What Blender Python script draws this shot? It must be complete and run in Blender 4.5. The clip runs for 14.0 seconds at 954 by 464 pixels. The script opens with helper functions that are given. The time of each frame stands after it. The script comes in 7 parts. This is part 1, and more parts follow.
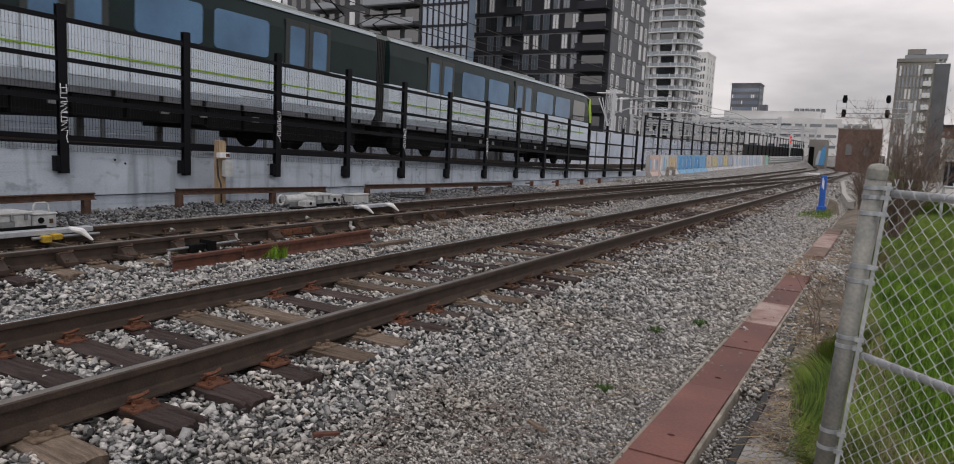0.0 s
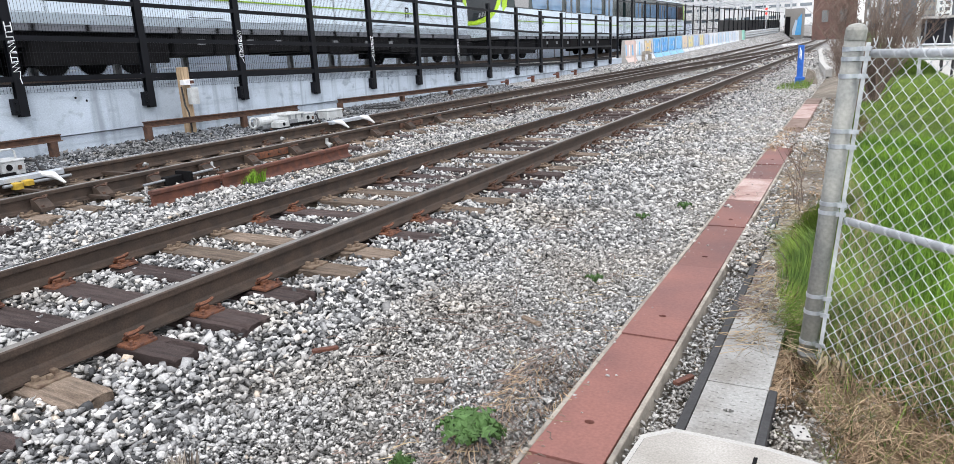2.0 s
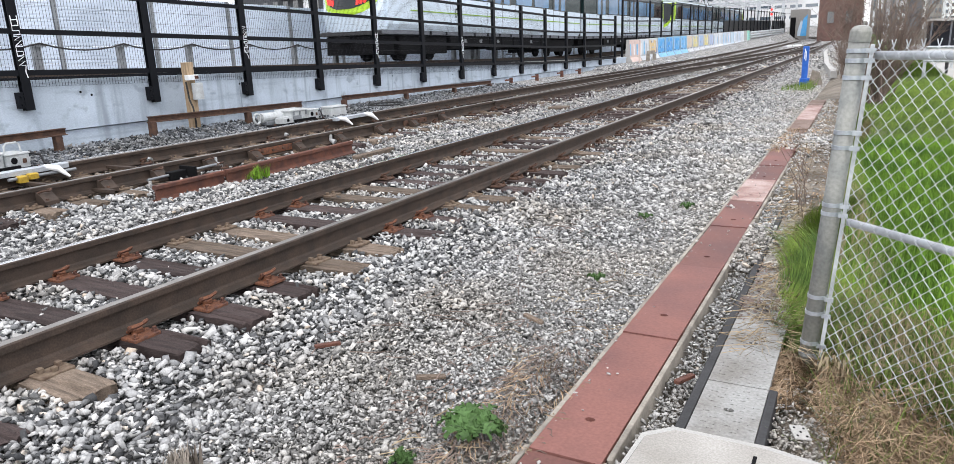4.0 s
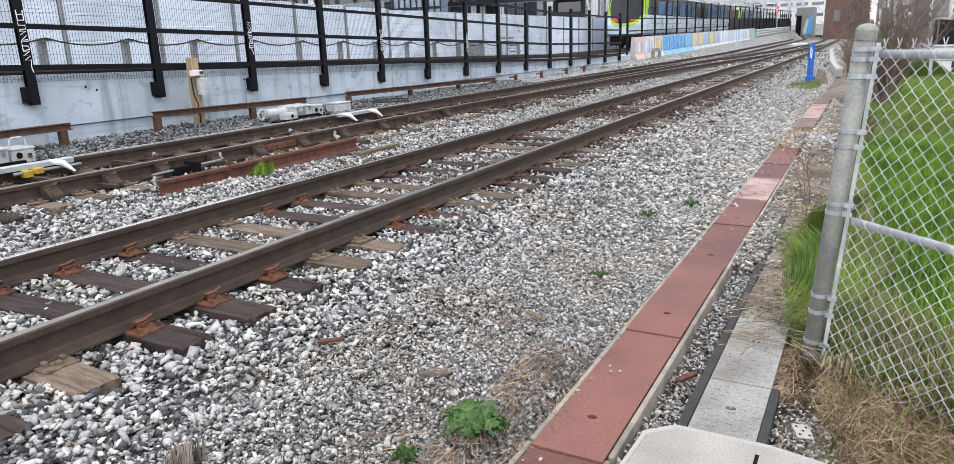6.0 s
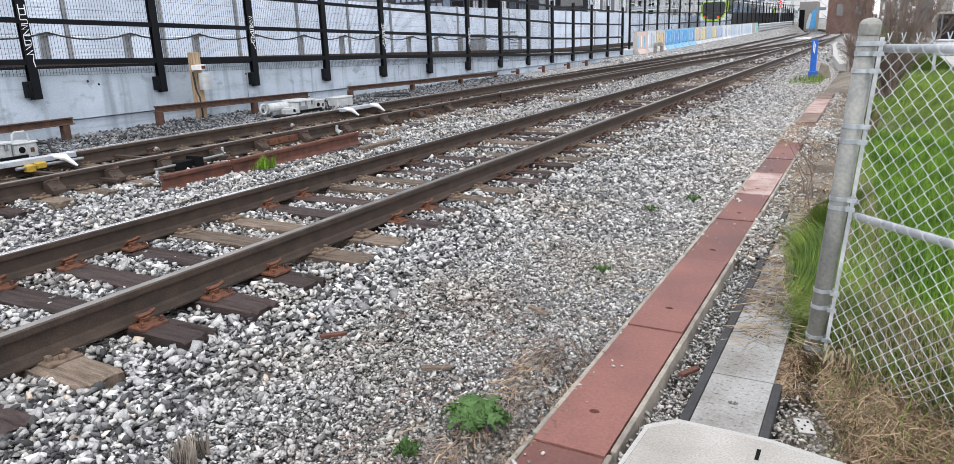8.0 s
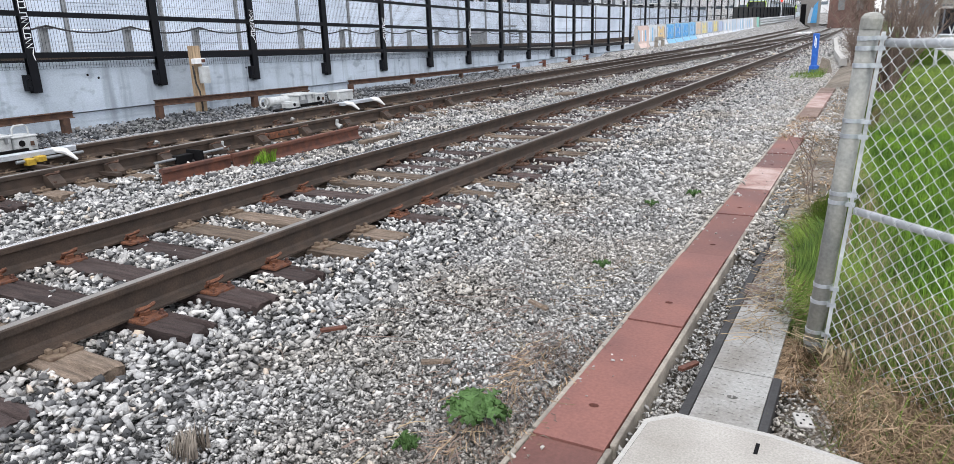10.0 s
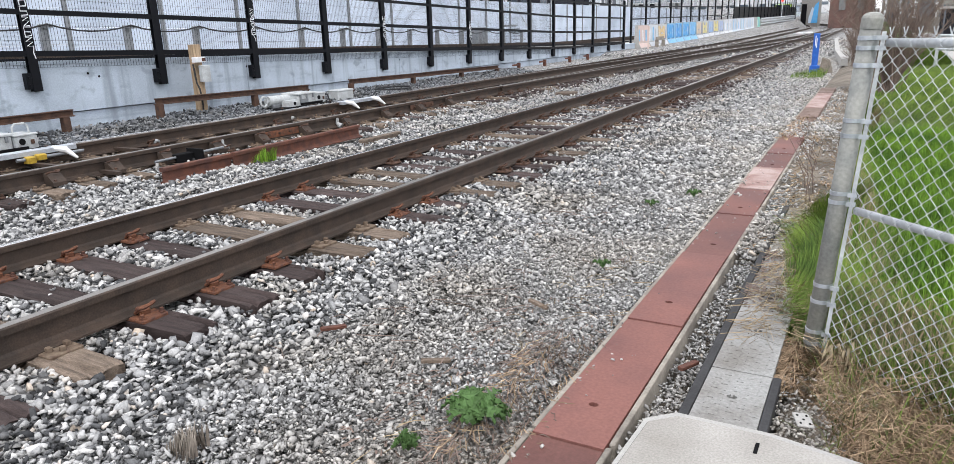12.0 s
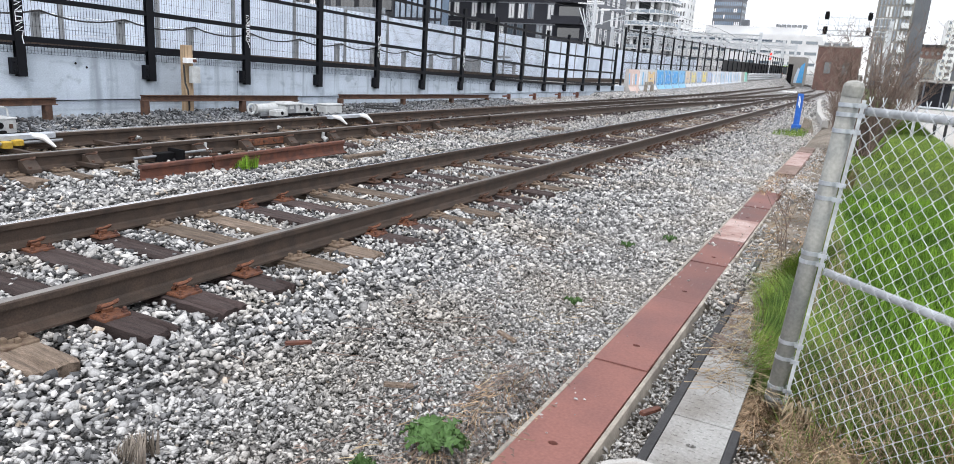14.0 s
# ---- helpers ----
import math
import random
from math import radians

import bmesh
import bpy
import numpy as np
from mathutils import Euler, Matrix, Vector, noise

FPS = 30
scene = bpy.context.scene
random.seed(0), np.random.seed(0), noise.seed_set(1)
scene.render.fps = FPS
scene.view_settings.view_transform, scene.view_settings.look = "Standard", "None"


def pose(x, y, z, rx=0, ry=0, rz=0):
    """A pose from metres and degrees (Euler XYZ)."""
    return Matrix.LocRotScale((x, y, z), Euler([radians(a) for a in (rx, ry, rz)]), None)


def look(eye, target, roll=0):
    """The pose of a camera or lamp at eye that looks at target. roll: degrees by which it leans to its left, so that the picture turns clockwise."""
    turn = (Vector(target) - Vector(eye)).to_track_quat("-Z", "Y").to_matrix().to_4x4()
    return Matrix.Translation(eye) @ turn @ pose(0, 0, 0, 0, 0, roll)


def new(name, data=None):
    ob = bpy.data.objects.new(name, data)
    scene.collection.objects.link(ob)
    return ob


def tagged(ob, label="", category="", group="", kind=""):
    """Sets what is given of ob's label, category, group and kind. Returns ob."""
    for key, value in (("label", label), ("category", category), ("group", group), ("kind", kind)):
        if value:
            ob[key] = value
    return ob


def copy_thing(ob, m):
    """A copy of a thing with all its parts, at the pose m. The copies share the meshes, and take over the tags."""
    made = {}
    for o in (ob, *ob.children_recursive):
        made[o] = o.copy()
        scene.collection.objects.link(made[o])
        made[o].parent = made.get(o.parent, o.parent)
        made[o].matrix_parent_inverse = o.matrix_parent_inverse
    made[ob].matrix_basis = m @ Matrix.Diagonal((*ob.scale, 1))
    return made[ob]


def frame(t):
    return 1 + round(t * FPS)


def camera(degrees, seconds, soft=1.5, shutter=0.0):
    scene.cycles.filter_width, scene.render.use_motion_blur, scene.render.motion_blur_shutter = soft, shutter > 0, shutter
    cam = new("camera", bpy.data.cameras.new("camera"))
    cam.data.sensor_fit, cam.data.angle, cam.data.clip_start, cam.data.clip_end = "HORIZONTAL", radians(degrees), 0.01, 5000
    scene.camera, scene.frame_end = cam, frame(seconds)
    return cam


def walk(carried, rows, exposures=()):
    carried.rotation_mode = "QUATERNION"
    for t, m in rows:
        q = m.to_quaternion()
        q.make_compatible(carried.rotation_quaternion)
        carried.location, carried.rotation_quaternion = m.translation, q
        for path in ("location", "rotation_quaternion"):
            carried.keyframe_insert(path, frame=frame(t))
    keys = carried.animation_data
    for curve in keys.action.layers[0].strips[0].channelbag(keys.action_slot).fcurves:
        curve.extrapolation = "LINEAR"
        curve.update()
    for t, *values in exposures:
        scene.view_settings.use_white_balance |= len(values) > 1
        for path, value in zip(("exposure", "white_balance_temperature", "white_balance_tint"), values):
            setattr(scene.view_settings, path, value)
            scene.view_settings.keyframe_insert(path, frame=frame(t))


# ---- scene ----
cam = camera(68.0, 14.0, soft=0.3, shutter=0.15)
PATH = [
    (0, (3.619, -0.027, 1.344), (2.635, 1.698, 1.103), 2.6),
    (0.5, (3.628, 0.015, 1.338), (2.786, 1.788, 0.954), 1.8),
    (1, (3.612, 0.023, 1.323), (2.755, 1.771, 0.862), -1.3),
    (1.5, (3.617, 0.021, 1.324), (2.721, 1.741, 0.834), -2.3),
    (2, (3.614, 0.018, 1.326), (2.692, 1.719, 0.821), -2.8),
    (2.5, (3.618, 0.01, 1.326), (2.68, 1.71, 0.847), -2.7),
    (3, (3.618, 0.006, 1.327), (2.69, 1.708, 0.835), -2.4),
    (5.5, (3.618, 0.004, 1.326), (2.683, 1.695, 0.807), -2.0),
    (6, (3.62, 0.003, 1.327), (2.684, 1.693, 0.809), -2.0),
    (6.5, (3.618, 0.0, 1.326), (2.683, 1.689, 0.804), -2.0),
    (7, (3.619, 0.004, 1.326), (2.681, 1.69, 0.797), -2.1),
    (7.5, (3.619, 0.002, 1.325), (2.68, 1.686, 0.794), -2.0),
    (8, (3.618, 0.0, 1.327), (2.679, 1.684, 0.795), -2.0),
    (10.5, (3.619, 0.001, 1.326), (2.681, 1.679, 0.776), -1.9),
    (11, (3.619, 0.002, 1.327), (2.68, 1.679, 0.776), -1.9),
    (11.5, (3.618, -0.003, 1.327), (2.68, 1.676, 0.777), -1.8),
    (12, (3.619, 0.0, 1.325), (2.681, 1.679, 0.776), -1.8),
    (12.5, (3.619, 0.0, 1.326), (2.682, 1.679, 0.776), -1.8),
    (13, (3.618, -0.001, 1.325), (2.682, 1.678, 0.773), -1.8),
    (13.5, (3.616, -0.002, 1.326), (2.681, 1.677, 0.773), -1.6),
    (14, (3.622, 0.003, 1.335), (2.731, 1.729, 0.859), 3.8),
]
EXPOSURES = [(0, -1.34, 6950, 17), (0.5, -1.68, 6950, 18), (1, -1.66, 6850, 18), (1.5, -0.80, 6550, 13), (2, 0.02, 6450, 12), (2.5, 0.10, 6450, 12),
             (3, 0.06, 6450, 12), (5.5, -0.17, 6450, 12), (13.5, -0.17, 6450, 12), (14, -0.12, 6450, 12)]
walk(cam, [(t, look(eye, target, roll)) for t, eye, target, roll in PATH], EXPOSURES)


# ---- light ----
world = bpy.data.worlds.new("overcast_sky")
scene.world = world
world.use_nodes = True
wn, wl = world.node_tree.nodes, world.node_tree.links
wn.clear()
w_out = wn.new("ShaderNodeOutputWorld")
w_bg = wn.new("ShaderNodeBackground")
w_sky = wn.new("ShaderNodeTexSky")
w_sky.sky_type, w_sky.sun_disc = "NISHITA", False
w_sky.sun_elevation, w_sky.sun_rotation = radians(48), radians(150)
w_dim = wn.new("ShaderNodeVectorMath")
w_dim.operation = "SCALE"
w_dim.inputs["Scale"].default_value = 0.12
w_co = wn.new("ShaderNodeTexCoord")
w_map = wn.new("ShaderNodeMapping")
w_map.inputs["Scale"].default_value = (1.0, 1.0, 3.2)
w_noise = wn.new("ShaderNodeTexNoise")
w_noise.inputs["Scale"].default_value, w_noise.inputs["Detail"].default_value = 2.6, 7
w_noise.inputs["Roughness"].default_value = 0.52
w_ramp = wn.new("ShaderNodeValToRGB")
w_ramp.color_ramp.elements[0].position, w_ramp.color_ramp.elements[0].color = 0.36, (0.86, 0.89, 0.94, 1)
w_ramp.color_ramp.elements[1].position, w_ramp.color_ramp.elements[1].color = 0.60, (1.48, 1.50, 1.54, 1)
w_mix = wn.new("ShaderNodeMix")
w_mix.data_type = "RGBA"
w_mix.inputs["Factor"].default_value = 0.9
wl.new(w_co.outputs["Generated"], w_map.inputs["Vector"])
wl.new(w_map.outputs["Vector"], w_noise.inputs["Vector"])
wl.new(w_noise.outputs["Fac"], w_ramp.inputs["Fac"])
wl.new(w_sky.outputs["Color"], w_dim.inputs[0])
wl.new(w_dim.outputs["Vector"], w_mix.inputs["A"])
wl.new(w_ramp.outputs["Color"], w_mix.inputs["B"])
# an overcast sky is brightest overhead
w_sep = wn.new("ShaderNodeSeparateXYZ")
w_up = wn.new("ShaderNodeMapRange")
w_up.inputs["To Min"].default_value, w_up.inputs["To Max"].default_value = 0.92, 1.30
w_zen = wn.new("ShaderNodeVectorMath")
w_zen.operation = "SCALE"
wl.new(w_co.outputs["Generated"], w_sep.inputs["Vector"])
wl.new(w_sep.outputs["Z"], w_up.inputs["Value"])
wl.new(w_up.outputs["Result"], w_zen.inputs["Scale"])
wl.new(w_mix.outputs["Result"], w_zen.inputs[0])
wl.new(w_zen.outputs["Vector"], w_bg.inputs["Color"])
w_bg.inputs["Strength"].default_value = 1.5
wl.new(w_bg.outputs["Background"], w_out.inputs["Surface"])
sun = new("sun", bpy.data.lights.new("sun", "SUN"))
sun.data.energy, sun.data.angle, sun.data.color = 1.5, radians(12), (1.0, 0.975, 0.94)
sun.matrix_world = look((0, 0, 60), (-26, 42, 6))


# ---- materials ----
def mat(name, color, rough=0.7, metal=0.0, vary=0.25, scale=8.0, fine=60.0, bump=0.25, tone=None, per="", depth=0.004,
        stretch=(1, 1, 1), spec=0.25, vary2=0.35):
    """Base colour with stains at a wide scale, grain at a fine one and relief. tone: the colour of the stains.
    per: 'object' or 'island' also varies each piece."""
    m = bpy.data.materials.new(name)
    m.use_nodes = True
    n, l = m.node_tree.nodes, m.node_tree.links
    b = n["Principled BSDF"]
    b.inputs["Roughness"].default_value, b.inputs["Metallic"].default_value = rough, metal
    b.inputs["Specular IOR Level"].default_value = spec
    co = n.new("ShaderNodeTexCoord")
    mp = n.new("ShaderNodeMapping")
    mp.inputs["Scale"].default_value = stretch
    l.new(co.outputs["Object"], mp.inputs["Vector"])
    wide, grain = n.new("ShaderNodeTexNoise"), n.new("ShaderNodeTexNoise")
    wide.inputs["Scale"].default_value, wide.inputs["Detail"].default_value = scale, 5
    grain.inputs["Scale"].default_value, grain.inputs["Detail"].default_value = fine, 3
    for t in (wide, grain):
        l.new(mp.outputs["Vector"], t.inputs["Vector"])
    tone = tone or tuple(c * (1 - 1.6 * vary) for c in color)
    ramp = n.new("ShaderNodeValToRGB")
    ramp.color_ramp.elements[0].position, ramp.color_ramp.elements[0].color = 0.36, (*tone, 1)
    ramp.color_ramp.elements[1].position, ramp.color_ramp.elements[1].color = 0.62, (*color, 1)
    l.new(wide.outputs["Fac"], ramp.inputs["Fac"])
    last = ramp.outputs["Color"]
    mul = n.new("ShaderNodeMix")
    mul.data_type, mul.blend_type = "RGBA", "OVERLAY"
    mul.inputs["Factor"].default_value = vary2
    l.new(last, mul.inputs["A"])
    l.new(grain.outputs["Color"], mul.inputs["B"])
    sep = n.new("ShaderNodeCombineColor")
    for k in ("Red", "Green", "Blue"):
        l.new(grain.outputs["Fac"], sep.inputs[k])
    l.new(sep.outputs["Color"], mul.inputs["B"])
    last = mul.outputs["Result"]
    if per:
        info = n.new("ShaderNodeObjectInfo" if per == "object" else "ShaderNodeNewGeometry")
        rnd = info.outputs["Random" if per == "object" else "Random Per Island"]
        hsv = n.new("ShaderNodeHueSaturation")
        rr = n.new("ShaderNodeMapRange")
        rr.inputs["To Min"].default_value, rr.inputs["To Max"].default_value = (0.72, 1.25) if per == "object" else (0.42, 1.45)
        l.new(rnd, rr.inputs["Value"])
        l.new(rr.outputs["Result"], hsv.inputs["Value"])
        l.new(last, hsv.inputs["Color"])
        last = hsv.outputs["Color"]
    l.new(last, b.inputs["Base Color"])
    rrough = n.new("ShaderNodeMapRange")
    rrough.inputs["To Min"].default_value, rrough.inputs["To Max"].default_value = max(0.05, rough - 0.12), min(1, rough + 0.12)
    l.new(wide.outputs["Fac"], rrough.inputs["Value"])
    l.new(rrough.outputs["Result"], b.inputs["Roughness"])
    if bump:
        bp = n.new("ShaderNodeBump")
        bp.inputs["Strength"].default_value, bp.inputs["Distance"].default_value = bump, depth
        l.new(grain.outputs["Fac"], bp.inputs["Height"])
        l.new(bp.outputs["Normal"], b.inputs["Normal"])
    return m


def stone_mat(name, stops, per_island=True, cell=0.0):
    """Broken stone: one colour a stone (or a cell), with specks."""
    m = bpy.data.materials.new(name)
    m.use_nodes = True
    n, l = m.node_tree.nodes, m.node_tree.links
    b = n["Principled BSDF"]
    b.inputs["Roughness"].default_value, b.inputs["Specular IOR Level"].default_value = 0.85, 0.15
    ramp = n.new("ShaderNodeValToRGB")
    ramp.color_ramp.interpolation = "LINEAR"
    els = ramp.color_ramp.elements
    while len(els) < len(stops):
        els.new(0.5)
    for e, (p, c) in zip(els, stops):
        e.position, e.color = p, (*c, 1)
    co = n.new("ShaderNodeTexCoord")
    if per_island:
        g = n.new("ShaderNodeNewGeometry")
        l.new(g.outputs["Random Per Island"], ramp.inputs["Fac"])
    else:
        v = n.new("ShaderNodeTexVoronoi")
        v.inputs["Scale"].default_value = cell
        l.new(co.outputs["Object"], v.inputs["Vector"])
        s = n.new("ShaderNodeSeparateColor")
        l.new(v.outputs["Color"], s.inputs["Color"])
        l.new(s.outputs["Red"], ramp.inputs["Fac"])
        bp = n.new("ShaderNodeBump")
        bp.inputs["Strength"].default_value, bp.inputs["Distance"].default_value = 1.0, 0.03
        bp.invert = True
        l.new(v.outputs["Distance"], bp.inputs["Height"])
        l.new(bp.outputs["Normal"], b.inputs["Normal"])
    speck = n.new("ShaderNodeTexNoise")
    speck.inputs["Scale"].default_value, speck.inputs["Detail"].default_value = 90, 4
    l.new(co.outputs["Object"], speck.inputs["Vector"])
    if per_island:
        rough = n.new("ShaderNodeBump")
        rough.inputs["Strength"].default_value, rough.inputs["Distance"].default_value = 0.7, 0.006
        l.new(speck.outputs["Fac"], rough.inputs["Height"])
        l.new(rough.outputs["Normal"], b.inputs["Normal"])
    broad = n.new("ShaderNodeTexNoise")
    broad.inputs["Scale"].default_value, broad.inputs["Detail"].default_value = 0.9, 3
    l.new(co.outputs["Object"], broad.inputs["Vector"])
    cc = n.new("ShaderNodeCombineColor")
    for k in ("Red", "Green", "Blue"):
        l.new(speck.outputs["Fac"], cc.inputs[k])
    over = n.new("ShaderNodeMix")
    over.data_type, over.blend_type = "RGBA", "OVERLAY"
    over.inputs["Factor"].default_value = 0.5
    l.new(ramp.outputs["Color"], over.inputs["A"])
    l.new(cc.outputs["Color"], over.inputs["B"])
    dirt = n.new("ShaderNodeMix")
    dirt.data_type, dirt.blend_type = "RGBA", "MULTIPLY"
    dirt.inputs["B"].default_value = (0.88, 0.83, 0.765, 1)
    where = n.new("ShaderNodeSeparateXYZ")
    l.new(co.outputs["Object"], where.inputs["Vector"])
    soiled = n.new("ShaderNodeMapRange")
    soiled.inputs["From Min"].default_value, soiled.inputs["From Max"].default_value = 0.9, 2.3
    soiled.inputs["To Max"].default_value = 0.72
    l.new(where.outputs["X"], soiled.inputs["Value"])
    add = n.new("ShaderNodeMath")
    add.operation = "MULTIPLY"
    l.new(broad.outputs["Fac"], add.inputs[0])
    l.new(soiled.outputs["Result"], add.inputs[1])
    dust = n.new("ShaderNodeMix")
    dust.data_type = "RGBA"
    dust.inputs["B"].default_value = (0.56, 0.545, 0.515, 1)
    l.new(add.outputs["Value"], dust.inputs["Factor"])
    rr = n.new("ShaderNodeMapRange")
    rr.inputs["From Min"].default_value, rr.inputs["From Max"].default_value = 0.45, 0.7
    l.new(broad.outputs["Fac"], rr.inputs["Value"])
    l.new(rr.outputs["Result"], dirt.inputs["Factor"])
    l.new(over.outputs["Result"], dust.inputs["A"])
    l.new(dust.outputs["Result"], dirt.inputs["A"])
    l.new(dirt.outputs["Result"], b.inputs["Base Color"])
    return m


def streaked_concrete(name, base, stain):
    """Cast concrete: blotches, water streaks down the face, faint board lines."""
    m = mat(name, base, 0.85, 0, 0.16, 0.9, 45, 0.2, tone=tuple(0.62 * a + 0.38 * b for a, b in zip(base, stain)), vary2=0.3, stretch=(1, 0.8, 1.6))
    n, l = m.node_tree.nodes, m.node_tree.links
    b = n["Principled BSDF"]
    last = b.inputs["Base Color"].links[0].from_socket
    co = n.new("ShaderNodeTexCoord")
    for stretch, scale, lo, hi, amount in (((1, 5.0, 0.45), 1.0, 0.52, 0.72, 0.75), ((1, 0.5, 9.0), 1.0, 0.56, 0.70, 0.35), ((1, 1.3, 2.0), 2.2, 0.58, 0.68, 0.6)):
        mp, nz, rr, mx = n.new("ShaderNodeMapping"), n.new("ShaderNodeTexNoise"), n.new("ShaderNodeMapRange"), n.new("ShaderNodeMix")
        mp.inputs["Scale"].default_value = stretch
        nz.inputs["Scale"].default_value, nz.inputs["Detail"].default_value = scale, 6
        rr.inputs["From Min"].default_value, rr.inputs["From Max"].default_value, rr.inputs["To Max"].default_value = lo, hi, amount
        mx.data_type = "RGBA"
        mx.inputs["B"].default_value = (*stain, 1)
        l.new(co.outputs["Object"], mp.inputs["Vector"])
        l.new(mp.outputs["Vector"], nz.inputs["Vector"])
        l.new(nz.outputs["Fac"], rr.inputs["Value"])
        l.new(rr.outputs["Result"], mx.inputs["Factor"])
        l.new(last, mx.inputs["A"])
        last = mx.outputs["Result"]
    l.new(last, b.inputs["Base Color"])
    return m


def glass_mat(name, tint, rough=0.06):
    """Dark glazing that mirrors the sky."""
    m = bpy.data.materials.new(name)
    m.use_nodes = True
    b = m.node_tree.nodes["Principled BSDF"]
    b.inputs["Base Color"].default_value = (*tint, 1)
    b.inputs["Roughness"].default_value, b.inputs["Specular IOR Level"].default_value = rough, 0.9
    b.inputs["IOR"].default_value = 1.8
    return m


def glow_mat(name, color, strength):
    m = bpy.data.materials.new(name)
    m.use_nodes = True
    b = m.node_tree.nodes["Principled BSDF"]
    b.inputs["Base Color"].default_value = (*color, 1)
    b.inputs["Emission Color"].default_value, b.inputs["Emission Strength"].default_value = (*color, 1), strength
    return m


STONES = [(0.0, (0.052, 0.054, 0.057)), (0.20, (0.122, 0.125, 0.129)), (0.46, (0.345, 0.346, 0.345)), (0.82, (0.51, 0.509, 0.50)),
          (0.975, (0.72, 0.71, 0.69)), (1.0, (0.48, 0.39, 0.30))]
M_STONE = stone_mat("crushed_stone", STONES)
# stone colours cut to 0.36: paints in the shade between the stones
M_BED_SHADED = stone_mat("shaded_ballast_bed", [(p, tuple(v * 0.36 for v in c)) for p, c in STONES], False, 26.0)
M_BALLAST = stone_mat("distant_ballast", [(p, tuple(v * 0.8 for v in c)) for p, c in STONES], False, 22.0)
M_STONE_RUSTY = stone_mat("rust_stained_stone", [(p, (c[0] * 0.62, c[1] * 0.53, c[2] * 0.45)) for p, c in STONES])
# bluish stone at about half value, with the wall foot's shade in its colour
M_STONE_DARK = stone_mat("shaded_blue_grey_stone", [(p, (c[0] * 0.5, c[1] * 0.53, c[2] * 0.57)) for p, c in STONES])
M_DIRT = mat("dry_soil", (0.22, 0.19, 0.155), 0.95, vary=0.3, scale=1.6, fine=45, bump=0.9, depth=0.02, vary2=0.7)
M_FIELD = mat("field_soil", (0.085, 0.13, 0.03), 0.95, vary=0.3, scale=0.6, fine=30, bump=0.8, depth=0.03, vary2=0.6)
M_RAIL = mat("rusty_brown_rail_steel", (0.070, 0.050, 0.039), 0.68, 0.15, 0.25, 7, 90, 0.35, tone=(0.044, 0.034, 0.028), vary2=0.5)
M_RUST = mat("red_rust", (0.145, 0.062, 0.042), 0.8, 0.1, 0.3, 9, 80, 0.5, tone=(0.085, 0.042, 0.034))
M_ORANGE_RUST = mat("orange_rust", (0.185, 0.078, 0.042), 0.85, 0.05, 0.3, 24, 120, 0.7, tone=(0.085, 0.042, 0.032), vary2=0.6)
M_DUSTY = mat("dusty_tie_plate", (0.19, 0.145, 0.105), 0.85, 0.05, 0.3, 18, 90, 0.5, tone=(0.095, 0.062, 0.045))
M_RUN = mat("worn_rail_head", (0.25, 0.235, 0.22), 0.38, 0.8, 0.15, 6, 90, 0.08)
M_SHINY = mat("polished_rail_head", (0.62, 0.62, 0.62), 0.2, 0.95, 0.08, 6, 90, 0.03)
M_TIE = mat("creosoted_timber", (0.076, 0.056, 0.053), 0.9, 0, 0.3, 5, 55, 0.9, per="object", depth=0.008, stretch=(0.7, 7, 7), vary2=0.8)
M_TIE_PALE = mat("weathered_timber", (0.20, 0.155, 0.12), 0.92, 0, 0.3, 5, 55, 0.9, per="object", depth=0.008, stretch=(0.7, 7, 7), vary2=0.8)
M_CONC = streaked_concrete("grey_concrete_wall", (0.47, 0.54, 0.62), (0.215, 0.25, 0.29))
M_CONC_LIGHT = mat("pale_concrete", (0.40, 0.39, 0.37), 0.85, 0, 0.14, 3.2, 120, 0.3, tone=(0.34, 0.335, 0.32), vary2=0.3)
M_SLAB = mat("stained_cover_concrete", (0.37, 0.355, 0.33), 0.88, 0, 0.14, 2.4, 130, 0.4, tone=(0.275, 0.26, 0.235), vary2=0.4)
M_LID_GREY = mat("grey_polymer_lid", (0.30, 0.30, 0.29), 0.78, 0, 0.16, 3.5, 70, 0.35, tone=(0.19, 0.18, 0.165), vary2=0.45)
M_LID_RED = mat("red_brown_composite_lid", (0.185, 0.082, 0.068), 0.62, 0, 0.2, 2.0, 70, 0.2, tone=(0.128, 0.058, 0.052), vary2=0.3, per="object")
M_LID_PALE = mat("bleached_composite_lid", (0.40, 0.31, 0.285), 0.78, 0, 0.15, 4, 60, 0.3, tone=(0.25, 0.15, 0.13))
M_LID_SOILED = mat("soiled_composite_lid", (0.21, 0.155, 0.13), 0.85, 0, 0.3, 4, 60, 0.5, tone=(0.13, 0.085, 0.07), vary2=0.5)
M_LID_WORN = mat("dirt_stained_grey_lid", (0.27, 0.255, 0.225), 0.9, 0, 0.3, 4, 70, 0.5, tone=(0.14, 0.12, 0.10), vary2=0.6)
M_RIM = mat("pale_trough_rim", (0.33, 0.30, 0.255), 0.85, 0, 0.25, 6, 60, 0.5, tone=(0.20, 0.18, 0.155))
M_DARK_RUBBER = mat("dark_rubber_edge", (0.045, 0.045, 0.047), 0.75, 0, 0.2, 8, 60, 0.2)
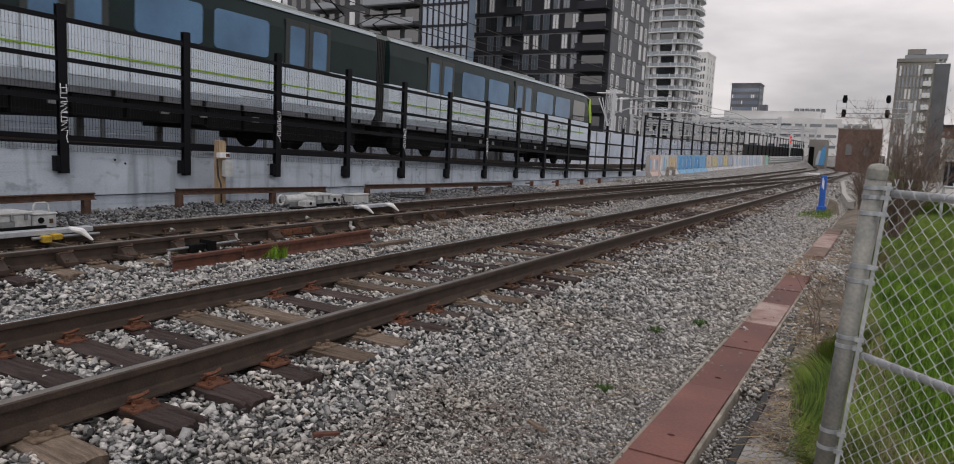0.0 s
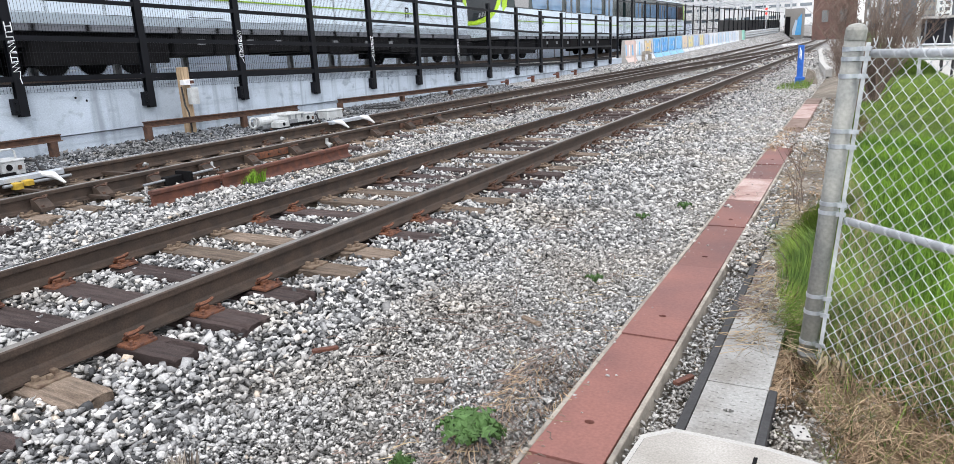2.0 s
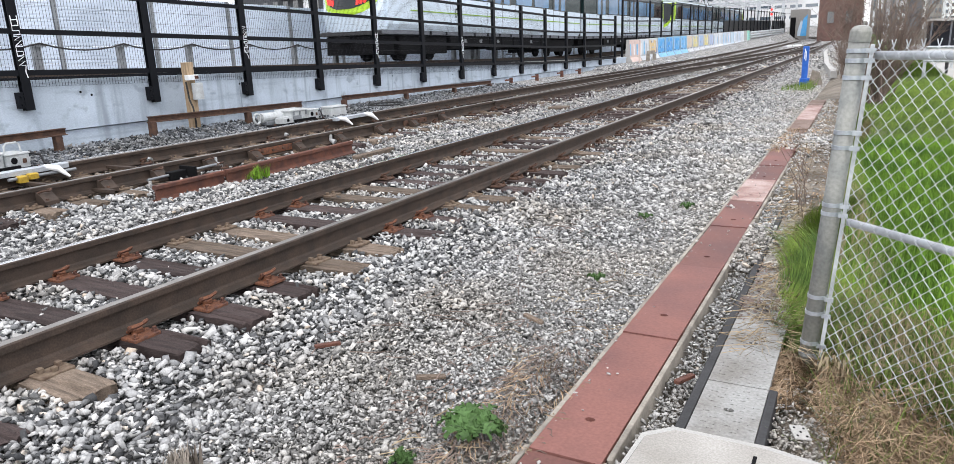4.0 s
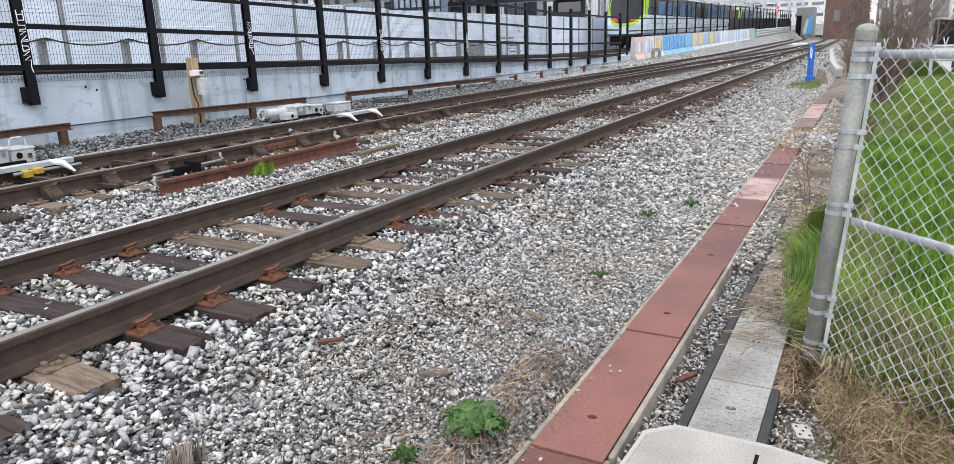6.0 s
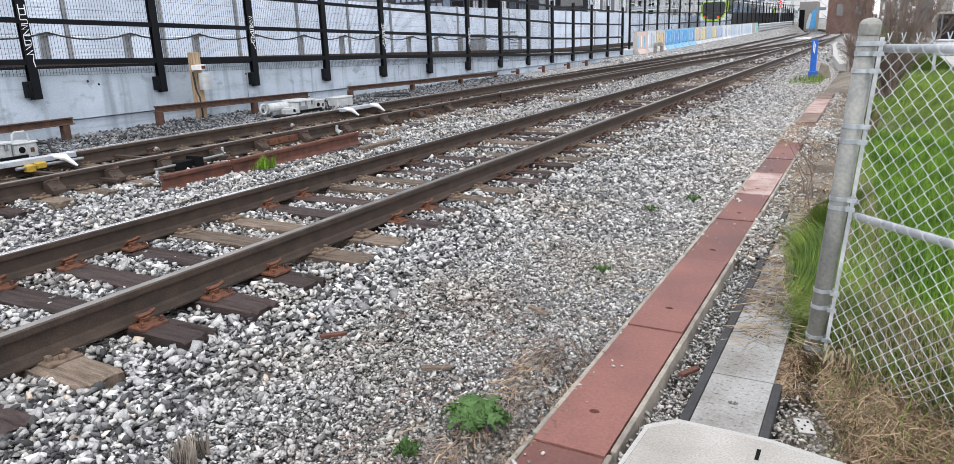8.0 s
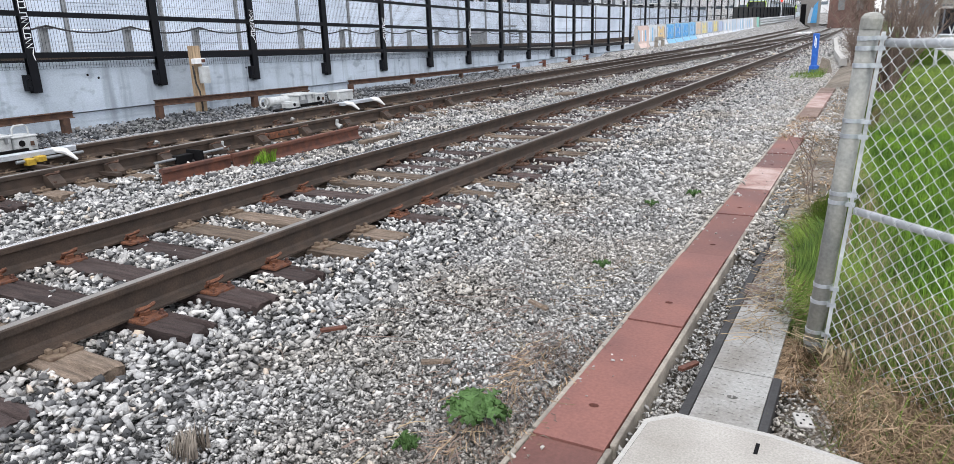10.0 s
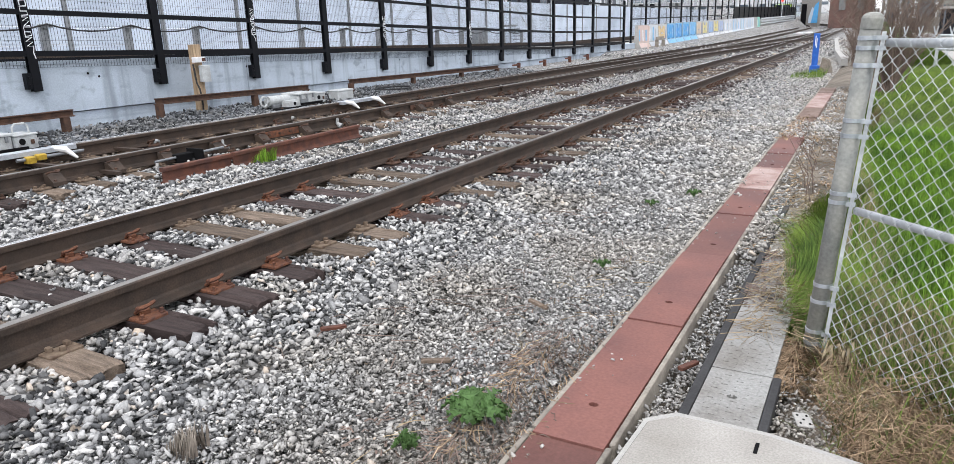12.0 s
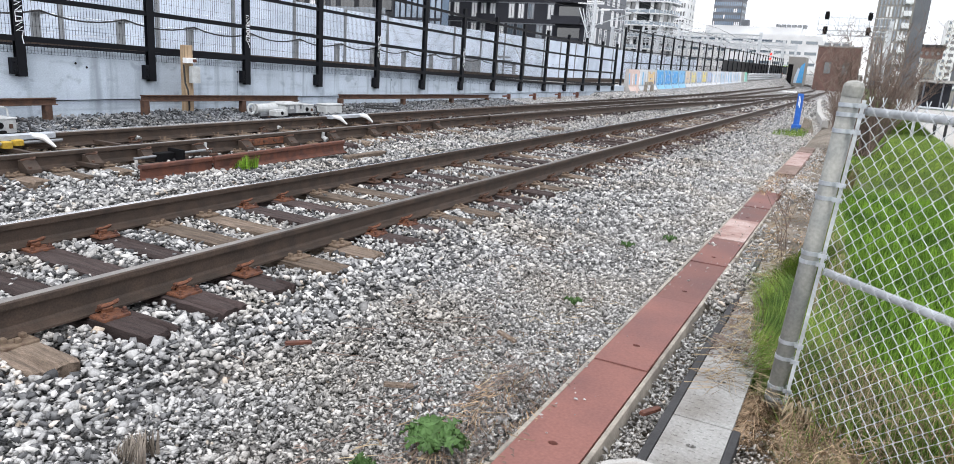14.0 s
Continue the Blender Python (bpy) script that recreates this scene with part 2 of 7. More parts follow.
M_BLACK = mat("black_powder_coat", (0.007, 0.008, 0.011), 0.5, 0.0, 0.15, 4, 80, 0.05, spec=0.12)
M_GALV = mat("galvanised_steel", (0.60, 0.63, 0.66), 0.45, 0.3, 0.18, 9, 60, 0.12)
M_POLE = mat("weathered_galvanised_pole", (0.31, 0.31, 0.285), 0.6, 0.35, 0.2, 7, 70, 0.2, tone=(0.20, 0.21, 0.205))
M_ALU = mat("brushed_aluminium_band", (0.56, 0.60, 0.65), 0.4, 0.7, 0.1, 12, 80, 0.1)
M_WHITE_PAINT = mat("white_paint", (0.78, 0.79, 0.80), 0.55, 0, 0.08, 9, 60, 0.1)
M_PANEL = mat("white_noise_panel", (0.66, 0.73, 0.83), 0.5, 0.05, 0.08, 0.8, 30, 0.1, tone=(0.52, 0.585, 0.68))
M_STEEL_GREY = mat("grey_steel", (0.27, 0.285, 0.30), 0.55, 0.5, 0.15, 5, 60, 0.1)
M_MACHINE = mat("light_grey_enamel", (0.50, 0.525, 0.53), 0.5, 0.1, 0.14, 9, 70, 0.15, tone=(0.40, 0.41, 0.41))
M_YELLOW = mat("yellow_enamel", (0.46, 0.31, 0.04), 0.55, 0, 0.2, 14, 60, 0.2)
M_WOOD_POST = mat("tan_timber_post", (0.43, 0.32, 0.21), 0.85, 0, 0.2, 5, 45, 0.5, stretch=(6, 6, 0.7), tone=(0.28, 0.205, 0.13))
M_BLUE = mat("blue_enamel", (0.03, 0.13, 0.50), 0.5, 0, 0.15, 9, 60, 0.15)
M_SPRAY = mat("white_spray_paint", (0.82, 0.84, 0.88), 0.6, 0, 0.08, 20, 80, 0.0)
M_GRASS = mat("green_grass_blades", (0.175, 0.315, 0.036), 0.8, 0, 0.25, 1.3, 14, 0.0, tone=(0.055, 0.12, 0.021), per="island", spec=0.1)
M_VERGE = mat("verge_grass_blades", (0.185, 0.265, 0.05), 0.8, 0, 0.25, 4, 14, 0.0, tone=(0.065, 0.115, 0.028), per="island", spec=0.1)
M_STRAW = mat("dry_straw", (0.36, 0.295, 0.195), 0.9, 0, 0.25, 2, 40, 0.0, tone=(0.25, 0.18, 0.105), per="island", spec=0.1)
M_DARK_RUST = mat("dark_brown_rust", (0.105, 0.060, 0.042), 0.85, 0.1, 0.3, 9, 80, 0.4, tone=(0.06, 0.038, 0.03))
M_LEAF = mat("thistle_green", (0.075, 0.145, 0.045), 0.65, 0, 0.25, 12, 70, 0.3, per="island")
M_TWIG = mat("brown_bark", (0.20, 0.15, 0.125), 0.9, 0, 0.25, 5, 50, 0.4)
M_BRICK = mat("red_brick", (0.165, 0.098, 0.083), 0.9, 0, 0.25, 1.2, 20, 0.5, tone=(0.11, 0.07, 0.062))
M_DARK_BRICK = mat("charcoal_brick_facade", (0.032, 0.034, 0.043), 0.8, 0, 0.2, 0.2, 8, 0.3)
M_GREY_FACADE = mat("grey_facade_panel", (0.15, 0.16, 0.18), 0.65, 0, 0.15, 0.2, 8, 0.1)
M_SLATE = mat("slate_facade_panel", (0.075, 0.080, 0.088), 0.65, 0, 0.15, 0.2, 8, 0.1)
M_LIGHT_FACADE = mat("light_facade_panel", (0.72, 0.73, 0.74), 0.7, 0, 0.1, 0.15, 6, 0.1)
M_STONE_FACADE = mat("taupe_stone_facade", (0.26, 0.25, 0.235), 0.8, 0, 0.12, 0.15, 6, 0.1)
M_GLASS = glass_mat("window_glazing", (0.10, 0.13, 0.16))
M_RAILING = glass_mat("grey_balcony_glass", (0.27, 0.33, 0.38), 0.25)
M_GLASS_BLUE = glass_mat("blue_glazing", (0.20, 0.27, 0.36))
M_GLASS_DARK = glass_mat("dark_glazing", (0.018, 0.022, 0.024))
M_WINDSCREEN = mat("tinted_windscreen", (0.020, 0.025, 0.028), 0.12, 0.0, 0.1, 2, 30, 0.0, spec=0.35)
# the blue of a reflected sky is painted into this base colour
M_GLASS_CAR = mat("sky_tinted_carriage_glazing", (0.085, 0.21, 0.37), 0.1, 0.0, 0.2, 0.5, 20, 0.0, tone=(0.05, 0.13, 0.24), spec=0.5, vary2=0.1)
M_CURTAIN = mat("pale_blinds", (0.72, 0.74, 0.76), 0.7, 0, 0.1, 0.5, 9, 0.0, per="island")
M_CAR_WHITE = mat("white_carriage_panel", (0.60, 0.69, 0.78), 0.38, 0.0, 0.06, 0.8, 30, 0.05)
M_CAR_DARK = mat("dark_carriage_band", (0.014, 0.029, 0.030), 0.2, 0.0, 0.15, 0.6, 30, 0.01, spec=0.16)
M_CAR_DOOR = mat("grey_carriage_door", (0.038, 0.044, 0.044), 0.3, 0.0, 0.12, 0.6, 30, 0.03, spec=0.3)
M_CAR_ROOF = mat("grey_carriage_roof", (0.28, 0.32, 0.315), 0.55, 0.1, 0.12, 0.8, 30, 0.05)
M_LIME = mat("lime_green_paint", (0.36, 0.58, 0.03), 0.4, 0, 0.06, 2, 30, 0.0)
M_STRIPE = mat("green_stripe", (0.24, 0.42, 0.03), 0.45, 0, 0.06, 2, 30, 0.0)
M_UNDER = mat("sooty_underframe", (0.009, 0.009, 0.010), 0.85, 0.0, 0.3, 4, 40, 0.3, spec=0.1)
M_RED_LIGHT = glow_mat("red_lamp", (0.9, 0.04, 0.03), 0.8)


# ---- mesh tools ----
class Shape:
    """Gathers boxes, tubes and sweeps into one mesh."""

    def __init__(self):
        self.v, self.f = [], []

    def add(self, verts, faces):
        k = len(self.v)
        self.v += [tuple(p) for p in verts]
        self.f += [tuple(i + k for i in f) for f in faces]
        return self

    def box(self, x0, x1, y0, y1, z0, z1, m=None, c=0.0):
        """A box, with its upright edges cut off by c."""
        if c:
            ring = [(x0 + c, y0), (x1 - c, y0), (x1, y0 + c), (x1, y1 - c), (x1 - c, y1), (x0 + c, y1), (x0, y1 - c), (x0, y0 + c)]
        else:
            ring = [(x0, y0), (x1, y0), (x1, y1), (x0, y1)]
        n = len(ring)
        if c:
            levels = [(z0, 0.0), (z1 - c * 0.6, 0.0), (z1, c * 0.6)]
        else:
            levels = [(z0, 0.0), (z1, 0.0)]
        mx, my = (x0 + x1) / 2, (y0 + y1) / 2
        vs = []
        for z, d in levels:
            for x, y in ring:
                vs.append(Vector((x - math.copysign(d, x - mx), y - math.copysign(d, y - my), z)))
        fs = [tuple(range(n))[::-1], tuple(range(n * (len(levels) - 1), n * len(levels)))]
        for k in range(len(levels) - 1):
            for i in range(n):
                j = (i + 1) % n
                fs.append((k * n + i, k * n + j, k * n + n + j, k * n + n + i))
        if m is not None:
            vs = [m @ p for p in vs]
        return self.add(vs, fs)

    def tube(self, points, radius, sides=6, caps=True):
        """A round bar along points; radius a number or one a point."""
        pts = [Vector(p) for p in points]
        rad = radius if hasattr(radius, "__len__") else [radius] * len(pts)
        vs, fs = [], []
        side = None
        for k, p in enumerate(pts):
            d = (pts[min(k + 1, len(pts) - 1)] - pts[max(k - 1, 0)]).normalized()
            ref = Vector((0, 0, 1)) if abs(d.z) < 0.9 else Vector((1, 0, 0))
            side = d.cross(ref).normalized()
            up = side.cross(d)
            for s in range(sides):
                a = 2 * math.pi * s / sides
                vs.append(p + rad[k] * (math.cos(a) * side + math.sin(a) * up))
        for k in range(len(pts) - 1):
            for s in range(sides):
                t = (s + 1) % sides
                fs.append((k * sides + s, k * sides + t, k * sides + sides + t, k * sides + sides + s))
        if caps:
            fs.append(tuple(range(sides))[::-1])
            fs.append(tuple(range((len(pts) - 1) * sides, len(pts) * sides)))
        return self.add(vs, fs)

    def sweep(self, profile, path):
        """A profile of (across, up) carried along path, upright."""
        pts = [Vector(p) for p in path]
        n = len(profile)
        vs, fs = [], []
        for k, p in enumerate(pts):
            d = pts[min(k + 1, len(pts) - 1)] - pts[max(k - 1, 0)]
            d.z = 0
            d.normalize()
            across = Vector((d.y, -d.x, 0))
            vs += [p + across * a + Vector((0, 0, u)) for a, u in profile]
        for k in range(len(pts) - 1):
            for s in range(n):
                t = (s + 1) % n
                fs.append((k * n + s, k * n + t, k * n + n + t, k * n + n + s))
        fs.append(tuple(range(n))[::-1])
        fs.append(tuple(range((len(pts) - 1) * n, len(pts) * n)))
        return self.add(vs, fs)

    def disc_bar(self, centre, axis, radius, length, sides=12):
        c, a = Vector(centre), Vector(axis).normalized()
        return self.tube([c - a * length / 2, c + a * length / 2], radius, sides)

    def mesh(self, name, material, smooth=False):
        me = bpy.data.meshes.new(name)
        me.from_pydata(self.v, [], self.f)
        me.update()
        bm = bmesh.new()
        bm.from_mesh(me)
        bmesh.ops.recalc_face_normals(bm, faces=bm.faces)
        bm.to_mesh(me)
        bm.free()
        me.materials.append(material)
        if smooth:
            me.shade_smooth()
        return me


def part(name, shape, material, parent=None, label="", kind="", smooth=False):
    """One mesh object under a thing or part."""
    ob = new(name, shape if isinstance(shape, bpy.types.Mesh) else shape.mesh(name, material, smooth))
    if parent is not None:
        ob.parent = parent
    return tagged(ob, label, kind=kind)


def thing(name, label, category, at=(0, 0, 0), group="", kind=""):
    e = new(name)
    e.empty_display_size = 0.2
    e.location = at
    return tagged(e, label, category, group, kind)


def solid(name, shape, material, label, category, group="", kind="", smooth=False):
    """A thing of one mesh."""
    return tagged(part(name, shape, material, smooth=smooth), label, category, group, kind)


def smoothstep(a, b, x):
    t = min(1.0, max(0.0, (x - a) / (b - a)))
    return t * t * (3 - 2 * t)


# ---- plan ----
GAUGE = 1.507
TRACK2_NEAR, TRACK2_FAR, TRACK2_Z = -4.02, -5.56, 0.055
FENCE_X, WALL_FACE = -8.45, -8.56


def bend(y):
    """How far the tracks swing to the left at y."""
    return -((max(0.0, y - 92)) ** 2) / 480.0 if y < 160 else -9.63 - (y - 160) * 0.283


def rise(y):
    """The ground's slow climb beyond the turnout."""
    return 0.006 * min(160.0, max(0.0, y - 48))


def wall_top(y):
    return 1.0 - 0.0245 * (y - 6.6) if y < 36 else 0.28


def deck_rail(y):
    """Height of the guideway's rail head."""
    lo = 1.33 - 0.0205 * y
    return lo if y < 34 else max(0.50, lo) if y > 46 else lo * (1 - smoothstep(34, 46, y)) + 0.50 * smoothstep(34, 46, y)


def barrier_base(y):
    return 0.05 + max(0.0, y - 41) * 0.0107


def ground_z(x, y):
    z = -0.275 if x < 2.55 else -0.31 if x < 3.42 else -0.235
    if x < -6.2:
        z += 0.15 * smoothstep(-6.2, -8.0, x) if y < 36 else (0.30 + barrier_base(y) - 0.05) * smoothstep(-6.3, -8.2, x)
    if x > 3.5:
        z += 0.03
    if 2.95 < x < 3.46 and y > 6.4:
        z = -0.165
    return z + rise(y) + 0.012 * noise.noise(Vector((x * 0.9, y * 0.9, 0)))


# ---- ground ----
def axis_steps(near, far, fine, grow):
    out, d, s = [0.0], 0.0, fine
    while d < far:
        if d > near:
            s *= grow
        d += s
        out.append(d)
    return out


def build_ground():
    xs = sorted({round(v, 3) for v in [-d for d in axis_steps(12, 2500, 0.5, 1.35)] + axis_steps(12, 2500, 0.5, 1.35) + [2.55, 2.57, 3.41, 3.43]})
    ys = sorted({round(v, 3) for v in [-d for d in axis_steps(4, 2500, 1.0, 1.5)] + axis_steps(60, 3500, 0.8, 1.3)})
    v = [(x, y, ground_z(x, y)) for y in ys for x in xs]
    w = len(xs)
    faces = [(j * w + i, j * w + i + 1, (j + 1) * w + i + 1, (j + 1) * w + i) for j in range(len(ys) - 1) for i in range(w - 1)]
    me = bpy.data.meshes.new("ground")
    me.from_pydata(v, [], faces)
    for m in (M_BED_SHADED, M_DIRT, M_FIELD, M_CONC_LIGHT, M_BALLAST):
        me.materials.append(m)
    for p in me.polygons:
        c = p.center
        # the near bed takes the colours with gap shade painted in
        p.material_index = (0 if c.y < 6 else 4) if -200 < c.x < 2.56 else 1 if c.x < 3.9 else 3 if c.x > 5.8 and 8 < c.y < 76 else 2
    me.shade_smooth()
    tagged(new("ground", me), "grey ballast, bare soil and rough grass", "ground", kind="structure")


build_ground()

# ---- tracks ----
RAIL = [(-0.076, -0.186), (0.076, -0.186), (0.076, -0.174), (0.02, -0.158), (0.0095, -0.14), (0.0095, -0.05), (0.036, -0.042),
        (0.037, -0.008), (0.028, -0.001), (-0.028, -0.001), (-0.037, -0.008), (-0.036, -0.042), (-0.0095, -0.05), (-0.0095, -0.14),
        (-0.02, -0.158), (-0.076, -0.174)]
HEAD_BAND = [(-0.027, -0.0015), (0.027, -0.0015), (0.024, 0.0015), (-0.024, 0.0015)]


def rail_path(x, z, y0, y1, shift=None, step=1.5):
    n = max(2, int((y1 - y0) / step))
    out = []
    for k in range(n + 1):
        y = y0 + (y1 - y0) * k / n
        out.append((x + bend(y) + (shift(y) if shift else 0.0), y, z + rise(y)))
    return out


def add_rail(parent, x, z, y0, y1, band, shift=None):
    p = rail_path(x, z, y0, y1, shift)
    r = part("rail", Shape().sweep(RAIL, p), M_RAIL, parent)
    part("running_surface", Shape().sweep(HEAD_BAND, p), band, r, "worn bright strip along the rail head")
    return r


def tie_meshes(length):
    """Weathered timbers: split along the grain, with ragged ends."""
    out = []
    rnd = random.Random(5)
    across = 9
    for k in range(4):
        w = 0.115 + rnd.uniform(-0.008, 0.008)
        e0, e1 = length / 2 + rnd.uniform(-0.03, 0.04), length / 2 + rnd.uniform(-0.04, 0.05)
        xs = [-e0, -e0 + 0.03, -1.1, -1.0, -0.86, -0.6, -0.2, 0.2, 0.6, 0.86, 1.0, 1.1, e1 - 0.03, e1]
        splits = [(rnd.randrange(1, across), rnd.uniform(-1.2, 0.9), rnd.uniform(0.25, 0.6), rnd.uniform(0.006, 0.016)) for _ in range(7)]
        splits += [(rnd.randrange(2, across - 1), sx * 1.25, 0.3, 0.03) for sx in (-1, 1) for _ in range(2)]
        s = Shape()
        vs, fs = [], []
        ragged = [[rnd.uniform(-0.018, 0.012) for _ in range(across + 1)] for _ in range(2)]
        for i, x in enumerate(xs):
            for j in range(across + 1):
                y = -w + 2 * w * j / across
                z = -0.002 + rnd.uniform(-0.003, 0.002)
                if j in (0, across):
                    z -= 0.007
                if i in (0, len(xs) - 1):
                    z -= 0.010
                for sj, sx, sl, sd in splits:
                    if j == sj and abs(x - sx) < sl:
                        z -= sd * (1 - abs(x - sx) / sl)
                dx = ragged[0 if i == 0 else 1][j] if i in (0, len(xs) - 1) else 0.0
                vs.append((x + dx, y + rnd.uniform(-0.003, 0.003), z))
            vs += [(x, w, -0.19), (x, -w, -0.19)]
        m = across + 3
        for i in range(len(xs) - 1):
            for j in range(m):
                q = (j + 1) % m
                fs.append((i * m + j, i * m + q, (i + 1) * m + q, (i + 1) * m + j))
        fs += [tuple(range(m))[::-1], tuple(range((len(xs) - 1) * m, len(xs) * m))]
        out.append(s.add(vs, fs))
    return out


def fastening_shape():
    """A tie plate with bolts and a bent spring clip each side, for a rail along y at x 0 and foot at z 0."""
    s = Shape().box(-0.20, 0.20, -0.085, 0.085, -0.012, 0.006, c=0.008)
    for sx in (-1, 1):
        s.box(sx * 0.106 - 0.013, sx * 0.106 + 0.013, -0.035, 0.035, 0.0062, 0.034, c=0.008)
        loop = []
        for k in range(11):
            a = -0.35 * math.pi + 1.75 * math.pi * k / 10
            loop.append((sx * (0.118 + 0.042 * math.cos(a)), 0.052 * math.sin(a), 0.054 + 0.018 * math.cos(a * 0.8) + 0.008 * math.sin(2 * a)))
        s.tube([(sx * 0.068, -0.035, 0.014)] + loop + [(sx * 0.066, 0.0, 0.020)], 0.011, 5)
        for dy in (-0.062, 0.062):
            s.box(sx * 0.172 - 0.015, sx * 0.172 + 0.015, dy - 0.015, dy + 0.015, 0.0062, 0.016, c=0.003)
            s.box(sx * 0.172 - 0.010, sx * 0.172 + 0.010, dy - 0.010, dy + 0.010, 0.0162, 0.034, c=0.003)
    return s


def spike_shape():
    """A plain tie plate with four cut spikes."""
    s = Shape().box(-0.18, 0.18, -0.09, 0.09, -0.012, 0.005, c=0.006)
    for sx in (-1, 1):
        for dy in (-0.045, 0.05):
            s.box(sx * 0.098 - 0.018, sx * 0.098 + 0.018, dy - 0.014, dy + 0.014, 0.005, 0.03, c=0.005)
        s.box(sx * 0.145 - 0.014, sx * 0.145 + 0.014, -0.014, 0.014, 0.005, 0.028, c=0.004)
    return s


TIES = [s.mesh("tie", M_TIE) for s in tie_meshes(2.59)]
TIES_PALE = [s.mesh("tie", M_TIE_PALE) for s in tie_meshes(2.55)]
CLIPS = fastening_shape().mesh("fastening", M_ORANGE_RUST)
SPIKES = spike_shape().mesh("fastening", M_DUSTY)
CLIPS_DARK = fastening_shape().mesh("fastening", M_DARK_RUST)
PALE = {-3, -1, 3, 4, 7, 8, 12, 14, 17, 21, 22, 27, 30}


def add_ties(track, centre, z, y0, y1, rails, seed, pale, clip_to, shift=None):
    rnd = random.Random(seed)
    n = int((y1 - y0) / 0.505)
    for k in range(n):
        y = y0 + k * 0.505 + rnd.uniform(-0.03, 0.03)
        i = k + pale[1]
        p = i in pale[0] or (i > 32 and rnd.random() < 0.35)
        t = new("sleeper", (TIES_PALE if p else TIES)[rnd.randrange(4)])
        t.parent = track
        x = centre + bend(y) + (shift(y) if shift else 0.0)
        t.location = (x + rnd.uniform(-0.05, 0.05), y, z + rise(y) - 0.192 + rnd.uniform(-0.012, 0.004))
        t.rotation_euler.z = radians(rnd.uniform(-2, 2))
        if y < clip_to:
            for r in rails:
                c = new("fastening", SPIKES if p else (CLIPS if z == 0 and y < 5.5 else CLIPS_DARK))
                c.parent = track
                c.location = (r + (shift(y) if shift else 0.0), y, z - 0.184)


def build_track_near():
    t = thing("railway_track", "ballasted track with brown rails on dark timber sleepers", "railway track", group="railway tracks")
    for x in (0.0, -GAUGE):
        add_rail(t, x, 0.0, -12.0, 170, M_RUN if x == 0 else M_SHINY)
    add_ties(t, -GAUGE / 2, 0.0, -0.175, 62, (0.0, -GAUGE), 3, (PALE, -5), 26)
    add_ties(t, -GAUGE / 2, 0.0, -0.175 - 23 * 0.505, -0.174, (0.0, -GAUGE), 31, ({3, 9, 14, 20}, 0), 26)


def diverge(y):
    """How far the turnout's curved leg has left the straight."""
    d = max(0.0, y - 11)
    if y < 31:
        return 0.0021 * d * d
    if y < 62:
        return 0.84 + 0.084 * (y - 31)
    return min(4.02, 3.444 + 0.084 * (y - 62) * (1 - 0.5 * min(1, (y - 62) / 14)))


